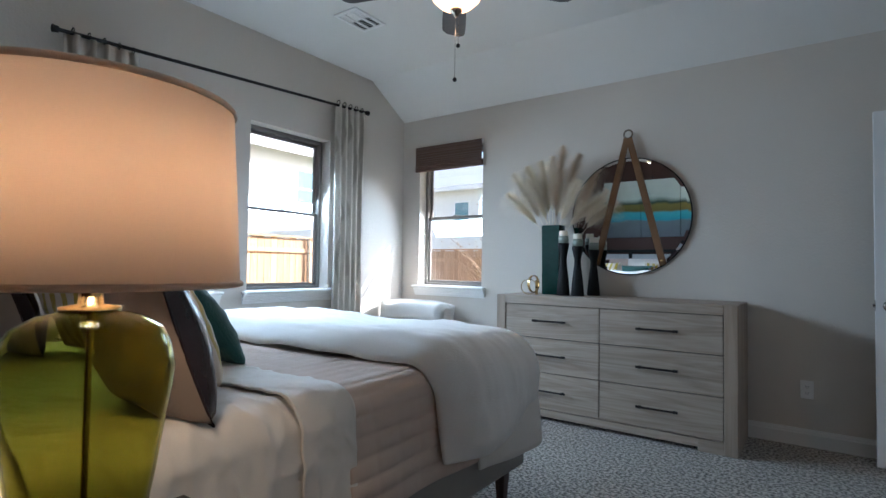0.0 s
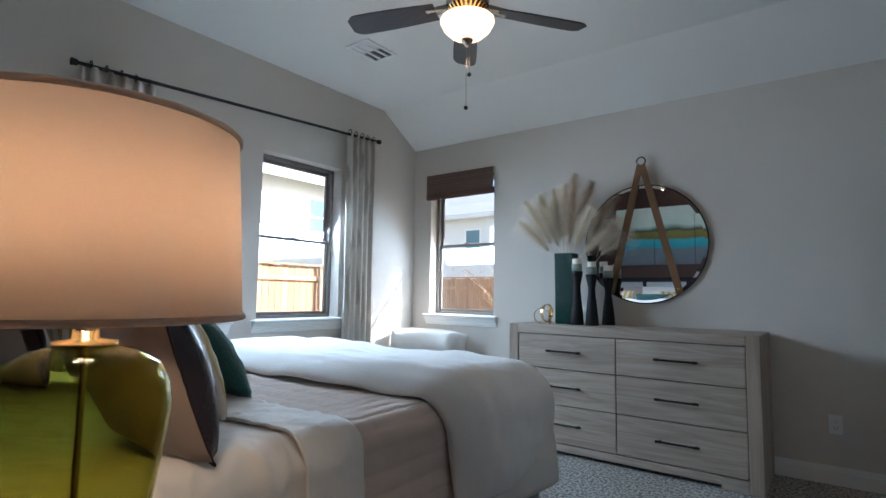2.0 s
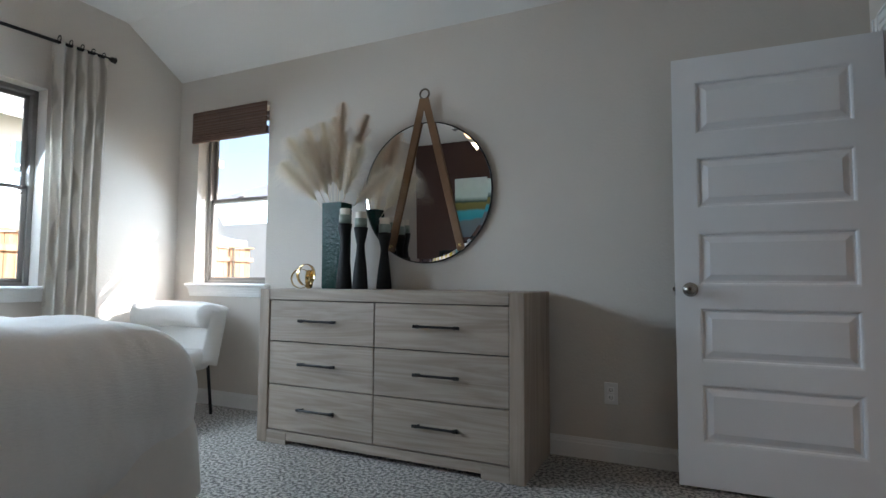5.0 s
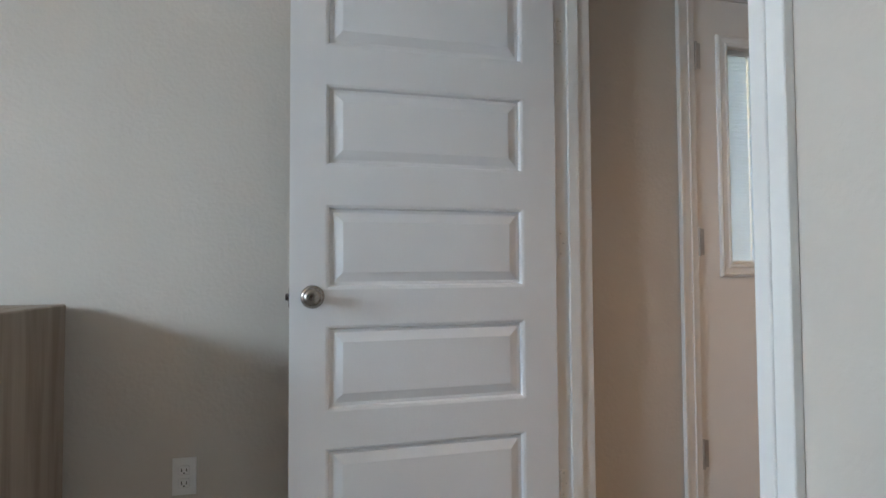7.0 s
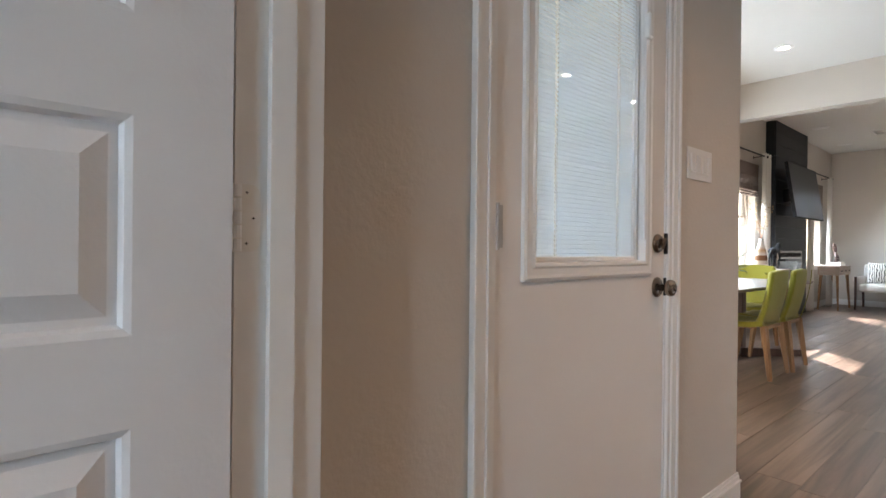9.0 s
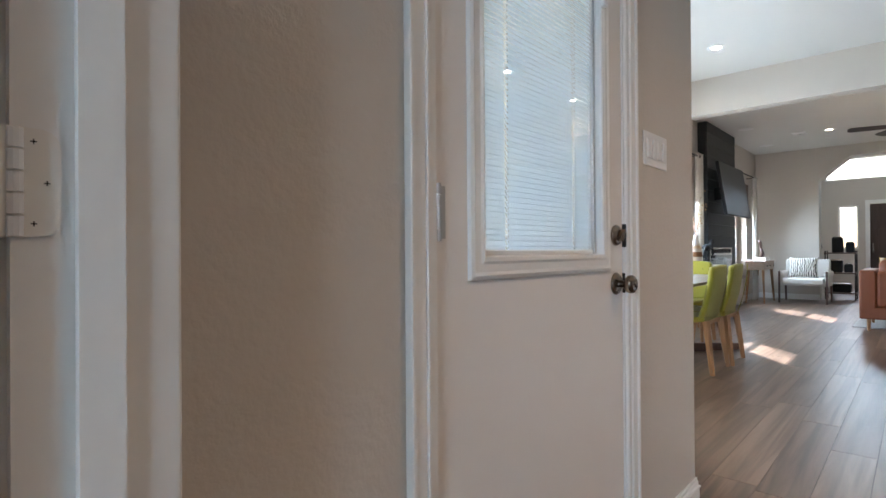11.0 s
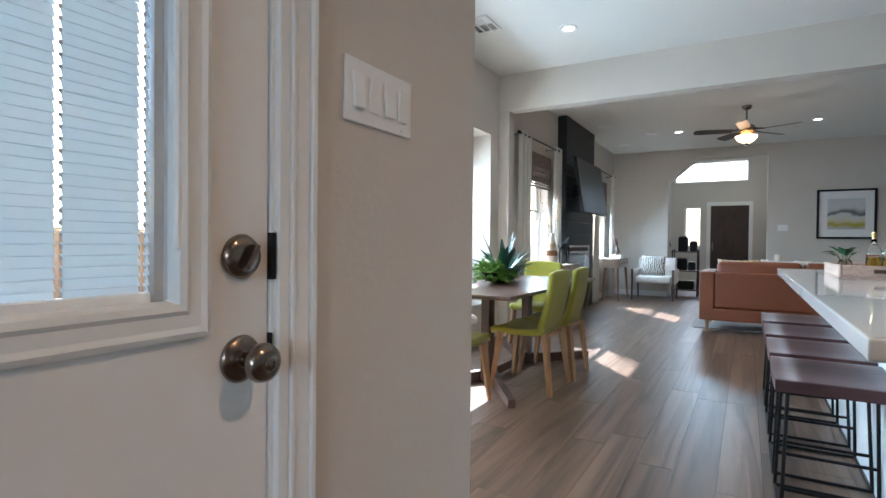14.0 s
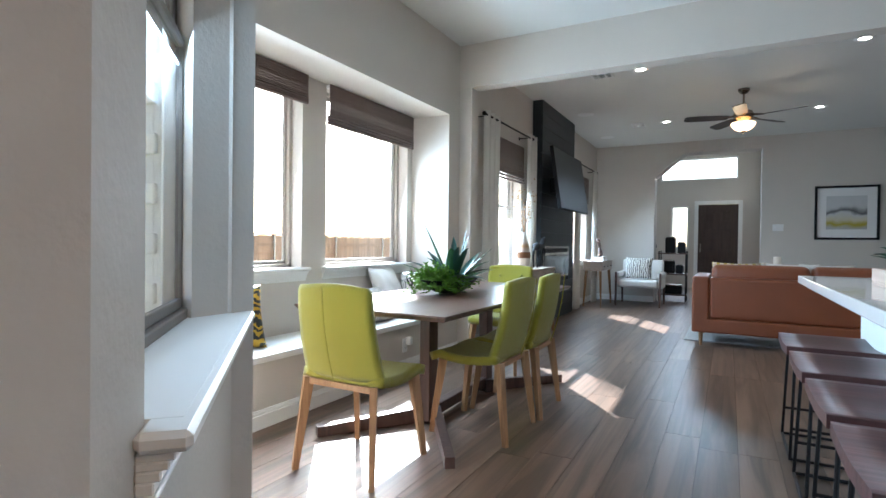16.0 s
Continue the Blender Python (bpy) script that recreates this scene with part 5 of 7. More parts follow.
FP = thing("fireplace", pose(0, 0, 0), "black shiplap fireplace wall with a linear firebox", "fireplace")
FX0, FX1, FY = 9.68, 11.33, 4.86
part("core", box(FX0 + 0.005, FX1 - 0.005, FY + 0.025, YD, 0.0, ZC, 0), M["shiplap"], FP)
n = 17
for k in range(n):
    z0 = ZC * k / n
    spans = ((FX0, FX1),) if z0 + ZC / n < 0.62 or z0 > 1.04 else ((FX0, 9.74), (11.05, FX1))
    for x0, x1 in spans:
        part("board", box(x0, x1, FY, FY + 0.025, z0 + 0.003, z0 + ZC / n - 0.003, 0.002, 1), M["shiplap"], FP)
fb = part("firebox", box(9.75, 11.04, FY - 0.010, FY + 0.035, 0.60, 1.06, 0.004, 1), M["nickel"], FP)
part("fire_glass", box(9.80, 10.99, FY - 0.015, FY - 0.009, 0.64, 0.93), M["fire_glass"], fb)
for k in range(11):
    part("vent_slot", box(9.82 + k * 0.105, 9.90 + k * 0.105, FY - 0.013, FY - 0.009, 0.965, 1.025), M["dark"], fb)
TV = thing("television", pose(10.16, 4.60, 1.95, -8.5, 0, 0), "black flat television tilted on a wall arm", "television")
part("bezel", box(-0.73, 0.73, -0.02, 0.025, -0.41, 0.41, 0.008, 2), M["matte_black"], TV)
part("screen", box(-0.72, 0.72, -0.0225, -0.019, -0.40, 0.40), M["screen"], TV)
part("wall_arm", box(-0.12, 0.12, 0.026, 0.28, -0.10, 0.10, 0.01, 1), M["matte_black"], TV)

# ---- floor planks ----
rows_y = []
pid = 0
near, rest = [], bmesh.new()
PW = 0.184
rng = random.Random(4)
plank_meshes = {}
y = -3.12
while y < 5.0:
    x = 0.99 - rng.random() * 1.2
    while x < 17.8:
        ln = rng.choice((1.52, 1.82, 1.22, 1.52))
        x0, x1 = max(x, 0.99), min(x + ln, 17.8)
        x += ln
        if x1 - x0 < 0.05:
            continue
        y1 = min(y + PW, 5.0)
        if y1 > 3.13:
            x0 = max(x0, 3.2 + (y - 3.1) if y < 3.85 else XDW)
            if x1 - x0 < 0.05:
                continue
        if 1.9 < y < 4.95 and x0 < 13.6 and len(near) < 300:
            key = round(x1 - x0, 3), round(y1 - y, 3)
            if key not in plank_meshes:
                plank_meshes[key] = mesh("plank", box(0.0011, x1 - x0 - 0.0011, 0.0011, y1 - y - 0.0011, -0.005, 0.0), M["plank"])
            ob = new("plank", plank_meshes[key])
            ob.parent = FLOOR
            ob.location = (x0, y, 0)
            near.append(ob)
        else:
            bx(rest, x0 + 0.0012, x1 - 0.0012, y + 0.0012, y1 - 0.0012, -0.005, 0.0)
    y += PW
ob = setting("planks", rest, M["plank"], parent=FLOOR)
ob["kind"] = "stuff"

# ---- outside ----
b = bmesh.new()
sheet(b, lambda u, v: (-400 + 800 * u, -400 + 800 * v, -0.22), 4, 4)
setting("ground", b, M["grass"], "dry lawn round the house", "ground")


def fence(name, p0, p1, h, label):
    top = thing(name, pose(0, 0, 0), label, "fence")
    p0, p1 = Vector((*p0, 0)), Vector((*p1, 0))
    way = (p1 - p0).normalized()
    L = (p1 - p0).length
    ang = math.degrees(math.atan2(way.y, way.x))
    top.matrix_basis = pose(p0.x, p0.y, -0.22, 0, 0, ang)
    n = int(L / 0.145)
    bd = mesh("board", box(0, 0.140, -0.009, 0.009, 0.03, h, 0.003, 1), M["fence"])
    for k in range(min(n, 150)):
        ob = new("board", bd)
        ob.parent = top
        ob.location = (k * 0.145, 0, 0.012 * math.sin(k * 2.3))
    for z in (0.35, h - 0.28):
        part("rail", box(0, L, -0.05, -0.010, z, z + 0.085), M["fence"], top)
    part("cap", box(0, L, -0.07, 0.05, h + 0.012, h + 0.045), M["fence"], top)
    for k in range(int(L / 2.4) + 1):
        part("post", rod(bmesh.new(), (k * 2.4, -0.075, 0), (k * 2.4, -0.075, h), 0.032), M["nickel"], top)
    return top


fence("fence", (-8.6, -6.0), (-8.6, 9.0), 1.85, "cedar board fence with metal posts and a flat cap")
fence("fence", (-9.0, 10.0), (2.5, 10.0), 1.75, "cedar board fence across the back yard")
fence("fence", (3.0, 13.0), (24.5, 13.0), 1.45, "cedar board fence along the far side")


def house(name, m, w, d, h, roof_h, windows, label):
    top = thing(name, m, label, "house")
    part("wall", box(-w / 2, w / 2, -d / 2, d / 2, -0.3, h), M["stucco"], top)
    b = bmesh.new()
    o = 0.45
    c0 = [b.verts.new(p) for p in ((-w / 2 - o, -d / 2 - o, h), (w / 2 + o, -d / 2 - o, h), (w / 2 + o, d / 2 + o, h), (-w / 2 - o, d / 2 + o, h))]
    if w >= d:
        c1 = [b.verts.new(p) for p in ((-w / 2 + d / 2, 0, h + roof_h), (w / 2 - d / 2, 0, h + roof_h))]
        slopes = ((c0[0], c0[1], c1[1], c1[0]), (c0[1], c0[2], c1[1]), (c0[2], c0[3], c1[0], c1[1]), (c0[3], c0[0], c1[0]))
    else:
        c1 = [b.verts.new(p) for p in ((0, -d / 2 + w / 2, h + roof_h), (0, d / 2 - w / 2, h + roof_h))]
        slopes = ((c0[0], c0[1], c1[0]), (c0[1], c0[2], c1[1], c1[0]), (c0[2], c0[3], c1[1]), (c0[3], c0[0], c1[0], c1[1]))
    for f in slopes:
        b.faces.new(f)
    rf = part("roof", b, M["roof"], top)
    b = bmesh.new()
    for x0, x1, y0, y1 in ((-w / 2 - o, w / 2 + o, -d / 2 - o - 0.08, -d / 2 - o), (-w / 2 - o, w / 2 + o, d / 2 + o, d / 2 + o + 0.08), (-w / 2 - o - 0.08, -w / 2 - o, -d / 2 - o, d / 2 + o), (w / 2 + o, w / 2 + o + 0.08, -d / 2 - o, d / 2 + o)):
        bx(b, x0, x1, y0, y1, h - 0.22, h + 0.02)
    bx(b, -w / 2 - o, w / 2 + o, -d / 2 - o, d / 2 + o, h - 0.06, h - 0.03)
    part("fascia", b, M["stucco"], rf)
    for face, u, z, ww, hh in windows:
        if face == "s":
            fr_ = box(u - ww / 2, u + ww / 2, -d / 2 - 0.04, -d / 2 + 0.02, z, z + hh, 0.01, 1)
            gl = box(u - ww / 2 + 0.08, u + ww / 2 - 0.08, -d / 2 - 0.05, -d / 2 - 0.03, z + 0.08, z + hh / 2 - 0.03)
            bx(gl, u - ww / 2 + 0.08, u + ww / 2 - 0.08, -d / 2 - 0.05, -d / 2 - 0.03, z + hh / 2 + 0.03, z + hh - 0.08)
        else:
            fr_ = box(w / 2 - 0.02, w / 2 + 0.04, u - ww / 2, u + ww / 2, z, z + hh, 0.01, 1)
            gl = box(w / 2 + 0.03, w / 2 + 0.05, u - ww / 2 + 0.08, u + ww / 2 - 0.08, z + 0.08, z + hh / 2 - 0.03)
            bx(gl, w / 2 + 0.03, w / 2 + 0.05, u - ww / 2 + 0.08, u + ww / 2 - 0.08, z + hh / 2 + 0.03, z + hh - 0.08)
        wo = part("window", fr_, M["trim"], top)
        part("pane", gl, M["pane_blue"], wo)
    return top


M["pane_blue"] = mat("far_window_pane", (0.10, 0.20, 0.24), 0.1, 0, 0.1, 2.0)
house("neighbour_house", pose(-19.5, 6.0, -0.2), 9.0, 14.0, 5.3, 3.6, (("e", 5.2, 3.3, 0.95, 1.4), ("e", 1.8, 3.3, 0.95, 1.4), ("e", -0.4, 3.3, 0.95, 1.4)), "two-storey pale brick house with grey roof")
house("neighbour_house", pose(-15.5, 25.0, -0.2), 14.0, 9.0, 5.3, 2.6, (("s", 1.0, 3.1, 0.95, 1.5), ("s", 4.0, 3.1, 0.95, 1.5)), "two-storey pale brick house with grey roof")
house("garden_shed", pose(-11.6, 9.0, -0.2), 1.8, 1.9, 2.15, 0.45, (("e", -0.6, 1.7, 0.7, 0.5), ("e", 0.5, 1.7, 0.7, 0.5)), "low grey-roofed shed behind the fence")


# ---- ceiling fans, vents and can lights ----
def ceiling_fan(m, drop, blade_len, metal, blade_mat, turn, label, cords):
    top = thing("ceiling_fan", m, label, "fan")
    part("canopy", lathe(bmesh.new(), [(0.001, 0), (0.065, 0), (0.066, -0.02), (0.045, -0.05), (0.02, -0.06), (0.001, -0.06)], 32), metal, top)
    part("downrod", rod(bmesh.new(), (0, 0, -0.05), (0, 0, -drop), 0.012), metal, top)
    z = -drop
    motor = part("motor", lathe(bmesh.new(), [(0.001, z + 0.03), (0.03, z + 0.025), (0.05, z), (0.095, z - 0.015), (0.112, z - 0.05), (0.108, z - 0.085), (0.07, z - 0.11), (0.060, z - 0.15), (0.001, z - 0.15)], 40), metal, top)
    b = bmesh.new()
    for k in range(24):
        a = 2 * math.pi * k / 24
        bar(b, (0.098 * math.cos(a), 0.098 * math.sin(a), z - 0.092), (0.070 * math.cos(a), 0.070 * math.sin(a), z - 0.118), 0.008, 0.012)
    part("vents", b, M["gold"], motor)
    for k in range(5):
        a = math.radians(turn + 72 * k)
        r = Matrix.Rotation(a, 4, "Z")
        b = bar(bmesh.new(), (0.08, 0, z - 0.07), (0.22, 0, z - 0.085), 0.020, 0.03, 0.07, 0.008, "Y")
        iron = part("blade_iron", shifted(b, r), metal, top)

        def fn(u, v):
            x = 0.17 + blade_len * u
            w = 0.055 + 0.016 * math.sin(min(1, u * 1.1) * math.pi * 0.6) - 0.030 * max(0.0, u - 0.93) / 0.07
            y = (v - 0.5) * 2 * w
            return (x, y, z - 0.082 + 0.22 * y)
        part("blade", shifted(sheet(bmesh.new(), fn, 18, 4, 0.007, False), r), blade_mat, top)
    part("bowl", lathe(bmesh.new(), [(0.075, z - 0.150), (0.135, z - 0.158), (0.138, z - 0.170), (0.120, z - 0.205), (0.085, z - 0.238), (0.045, z - 0.258), (0.020, z - 0.263)], 48), M["lampglass"], top, "lit amber glass bowl", True)
    part("finial", lathe(bmesh.new(), [(0.001, z - 0.300), (0.012, z - 0.292), (0.014, z - 0.282), (0.030, z - 0.270), (0.032, z - 0.260), (0.001, z - 0.255)], 24), metal, top, smooth=True)
    for dx, ln in cords:
        ch_ = part("pull_chain", rod(bmesh.new(), (dx, 0.004, z - 0.27), (dx, 0.004, z - 0.27 - ln), 0.0012, seg=6), M["bronze"], top)
        b = bmesh.new()
        bmesh.ops.create_uvsphere(b, u_segments=12, v_segments=8, radius=0.011)
        part("chain_knob", shifted(b, Matrix.Translation((dx, 0.004, z - 0.275 - ln))), M["matte_black"], ch_, smooth=True)
    return top


ceiling_fan(pose(-1.62, 1.18, 2.889), 0.22, 0.50, M["bronze"], M["fan_dark"], 54, "bronze ceiling fan with dark blades and a lit bowl", ((0.012, 0.17), (-0.006, 0.34)))
ceiling_fan(pose(10.32, 2.51, ZC), 0.26, 0.50, M["bronze"], M["fan_dark"], 31, "bronze ceiling fan with dark blades over the sofa", ())


def vent(m, w, h, label):
    top = thing("ceiling_vent", m, label, "vent")
    part("backing", box(-w / 2 + 0.02, w / 2 - 0.02, -h / 2 + 0.02, h / 2 - 0.02, -0.003, 0.0), M["dark"], top)
    for x0, x1, y0, y1 in ((-w / 2, w / 2, -h / 2, -h / 2 + 0.025), (-w / 2, w / 2, h / 2 - 0.025, h / 2), (-w / 2, -w / 2 + 0.025, -h / 2 + 0.025, h / 2 - 0.025), (w / 2 - 0.025, w / 2, -h / 2 + 0.025, h / 2 - 0.025)):
        part("frame", box(x0, x1, y0, y1, -0.011, 0.0, 0.002, 1), M["plate"], top)
    n = 12
    for k in range(n):
        x = -w / 2 + 0.03 + (w - 0.06) * k / (n - 1)
        part("slat", shifted(box(-0.007, 0.007, -h / 2 + 0.025, h / 2 - 0.025, -0.001, 0.0005), pose(x, 0, -0.006, 0, 40 if k < n / 2 else -40, 0)), M["plate"], top)
    for y in (-h / 6, h / 6):
        part("bar", box(-w / 2 + 0.02, w / 2 - 0.02, y - 0.008, y + 0.008, -0.011, -0.002), M["plate"], top)
    return top


vent(pose(-2.82, 1.69, 2.889, 0, 0, 90), 0.31, 0.22, "white ceiling vent in the bedroom")
vent(pose(8.95, 3.95, ZC, 0, 0, 0), 0.34, 0.24, "white ceiling vent in the living room")
vent(pose(11.78, 3.95, ZC, 0, 0, 0), 0.30, 0.20, "white ceiling vent in the living room")
vent(pose(6.1, 4.55, ZC, 0, 0, 0), 0.34, 0.24, "white ceiling vent over the dining table")
# the can at (2.6, 1.2) is unseen, added to house the extra hall lamp
for x, y in ((6.55, 3.9), (9.0, 3.53), (11.75, 3.53), (9.0, 1.57), (11.7, 1.57), (2.6, 1.2), (5.68, 0.41), (7.22, 0.39)):
    c = thing("can_light", pose(x, y, ZC), "lit recessed ceiling light with a white trim", "ceiling light", "can lights")
    part("trim", lathe(bmesh.new(), [(0.050, 0.0), (0.082, 0.0), (0.083, -0.004), (0.052, -0.008), (0.048, -0.004)], 36), M["plate"], c, smooth=True)
    part("lens", lathe(bmesh.new(), [(0.001, -0.003), (0.049, -0.003), (0.050, 0.0)], 36), M["can_glow"], c)
for x, y in ((10.75, 4.55), (12.6, 4.6)):
    c = thing("ceiling_speaker", pose(x, y, ZC), "round white ceiling speaker grille", "speaker")
    part("grille", lathe(bmesh.new(), [(0.001, -0.005), (0.10, -0.005), (0.115, -0.003), (0.118, 0.0)], 40), M["plate"], c, smooth=True)

# ---- on the dresser ----
TOPZ = 0.905
V = thing("vase", pose(-1.855, 2.92, TOPZ), "tall square emerald glazed vase with pampas grass", "vase")
b = bmesh.new()
rings = []
for z, s in ((0.0, 0.066), (0.01, 0.069), (0.27, 0.070), (0.53, 0.073), (0.545, 0.073), (0.545, 0.062), (0.40, 0.060)):
    rings.append([b.verts.new((sx * s, sy * s * 0.8, z)) for sx, sy in ((-1, -1), (1, -1), (1, 1), (-1, 1))])
for p, q in zip(rings, rings[1:]):
    for k in range(4):
        b.faces.new((p[k], p[(k + 1) % 4], q[(k + 1) % 4], q[k]))
b.faces.new(rings[0][::-1]), b.faces.new(rings[-1])
part("body", b, M["vase_green"], V)


def plume(base, tip, bow, size, mt, seed, holder):
    """One pampas plume: a bowed stem with a thick brush of fine drooping hairs."""
    rn = random.Random(seed)
    base, tip, bow = Vector(base), Vector(tip), Vector(bow)
    pts = [base.lerp(tip, k / 20) + bow * (k / 20) ** 2 for k in range(21)]
    top = part("plume", tube(bmesh.new(), pts[:18], 0.0022, 5), mt, holder)
    vs, fs = [], []
    ln = (tip - base).length
    for k in range(1700):
        s = 0.34 + 0.66 * rn.random()
        i = min(int(s * 20), 19)
        p = pts[i].lerp(pts[i + 1], s * 20 - i)
        along = (pts[i + 1] - pts[i]).normalized()
        side = Vector((rn.gauss(0, 1), rn.gauss(0, 1), rn.gauss(0, 1)))
        side = (side - along * side.dot(along)).normalized()
        fat = math.sin(math.pi * min(1.0, (s - 0.34) / 0.66 * 0.9 + 0.12)) ** 0.7
        L = size * (0.25 + 1.15 * rn.random() ** 1.5) * fat
        q1 = p + along * L * 0.62 + side * L * 0.46
        q2 = q1 + along * L * 0.40 + side * L * 0.46 + Vector((0, 0, -0.55 * L))
        w = along.cross(side).normalized() * 0.0009
        n = len(vs)
        vs += [p - w, p + w, q1 + w * 0.9, q1 - w * 0.9, q2]
        fs += [(n, n + 1, n + 2, n + 3), (n + 3, n + 2, n + 4)]
    me = bpy.data.meshes.new("hairs")
    me.from_pydata([tuple(v) for v in vs], [], fs)
    me.materials.append(mt)
    ob = new("hairs", me)
    ob.parent = top
    ob["kind"] = "stuff"


rn = random.Random(7)
for k, (tx, tz, bx_, mt) in enumerate(((-0.33, 0.86, -0.06, 0), (-0.28, 1.02, -0.04, 0), (-0.18, 1.08, -0.03, 0), (-0.07, 1.12, -0.02, 0), (0.03, 1.14, 0.0, 0), (0.13, 1.20, 0.04, 1), (0.20, 1.16, 0.05, 1), (0.24, 0.92, 0.06, 0), (0.34, 0.80, 0.10, 0), (0.10, 1.02, 0.0, 0), (-0.12, 0.96, -0.04, 0))):
    plume((tx * 0.10, rn.uniform(-0.03, 0.03), 0.42), (tx * 0.85, rn.uniform(-0.16, 0.06), tz), (bx_, -0.02, -0.05), 0.135, M["plume_brown"] if mt else M["plume"], 20 + k, V)


def candle_stand(x, y, h, label):
    c = thing("candle_holder", pose(x, y, TOPZ), label, "candle holder", "candle holders on the dresser")
    part("stand", lathe(bmesh.new(), [(0.001, 0), (0.048, 0), (0.049, 0.006), (0.040, h * 0.30), (0.026, h * 0.62), (0.024, h * 0.72), (0.040, h * 0.93), (0.044, h), (0.001, h)], 32), M["matte_black"], c, smooth=True)
    part("cup", lathe(bmesh.new(), [(0.001, h), (0.037, h), (0.038, h + 0.055), (0.034, h + 0.055), (0.034, h + 0.01)], 32), M["glassgrey"], c, smooth=True)
    part("candle", lathe(bmesh.new(), [(0.001, h + 0.008), (0.033, h + 0.008), (0.033, h + 0.092), (0.028, h + 0.096), (0.001, h + 0.090)], 28), M["wax"], c, smooth=True)
    return c


candle_stand(-1.735, 2.84, 0.40, "tall black turned candle holder with a white candle")
candle_stand(-1.625, 2.85, 0.375, "black turned candle holder with a white candle")
candle_stand(-1.565, 3.03, 0.355, "short black turned candle holder with a white candle")
K = thing("gold_knot", pose(-1.925, 2.71, TOPZ), "brushed gold knot sculpture of linked rings", "sculpture")
for cx, cz, r, ax in ((-0.035, 0.062, 0.060, 20), (0.030, 0.058, 0.056, -65), (0.005, 0.085, 0.066, 80)):
    b = bmesh.new()
    n = 40
    rg = []
    for k in range(n):
        a = 2 * math.pi * k / n
        o, i_ = Vector((r * math.cos(a), 0, r * math.sin(a))), Vector(((r - 0.004) * math.cos(a), 0, (r - 0.004) * math.sin(a)))
        rg.append([b.verts.new(p) for p in (o + Vector((0, -0.010, 0)), o + Vector((0, 0.010, 0)), i_ + Vector((0, 0.010, 0)), i_ + Vector((0, -0.010, 0)))])
    for k in range(n):
        for j in range(4):
            b.faces.new((rg[k][j], rg[k][(j + 1) % 4], rg[(k + 1) % n][(j + 1) % 4], rg[(k + 1) % n][j]))
    part("ring", shifted(b, Matrix.Translation((cx, 0, cz)) @ pose(0, 0, 0, 0, 12, ax)), M["gold"], K, smooth=False)


# ---- bedroom armchair and painting ----
A = thing("armchair", pose(-3.16, 2.58, 0, 0, 0, 8), "cream boucle armchair on thin black legs", "armchair")


def ac_back(u, v):
    x = (u - 0.5) * 0.68
    return (x, 0.24 + 0.10 * v - 0.10 * (2 * u - 1) ** 2, 0.40 + 0.40 * v - 0.02 * (2 * u - 1) ** 4)


part("backrest", sheet(bmesh.new(), ac_back, 16, 10, 0.11), M["boucle"], A, smooth=True)
part("head_roll", tube(bmesh.new(), [((k / 12 - 0.5) * 0.66, 0.30 - 0.09 * (2 * k / 12 - 1) ** 2, 0.70) for k in range(13)], 0.085, 14), M["boucle"], A, smooth=True)
part("seat", box(-0.34, 0.34, -0.36, 0.26, 0.33, 0.475, 0.06, 5), M["boucle"], A, smooth=True)
for x in (-0.31, 0.31):
    part("leg", rod(bmesh.new(), (x, -0.30, 0.36), (x, -0.30, 0), 0.011), M["black"], A)
    part("leg", rod(bmesh.new(), (x * 0.9, 0.26, 0.45), (x * 0.9, 0.32, 0), 0.011), M["black"], A)


def ramp_paint(name, stops, axis, lo, hi, wobble, wscale):
    """Painted bands across a canvas with wavering edges."""
    m = mat(name, (1, 1, 1), 0.7, 0, 0.10, 8.0, 0.3, 90.0)
    nt = m.node_tree
    sep = nt.nodes.new("ShaderNodeSeparateXYZ")
    nt.links.new(nt.nodes["Texture Coordinate"].outputs["Object"], sep.inputs[0])
    mr = nt.nodes.new("ShaderNodeMapRange")
    mr.inputs["From Min"].default_value, mr.inputs["From Max"].default_value = lo, hi
    nt.links.new(sep.outputs["XYZ".index(axis)], mr.inputs[0])
    nz = nt.nodes.new("ShaderNodeTexNoise")
    nz.inputs["Scale"].default_value, nz.inputs["Detail"].default_value = wscale, 4.0
    nt.links.new(nt.nodes["Texture Coordinate"].outputs["Object"], nz.inputs["Vector"])
    ad = nt.nodes.new("ShaderNodeMath")
    ad.operation, ad.inputs[1].default_value = "MULTIPLY_ADD", wobble
    nt.links.new(nz.outputs["Fac"], ad.inputs[0]), nt.links.new(mr.outputs[0], ad.inputs[2])
    rp = nt.nodes.new("ShaderNodeValToRGB")
    while len(rp.color_ramp.elements) < len(stops):
        rp.color_ramp.elements.new(0.5)
    for el, (pos, c) in zip(rp.color_ramp.elements, stops):
        el.position, el.color = pos, (*c, 1)
    nt.links.new(ad.outputs[0], rp.inputs[0]), nt.links.new(rp.outputs[0], nt.nodes["Hue/Saturation/Value"].inputs["Color"])
    return m


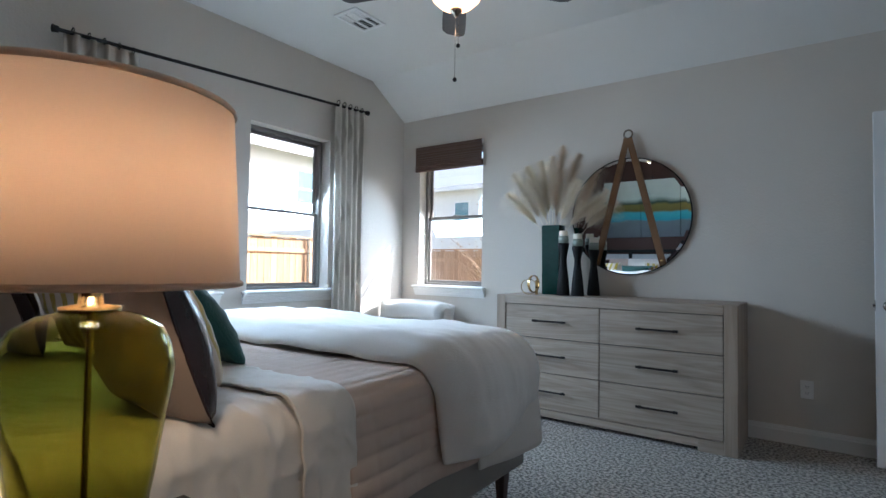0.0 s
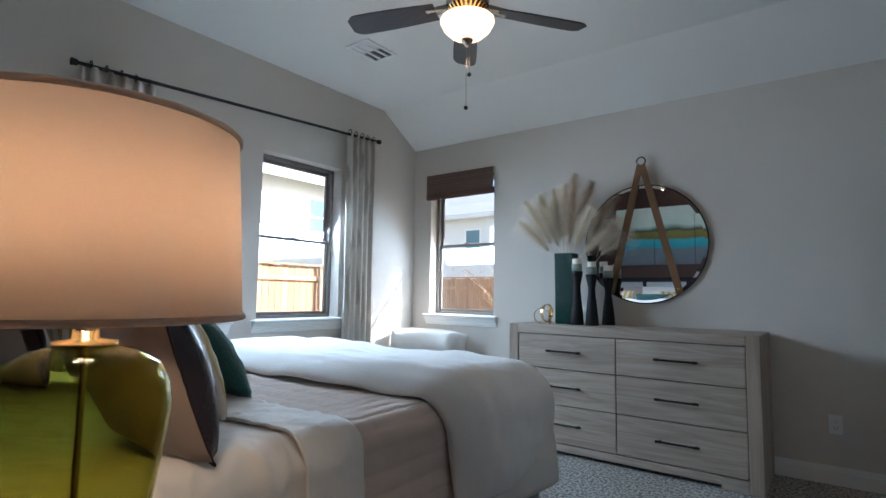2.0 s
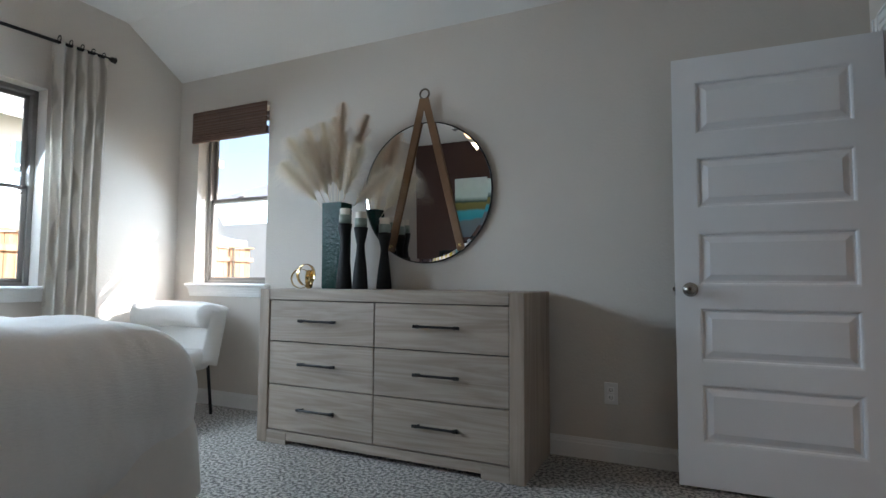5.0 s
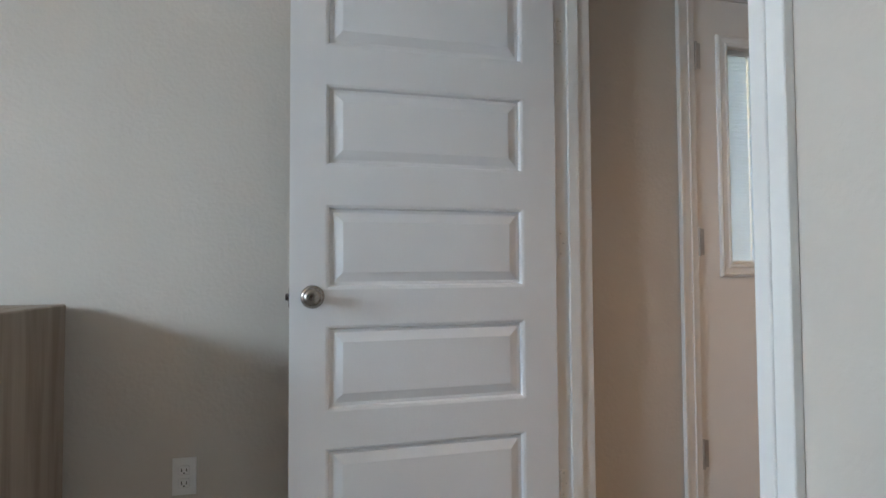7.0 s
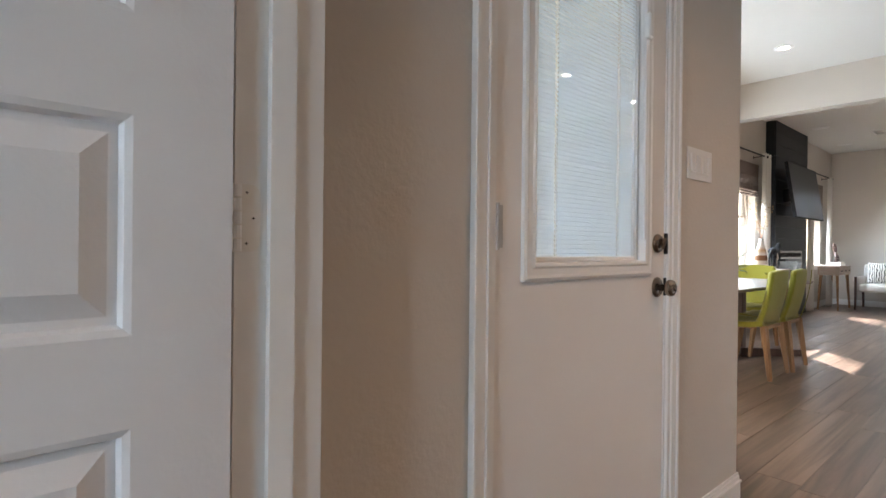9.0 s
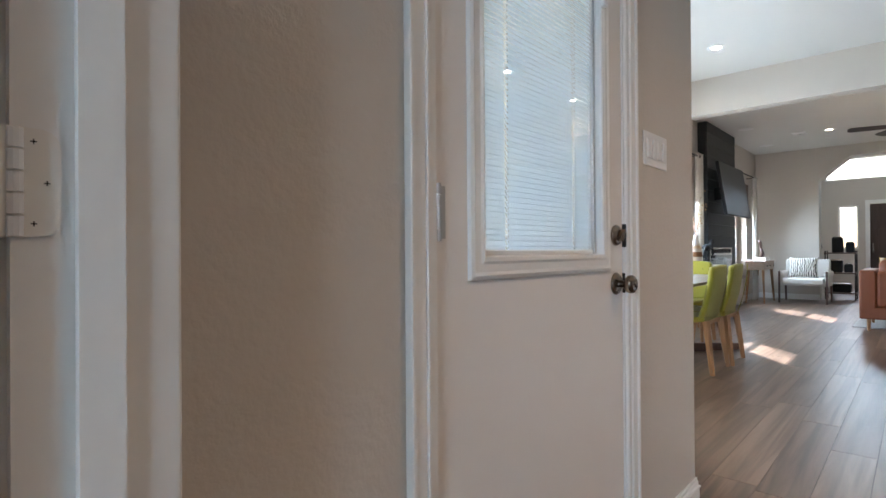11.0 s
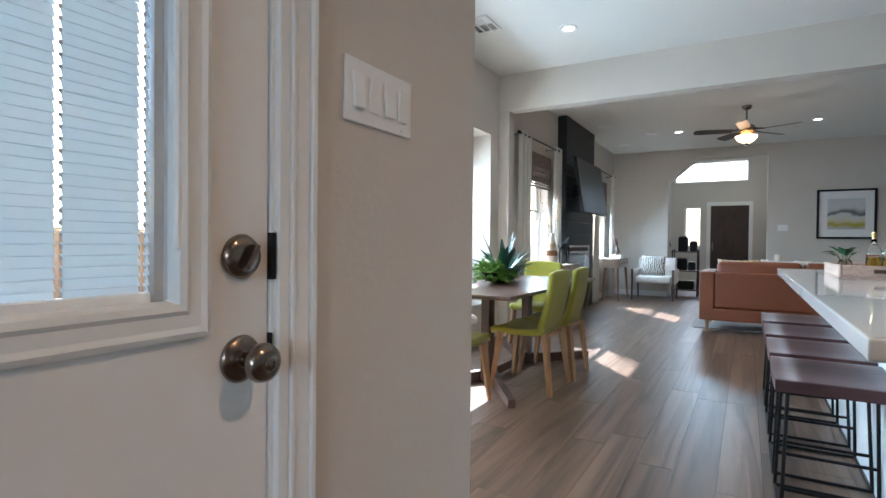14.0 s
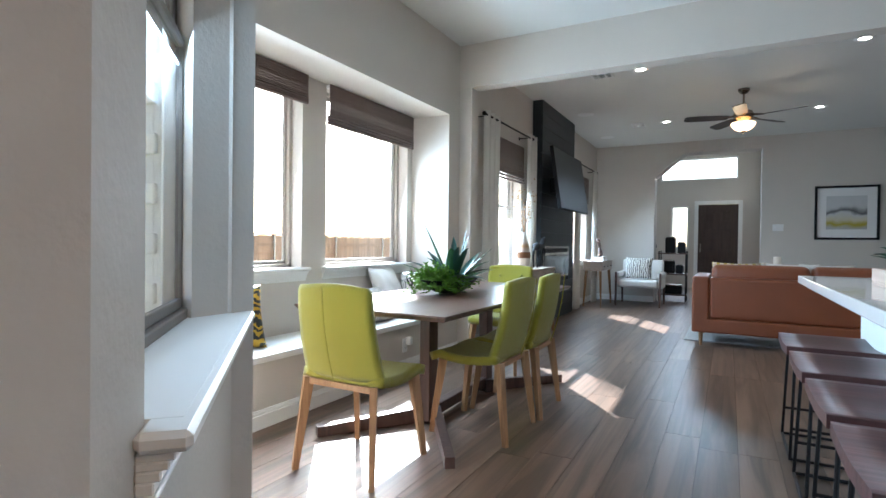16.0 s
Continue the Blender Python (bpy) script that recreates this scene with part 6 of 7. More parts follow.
M["canvas"] = ramp_paint("landscape_canvas", ((0.0, (0.10, 0.12, 0.14)), (0.36, (0.14, 0.17, 0.19)), (0.40, (0.02, 0.30, 0.38)), (0.52, (0.05, 0.36, 0.42)), (0.56, (0.16, 0.13, 0.02)), (0.66, (0.20, 0.17, 0.03)), (0.70, (0.02, 0.06, 0.04)), (0.78, (0.55, 0.66, 0.60)), (1.0, (0.62, 0.70, 0.64))), "Z", 0.0, 0.88, 0.20, 2.2)
P = thing("wall_painting", pose(-2.09, YS, 1.44), "landscape triptych in teal, ochre and pale green", "painting")
for k in range(3):
    part("canvas", box(-0.855 + 0.572 * k, -0.855 + 0.572 * k + 0.566, 0.004, 0.035, 0.0, 0.88, 0.004, 1), M["canvas"], P)

# ---- dining table plant and nook things ----
B = thing("plant_bowl", pose(6.02, 4.30, 0.750) @ Matrix.Scale(1.0, 4), "long black bowl planted with spiky leaves and fern", "plant")


def bowl(u, v):
    a = 2 * math.pi * u
    r = (0.35 + 0.65 * v ** 0.6)
    return (0.34 * r * math.cos(a), 0.13 * r * math.sin(a), 0.004 + 0.075 * v + 0.018 * v * math.cos(a) ** 2)


part("bowl", sheet(bmesh.new(), bowl, 40, 8, 0.006), M["matte_black"], B, smooth=True)
part("soil", sheet(bmesh.new(), lambda u, v: (0.30 * v * math.cos(2 * math.pi * u), 0.11 * v * math.sin(2 * math.pi * u), 0.065), 30, 3), M["gap"], B)
rn = random.Random(3)


def blade_leaf(base, way, ln, wd, curl, mt, holder, name="leaf"):
    way = Vector(way).normalized()
    side = way.cross(Vector((0, 0, 1)))
    side = side.normalized() if side.length > 0.05 else Vector((1, 0, 0))
    up = side.cross(way).normalized()

    def fn(u, v):
        w = wd * math.sin(math.pi * min(1, 0.12 + 0.88 * u)) ** 0.7 * (1 - 0.4 * u)
        p = Vector(base) + way * ln * u - Vector((0, 0, 1)) * curl * ln * u * u
        return p + side * w * (v - 0.5) + up * 0.35 * w * abs(v - 0.5)
    part(name, sheet(bmesh.new(), fn, 9, 4), mt, holder, smooth=True)


for k in range(26):
    a = rn.uniform(0, 2 * math.pi)
    e = rn.uniform(0.35, 1.45)
    ln = rn.uniform(0.28, 0.46) * (1.1 if e > 1 else 0.95)
    blade_leaf((0.03 + 0.07 * math.cos(a), 0.03 * math.sin(a), 0.06), (math.cos(a) * math.cos(e), math.sin(a) * math.cos(e), math.sin(e)), ln, 0.075, rn.uniform(0.05, 0.45), M["leaf_blue"] if k % 3 else M["leaf"], B)


def fern(cx, cy, n, spread, seed, holder, z0=0.06, mt="leaf_light", size=0.016):
    r_ = random.Random(seed)
    vs, fs = [], []
    for k in range(n):
        a, e = r_.uniform(0, 2 * math.pi), r_.uniform(0.0, 1.3)
        ln = r_.uniform(0.35, 1.0) * spread
        way = Vector((math.cos(a) * math.cos(e), math.sin(a) * math.cos(e), math.sin(e)))
        for j in range(9):
            s = (j + 2) / 10
            p = Vector((cx, cy, z0)) + way * ln * s - Vector((0, 0, 0.35 * ln * s * s))
            for q in (-1, 1):
                d = Vector((r_.gauss(0, 1), r_.gauss(0, 1), r_.gauss(0, 0.7))).normalized() * size
                c = d.cross(Vector((r_.random(), r_.random(), 1))).normalized() * size * 0.4
                i = len(vs)
                vs += [p, p + d * 0.5 + c, p + d, p + d * 0.5 - c]
                fs.append((i, i + 1, i + 2, i + 3))
    me = bpy.data.meshes.new("fern")
    me.from_pydata([tuple(v) for v in vs], [], fs)
    me.materials.append(M[mt])
    ob = new("fern", me)
    ob.parent = holder
    ob["kind"] = "stuff"
    return ob


fern(-0.22, 0.0, 190, 0.24, 1, B, 0.07, "leaf_light", 0.022)
fern(0.24, 0.02, 50, 0.15, 2, B)
fern(-0.10, -0.06, 80, 0.16, 3, B, 0.06, "leaf_light", 0.02)

M["tribal"] = banded(cloth("patterned_cotton", (0.62, 0.58, 0.52)), (0.04, 0.035, 0.03), 9.0, "x", (0.62, 0.66), 6.0, 1.5)
for x, y, w, h, lean, turn, mt, lb in ((6.35, 5.14, 0.50, 0.30, -22, 6, "tribal", "black and cream patterned lumbar pillow on the bench"), (6.75, 5.20, 0.50, 0.48, -24, 10, "boucle", "white pillow leaning on the bench"), (7.02, 5.16, 0.42, 0.40, -20, 40, "tribal", "black and cream patterned pillow on the bench")):
    tp = thing("bench_pillow", Matrix.Translation((x, y, 0.43)) @ pose(0, 0, 0, 0, 0, turn) @ pose(0, 0, 0, lean, 0, 0), lb, "pillow")
    part("cover", pillow(bmesh.new(), w, h, 0.14, 18, seed=x), M[mt], tp, smooth=True)
M["folk"] = banded(mat("yellow_black_paint", (0.50, 0.30, 0.01), 0.4), (0.012, 0.012, 0.012), 7.0, "z", (0.45, 0.5), 9.0, 2.0)
tp = thing("folk_pillow", Matrix.Translation((5.02, 5.20, 0.425)) @ pose(0, 0, 0, -16, 0, -20), "yellow and black printed oval pillow on the bench", "pillow")
part("cover", pillow(bmesh.new(), 0.36, 0.40, 0.14, 18, seed=2), M["folk"], tp, smooth=True)
G = thing("plug_in", pose(6.56, YD - 0.006, 0.265), "white plug-in night light in the bench outlet", "plug")
part("body", box(-0.025, 0.025, -0.05, -0.003, -0.03, 0.035, 0.012, 3), M["plate"], G, smooth=True)

# ---- living room things ----
def console(m, w, d, h, label):
    top = thing("console_table", m, label, "table")
    part("top", box(-w / 2, w / 2, -d / 2, d / 2, h - 0.022, h, 0.004, 1), M["dresser"], top)
    bd = part("body", box(-w / 2 + 0.02, w / 2 - 0.02, -d / 2 + 0.015, d / 2 - 0.01, h - 0.17, h - 0.022, 0.003, 1), M["dresser"], top)
    for k in range(3):
        x0 = -w / 2 + 0.03 + k * (w - 0.06) / 3
        dr = part("drawer", box(x0 + 0.005, x0 + (w - 0.06) / 3 - 0.005, -d / 2 + 0.005, -d / 2 + 0.016, h - 0.158, h - 0.034, 0.002, 1), M["dresser"], bd)
        part("knob", rod(bmesh.new(), (x0 + (w - 0.06) / 6, -d / 2 + 0.006, h - 0.095), (x0 + (w - 0.06) / 6, -d / 2 - 0.014, h - 0.095), 0.010), M["black"], top)
    for sx in (-1, 1):
        for sy in (-1, 1):
            part("leg", bar(bmesh.new(), (sx * (w / 2 - 0.08), sy * (d / 2 - 0.05), h - 0.17), (sx * (w / 2 - 0.01), sy * (d / 2 - 0.02), 0), 0.04, 0.035, 0.022, 0.02), M["chair_wood"], top)
    return top


console(pose(8.75, 4.72, 0), 1.15, 0.34, 0.80, "pale wood console table under the living room window")
console(pose(12.55, 4.72, 0), 0.90, 0.34, 0.80, "pale wood console table beside the fireplace")
V2 = thing("vase", pose(8.62, 4.72, 0.80), "tall striped ceramic vase with dry blossom branches", "vase")
M["vase_band"] = ramp_paint("banded_ceramic", ((0.0, (0.55, 0.50, 0.45)), (0.28, (0.55, 0.50, 0.45)), (0.30, (0.16, 0.07, 0.03)), (0.45, (0.18, 0.08, 0.03)), (0.47, (0.60, 0.55, 0.50)), (0.62, (0.42, 0.26, 0.12)), (0.75, (0.60, 0.55, 0.50)), (1.0, (0.6, 0.55, 0.5))), "Z", 0.0, 0.42, 0.0, 2.0)
part("body", lathe(bmesh.new(), [(0.001, 0), (0.055, 0), (0.075, 0.08), (0.078, 0.16), (0.055, 0.28), (0.030, 0.36), (0.028, 0.42), (0.022, 0.42), (0.024, 0.36)], 36), M["vase_band"], V2, smooth=True)
rn = random.Random(12)
M["blossom"] = mat("dry_blossom", (0.42, 0.26, 0.10), 0.7, 0, 0.3, 20.0)
for k in range(9):
    a, e = rn.uniform(0, 2 * math.pi), rn.uniform(0.9, 1.45)
    ln = rn.uniform(0.35, 0.62)
    way = Vector((math.cos(a) * math.cos(e), math.sin(a) * math.cos(e), math.sin(e)))
    pts = [Vector((0, 0, 0.40)) + way * ln * s / 6 + Vector((rn.gauss(0, 0.008), rn.gauss(0, 0.008), 0)) for s in range(7)]
    br = part("branch", tube(bmesh.new(), pts, lambda s: 0.003 - 0.002 * s, 5), M["chair_wood"], V2)
    b = bmesh.new()
    for j in range(14):
        p = pts[rn.randint(2, 6)] + Vector((rn.gauss(0, 0.025), rn.gauss(0, 0.025), rn.gauss(0, 0.02)))
        bmesh.ops.create_icosphere(b, subdivisions=1, radius=rn.uniform(0.005, 0.010), matrix=Matrix.Translation(p))
    ob = part("blossoms", b, M["blossom"], br)
    ob["kind"] = "stuff"
Hs = thing("horse_sculpture", pose(9.12, 4.70, 0.80), "dark bronze horse sculpture on the console", "sculpture")
b = bmesh.new()
tube(b, [(-0.16, 0, 0.25), (-0.08, 0, 0.26), (0.02, 0, 0.25), (0.10, 0, 0.28), (0.15, 0, 0.34), (0.19, 0, 0.36), (0.24, 0, 0.32)], lambda s: 0.050 - 0.030 * abs(s - 0.25) - 0.015 * s, 10)
for p in (((-0.14, 0.02, 0.25), (-0.17, 0.02, 0.13), (-0.14, 0.02, 0.0)), ((-0.12, -0.02, 0.25), (-0.10, -0.02, 0.12), (-0.13, -0.02, 0.0)), ((0.08, 0.02, 0.26), (0.10, 0.02, 0.13), (0.07, 0.02, 0.0)), ((0.09, -0.02, 0.26), (0.15, -0.02, 0.16), (0.12, -0.02, 0.06))):
    tube(b, p, lambda s: 0.018 - 0.009 * s, 8)
tube(b, [(-0.17, 0, 0.26), (-0.22, 0, 0.20), (-0.22, 0, 0.10)], 0.009, 6)
part("figure", b, M["matte_black"], Hs, smooth=True)
Ab = thing("abstract_sculpture", pose(12.55, 4.70, 0.80), "dark looped sculpture on stacked white books", "sculpture")
part("book", box(-0.17, 0.17, -0.11, 0.11, 0.0, 0.035, 0.003, 1), M["plate"], Ab)
part("book", box(-0.15, 0.15, -0.10, 0.10, 0.035, 0.065, 0.003, 1), M["boucle"], Ab)
part("loop", tube(bmesh.new(), [(0.085 * math.sin(2 * a) * 0.9, 0.03 * math.cos(a), 0.24 + 0.15 * math.cos(a)) for a in [2 * math.pi * k / 40 for k in range(40)]], 0.020, 10, True), M["table_leg"], Ab, smooth=True)
part("stem", rod(bmesh.new(), (0, 0, 0.065), (0, 0, 0.11), 0.03, 0.02), M["table_leg"], Ab)

AC = thing("armchair", pose(12.95, 4.05, 0, 0, 0, 90), "white upholstered armchair with walnut frame", "armchair")
part("seat", box(-0.33, 0.33, -0.32, 0.30, 0.33, 0.47, 0.04, 4), M["boucle"], AC, smooth=True)
part("backrest", shifted(box(-0.36, 0.36, -0.06, 0.06, 0.0, 0.42, 0.04, 4), pose(0, -0.34, 0.40, 8, 0, 0)), M["boucle"], AC, smooth=True)
for s in (-1, 1):
    part("arm", box(s * 0.365 - 0.045, s * 0.365 + 0.045, -0.36, 0.30, 0.50, 0.60, 0.03, 3), M["boucle"], AC, smooth=True)
    part("arm_side", box(s * 0.365 - 0.03, s * 0.365 + 0.03, -0.34, 0.24, 0.32, 0.50, 0.01, 2), M["boucle"], AC)
    part("leg", bar(bmesh.new(), (s * 0.37, 0.30, 0.60), (s * 0.37, 0.32, 0), 0.035, 0.035, 0.028, 0.028), M["table_leg"], AC)
    part("leg", bar(bmesh.new(), (s * 0.37, -0.34, 0.35), (s * 0.37, -0.38, 0), 0.035, 0.035, 0.028, 0.028), M["table_leg"], AC)
tp = thing("chair_pillow", Matrix.Translation((12.84, 4.06, 0.48)) @ pose(0, 0, 0, 0, 0, 94) @ pose(0, 0, 0, 18, 0, 0), "cream pillow with black line pattern on the armchair", "pillow")
part("cover", pillow(bmesh.new(), 0.46, 0.40, 0.14, 18, seed=3), M["tribal"], tp, smooth=True)

PI = thing("framed_print", pose(XF, 0.955, 1.22, 0, 0, -90), "abstract grey and yellow print in a black frame", "picture")
w, h = 0.86, 0.89
for x0, x1, z0, z1 in ((-w / 2, w / 2, 0, 0.035), (-w / 2, w / 2, h - 0.035, h), (-w / 2, -w / 2 + 0.035, 0.035, h - 0.035), (w / 2 - 0.035, w / 2, 0.035, h - 0.035)):
    part("frame", box(x0, x1, -0.035, 0.0, z0, z1, 0.003, 1), M["matte_black"], PI)
part("mat_board", box(-w / 2 + 0.035, w / 2 - 0.035, -0.012, -0.004, 0.035, h - 0.035), M["plate"], PI)
M["abstract"] = ramp_paint("abstract_print", ((0.0, (0.36, 0.36, 0.38)), (0.30, (0.50, 0.51, 0.52)), (0.45, (0.42, 0.34, 0.02)), (0.58, (0.62, 0.58, 0.42)), (0.72, (0.60, 0.60, 0.60)), (0.80, (0.10, 0.10, 0.11)), (0.92, (0.55, 0.55, 0.55)), (1.0, (0.6, 0.6, 0.6))), "Z", 0.16, 0.72, 0.55, 3.0)
part("print", box(-0.27, 0.27, -0.016, -0.010, 0.17, 0.72), M["abstract"], PI)

SH = thing("bar_cart", pose(14.1, 3.60, 0, 0, 0, 0), "open metal shelf cart stacked with black appliances", "shelf")
for x in (-0.18, 0.18):
    for y in (-0.24, 0.24):
        part("post", rod(bmesh.new(), (x, y, 0), (x, y, 0.98), 0.012), M["black"], SH)
for z in (0.12, 0.52, 0.92):
    part("shelf", box(-0.20, 0.20, -0.26, 0.26, z, z + 0.025, 0.003, 1), M["table_leg"], SH)
for x, y, z, w, d, h in ((0, 0.05, 0.945, 0.22, 0.18, 0.30), (0.0, -0.15, 0.945, 0.16, 0.14, 0.20), (0, 0.08, 0.545, 0.20, 0.22, 0.24), (0, -0.12, 0.545, 0.14, 0.14, 0.16), (0, 0, 0.145, 0.24, 0.34, 0.16)):
    o = thing("appliance", pose(14.1 + x, 3.60 + y, z), "small black kitchen appliance on the cart", "appliance")
    part("body", box(-w / 2, w / 2, -d / 2, d / 2, 0, h, 0.02, 3), M["matte_black"], o)
    part("lid", box(-w / 2 + 0.02, w / 2 - 0.02, -d / 2 + 0.02, d / 2 - 0.02, h, h + 0.02, 0.006, 2), M["nickel"], o)

FD = thing("front_door", pose(17.84, 3.34, 0, 0, 0, -90), "dark stained panelled front door", "door")
tagged(FD, kind="structure")
slabf = part("slab", wall_box(bmesh.new(), "x", 0, 0.045, 0.0, 0.90, 0.0, 2.14, [(x0, x0 + 0.30, z0, z1) for x0 in (0.11, 0.49) for z0, z1 in ((0.22, 0.80), (0.95, 1.55), (1.68, 1.98))]), M["front_door"], FD)
for x0 in (0.11, 0.49):
    for z0, z1 in ((0.22, 0.80), (0.95, 1.55), (1.68, 1.98)):
        b = box(x0, x0 + 0.30, 0.012, 0.035, z0, z1)
        bx(b, x0 + 0.045, x0 + 0.255, 0.004, 0.02, z0 + 0.045, z1 - 0.045, 0.008, 1)
        part("panel", b, M["front_door"], slabf)
part("handle_set", box(0.04, 0.075, -0.05, 0.0, 0.92, 1.16, 0.01, 2), M["bronze"], FD)
FF = thing("door_frame_3", pose(0, 0, 0), "white casing round the front door", "door frame")
tagged(FF, kind="structure")
for y0, y1, z0, z1 in ((3.34, 3.43, 0, 2.24), (2.35, 2.44, 0, 2.24), (2.44, 3.34, 2.15, 2.24)):
    part("casing", box(17.775, 17.80, y0, y1, z0, z1, 0.003, 1), M["trim"], FF)
WD = thing("door_3", pose(15.9, 1.97, 0, 0, 0, 180), "white panelled closet door in the entry", "door")
tagged(WD, kind="structure")
wl = part("slab", box(-0.40, 0.40, -0.03, 0.0, 0.01, 2.05, 0.003, 1), M["door"], WD)
for z0, z1 in ((0.2, 0.5), (0.58, 0.86), (0.94, 1.22), (1.30, 1.58), (1.66, 1.94)):
    part("panel", box(-0.30, 0.30, -0.042, -0.03, z0, z1, 0.006, 1), M["door"], wl)
WD2 = thing("door_4", pose(14.75, 5.2, 0), "white glass-knobbed door under the stair", "door")
tagged(WD2, kind="structure")
wl = part("slab", box(-0.40, 0.40, -0.03, 0.0, 0.01, 2.05, 0.003, 1), M["door"], WD2)
for z0, z1 in ((0.2, 0.5), (0.58, 0.86), (0.94, 1.22), (1.30, 1.58), (1.66, 1.94)):
    part("panel", box(-0.30, 0.30, -0.042, -0.03, z0, z1, 0.006, 1), M["door"], wl)
ST = thing("staircase", pose(0, 0, 0), "staircase with dark rail rising along the entry", "stairs")
for k in range(9):
    part("step", box(17.2 - 0.26 * (k + 1), 17.2 - 0.26 * k, 4.25, 5.2, 0, 0.18 * (k + 1), 0.006, 1), M["trim"], ST)
part("handrail", bar(bmesh.new(), (17.2, 4.28, 1.05), (14.9, 4.28, 2.65), 0.05, 0.06), M["matte_black"], ST)
for k in range(14):
    part("baluster", rod(bmesh.new(), (17.1 - 0.165 * k, 4.28, 0.15 + 0.115 * k), (17.1 - 0.165 * k, 4.28, 1.10 + 0.115 * k), 0.010, seg=8), M["matte_black"], ST)

# ---- on the island ----
TR = thing("serving_tray", pose(5.72, 1.85, 0.915), "pale wood serving tray on the counter", "tray")
M["tray"] = wood("tray_oak", (0.58, 0.44, 0.36), (0.46, 0.33, 0.26), 0.5, "x", 10.0)
part("base", box(-0.30, 0.30, -0.20, 0.20, 0.0, 0.015, 0.003, 1), M["tray"], TR)
part("side", box(-0.30, 0.30, 0.185, 0.20, 0.0151, 0.075, 0.004, 1), M["tray"], TR)
part("side", box(-0.30, 0.30, -0.20, -0.185, 0.0151, 0.075, 0.004, 1), M["tray"], TR)
part("end", box(0.285, 0.30, -0.1845, 0.1845, 0.0151, 0.075, 0.004, 1), M["tray"], TR)
part("end", box(-0.30, -0.285, -0.1845, 0.1845, 0.0151, 0.075, 0.004, 1), M["tray"], TR)
part("pull", box(-0.3035, -0.3, -0.05, 0.05, 0.035, 0.055, 0.001, 1), M["bronze"], TR)
M["oil"] = glass("olive_oil", (0.72, 0.60, 0.10), 0.0, 1.2)
for x, y in ((5.80, 1.84), (5.66, 1.79)):
    o = thing("oil_bottle", pose(x, y, 0.930), "clear glass bottle of golden oil with a cork", "bottle", "bottles on the tray")
    part("glass", lathe(bmesh.new(), [(0.001, 0), (0.036, 0), (0.038, 0.006), (0.038, 0.13), (0.030, 0.155), (0.014, 0.170), (0.014, 0.205), (0.012, 0.205), (0.012, 0.17), (0.028, 0.152), (0.0355, 0.128), (0.0355, 0.006), (0.001, 0.004)], 32), M["clear"], o, smooth=True)
    part("oil", lathe(bmesh.new(), [(0.001, 0.005), (0.0345, 0.007), (0.0345, 0.10), (0.001, 0.10)], 32), M["oil"], o, smooth=True)
    part("cork", rod(bmesh.new(), (0, 0, 0.20), (0, 0, 0.245), 0.011), M["gold"], o)
o = thing("glass_vase", pose(5.90, 1.96, 0.930), "small glass jar with green leaf sprigs", "plant")
part("jar", lathe(bmesh.new(), [(0.001, 0), (0.032, 0), (0.038, 0.02), (0.036, 0.06), (0.028, 0.08), (0.026, 0.08), (0.033, 0.058), (0.034, 0.02), (0.001, 0.006)], 28), M["clear"], o, smooth=True)
for k in range(9):
    a, e = rn.uniform(0, 2 * math.pi), rn.uniform(0.2, 1.2)
    blade_leaf((0.05 * math.cos(a), 0.05 * math.sin(a), 0.10 + 0.05 * rn.random()), (math.cos(a) * math.cos(e), math.sin(a) * math.cos(e), math.sin(e)), 0.075, 0.045, 0.3, M["leaf"], o)
    part("stem", tube(bmesh.new(), [(0, 0, 0.02), (0.02 * math.cos(a), 0.02 * math.sin(a), 0.07), (0.05 * math.cos(a), 0.05 * math.sin(a), 0.12)], 0.0015, 5), M["leaf"], o)
CT = thing("coffee_table", pose(11.0, 1.9, 0.012), "low wooden coffee table on the rug", "table")
part("top", box(-0.40, 0.40, -0.55, 0.55, 0.40, 0.44, 0.008, 2), M["table_wood"], CT)
for x in (-0.34, 0.34):
    for y in (-0.48, 0.48):
        part("leg", bar(bmesh.new(), (x, y, 0.40), (x, y, 0), 0.05, 0.05, 0.035, 0.035), M["table_leg"], CT)
PP = thing("potted_fern", pose(11.0, 1.85, 0.452), "small potted fern with pillar candles", "plant")
part("pot", lathe(bmesh.new(), [(0.001, 0), (0.07, 0), (0.09, 0.16), (0.08, 0.16), (0.07, 0.02)], 28), M["plate"], PP, smooth=True)
fern(0, 0, 120, 0.22, 9, PP, 0.16, "leaf", 0.022)
for y, h in ((2.08, 0.50), (2.25, 0.42)):
    o = thing("pillar_candle", pose(11.0, y, 0.452), "cream pillar candle on the coffee table", "candle")
    part("wax", lathe(bmesh.new(), [(0.001, 0), (0.045, 0), (0.045, h), (0.038, h + 0.004), (0.001, h - 0.004)], 28), M["wax"], o, smooth=True)

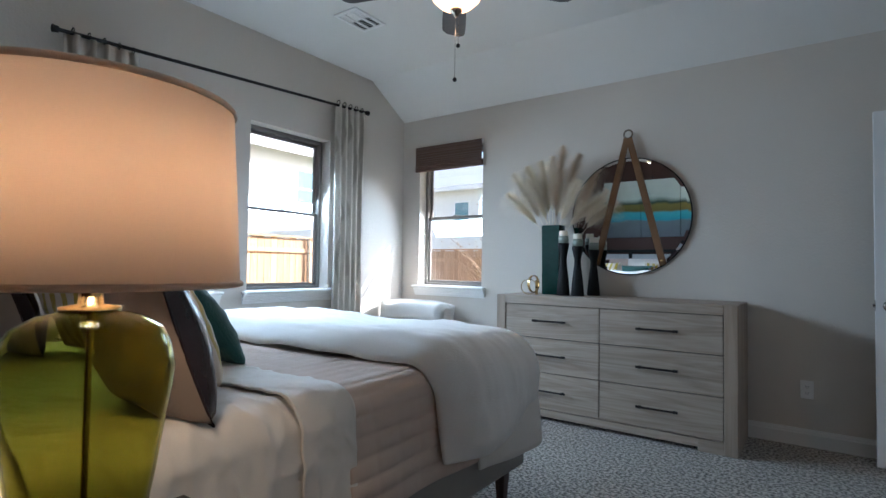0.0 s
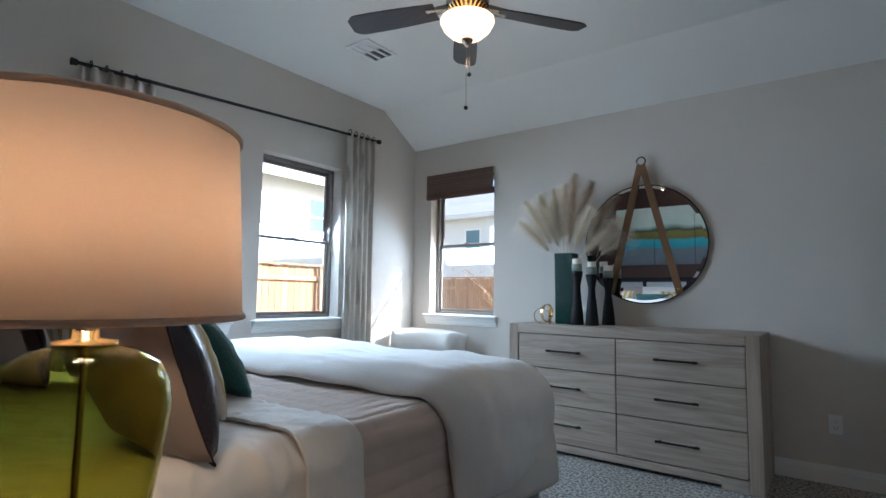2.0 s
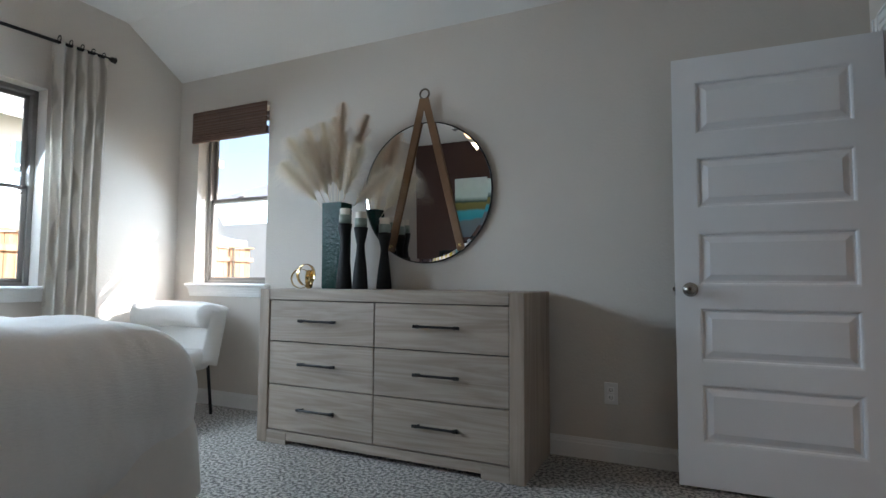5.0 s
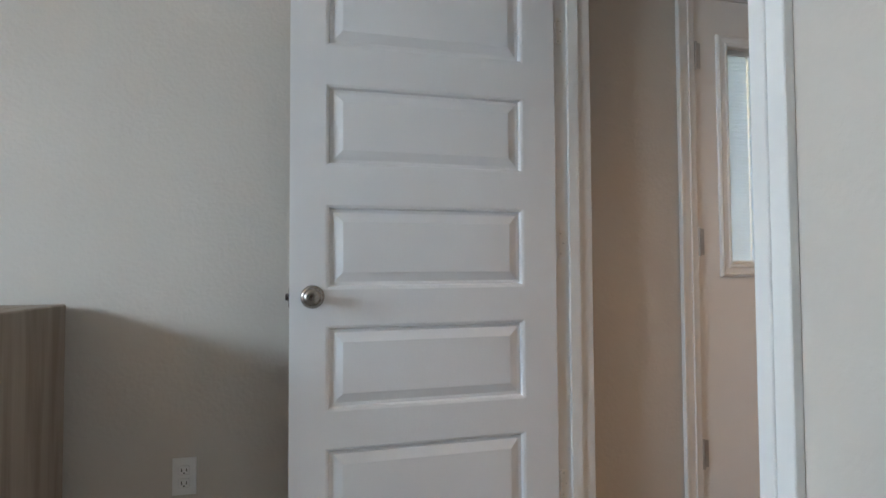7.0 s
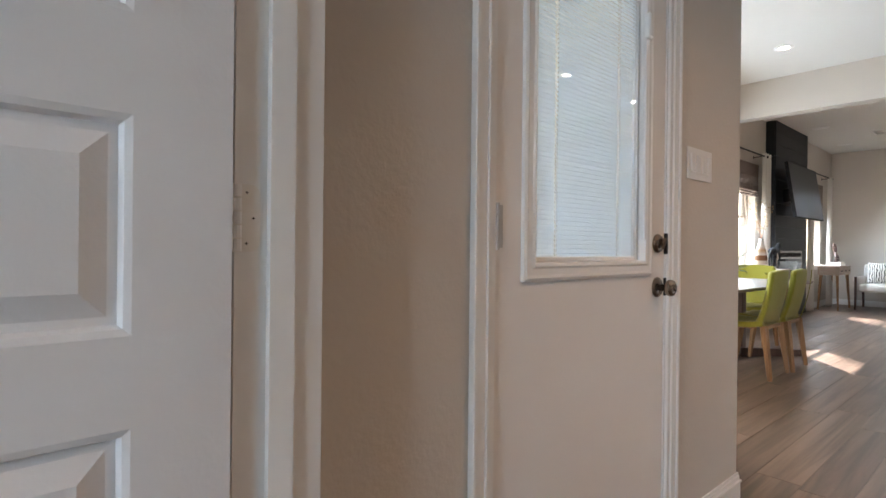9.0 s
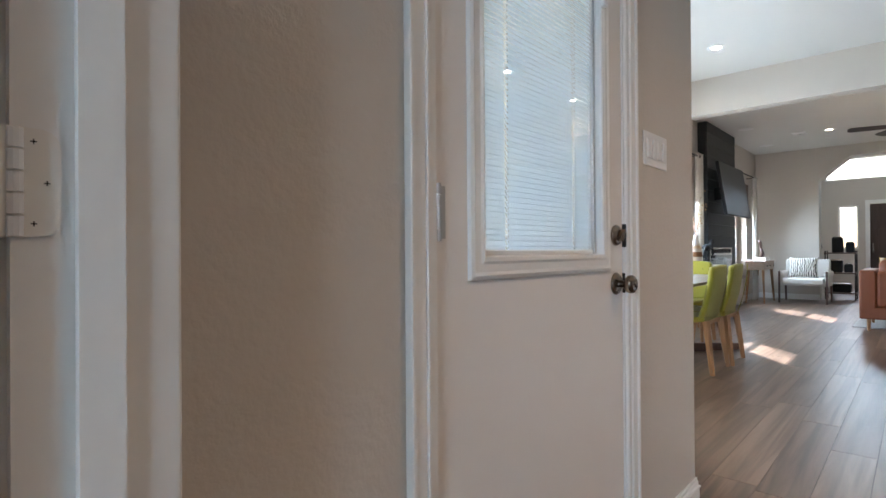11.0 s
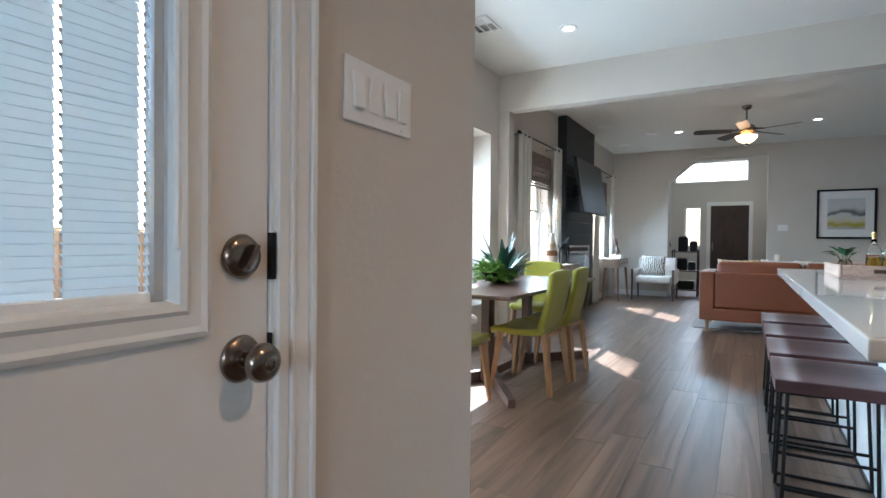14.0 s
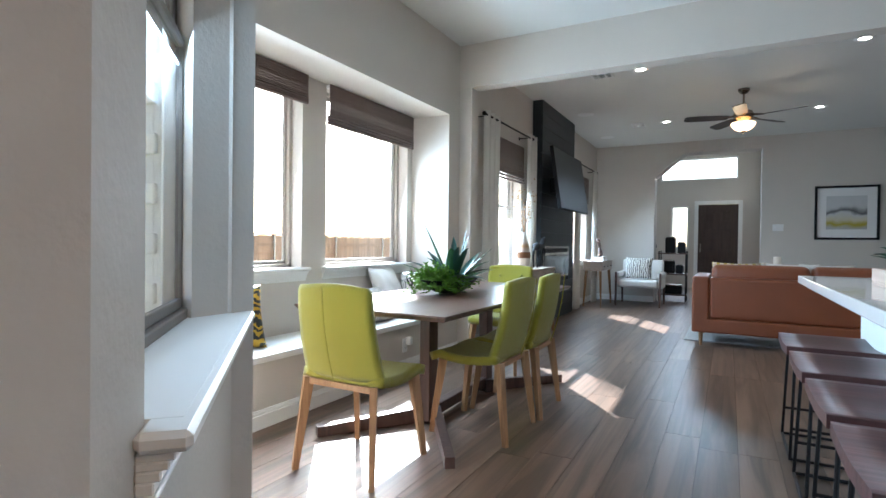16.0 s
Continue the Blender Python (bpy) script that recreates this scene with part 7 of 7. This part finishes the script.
# ---- outside: brick, tree ----
brick_mesh = mesh("brick", box(0.0, 0.012, 0.005, 0.195, 0.005, 0.060, 0.003, 1), M["brick"])
wallb = setting("brick_wall", box(XDW - 0.222, XDW - 0.2005, 3.95, 5.61, -0.2, 3.2), M["mortar"], "cream brick outside wall of the dining nook", "wall")
for r in range(44):
    for k in range(8):
        y = 3.97 + 0.2 * k + (0.1 if r % 2 else 0.0)
        if y < 5.42:
            ob = new("brick", brick_mesh)
            ob.parent = wallb
            ob.location = (XDW - 0.234, y, 0.25 + r * 0.066)


def bare_tree(m, h, label, seed):
    top = thing("young_tree", m, label, "tree")
    r_ = random.Random(seed)
    trunk = part("trunk", tube(bmesh.new(), [(0.02 * math.sin(k), 0, h * 0.55 * k / 8) for k in range(9)], lambda s: 0.03 - 0.012 * s, 8), M["chair_wood"], top)
    vs, fs = [], []
    for k in range(34):
        z = r_.uniform(0.15, 0.55) * h
        a, e = r_.uniform(0, 2 * math.pi), r_.uniform(0.5, 1.3)
        ln = r_.uniform(0.3, 0.5) * h
        way = Vector((math.cos(a) * math.cos(e), math.sin(a) * math.cos(e), math.sin(e)))
        pts = [Vector((0, 0, z)) + way * ln * s / 5 + Vector((r_.gauss(0, 0.02), r_.gauss(0, 0.02), 0)) for s in range(6)]
        part("limb", tube(bmesh.new(), pts, lambda s: 0.009 - 0.007 * s, 5), M["chair_wood"], top)
        for j in range(26):
            p = pts[r_.randint(2, 5)] + Vector((r_.gauss(0, 0.07), r_.gauss(0, 0.07), r_.gauss(0, 0.07)))
            d = Vector((r_.gauss(0, 1), r_.gauss(0, 1), r_.gauss(0, 1))).normalized() * 0.03
            c = d.cross(Vector((0.3, 0.5, 1))).normalized() * 0.012
            i = len(vs)
            vs += [p, p + d * 0.5 + c, p + d, p + d * 0.5 - c]
            fs.append((i, i + 1, i + 2, i + 3))
    me = bpy.data.meshes.new("leaves")
    me.from_pydata([tuple(v) for v in vs], [], fs)
    me.materials.append(M["blossom"])
    ob = new("leaves", me)
    ob.parent = top
    ob["kind"] = "stuff"


bare_tree(pose(-4.15, 6.1, -0.22), 2.4, "young sparse tree in the yard", 5)

# unseen eave-like slab, added to lower the sun patch on the bedroom wall
setting("roof_eave", box(XW - 0.5, 1.5, YN + 0.2, 4.13, 2.60, 2.78), M["stucco"], "unseen slab added above the bedroom window to cut the sun", "eave")
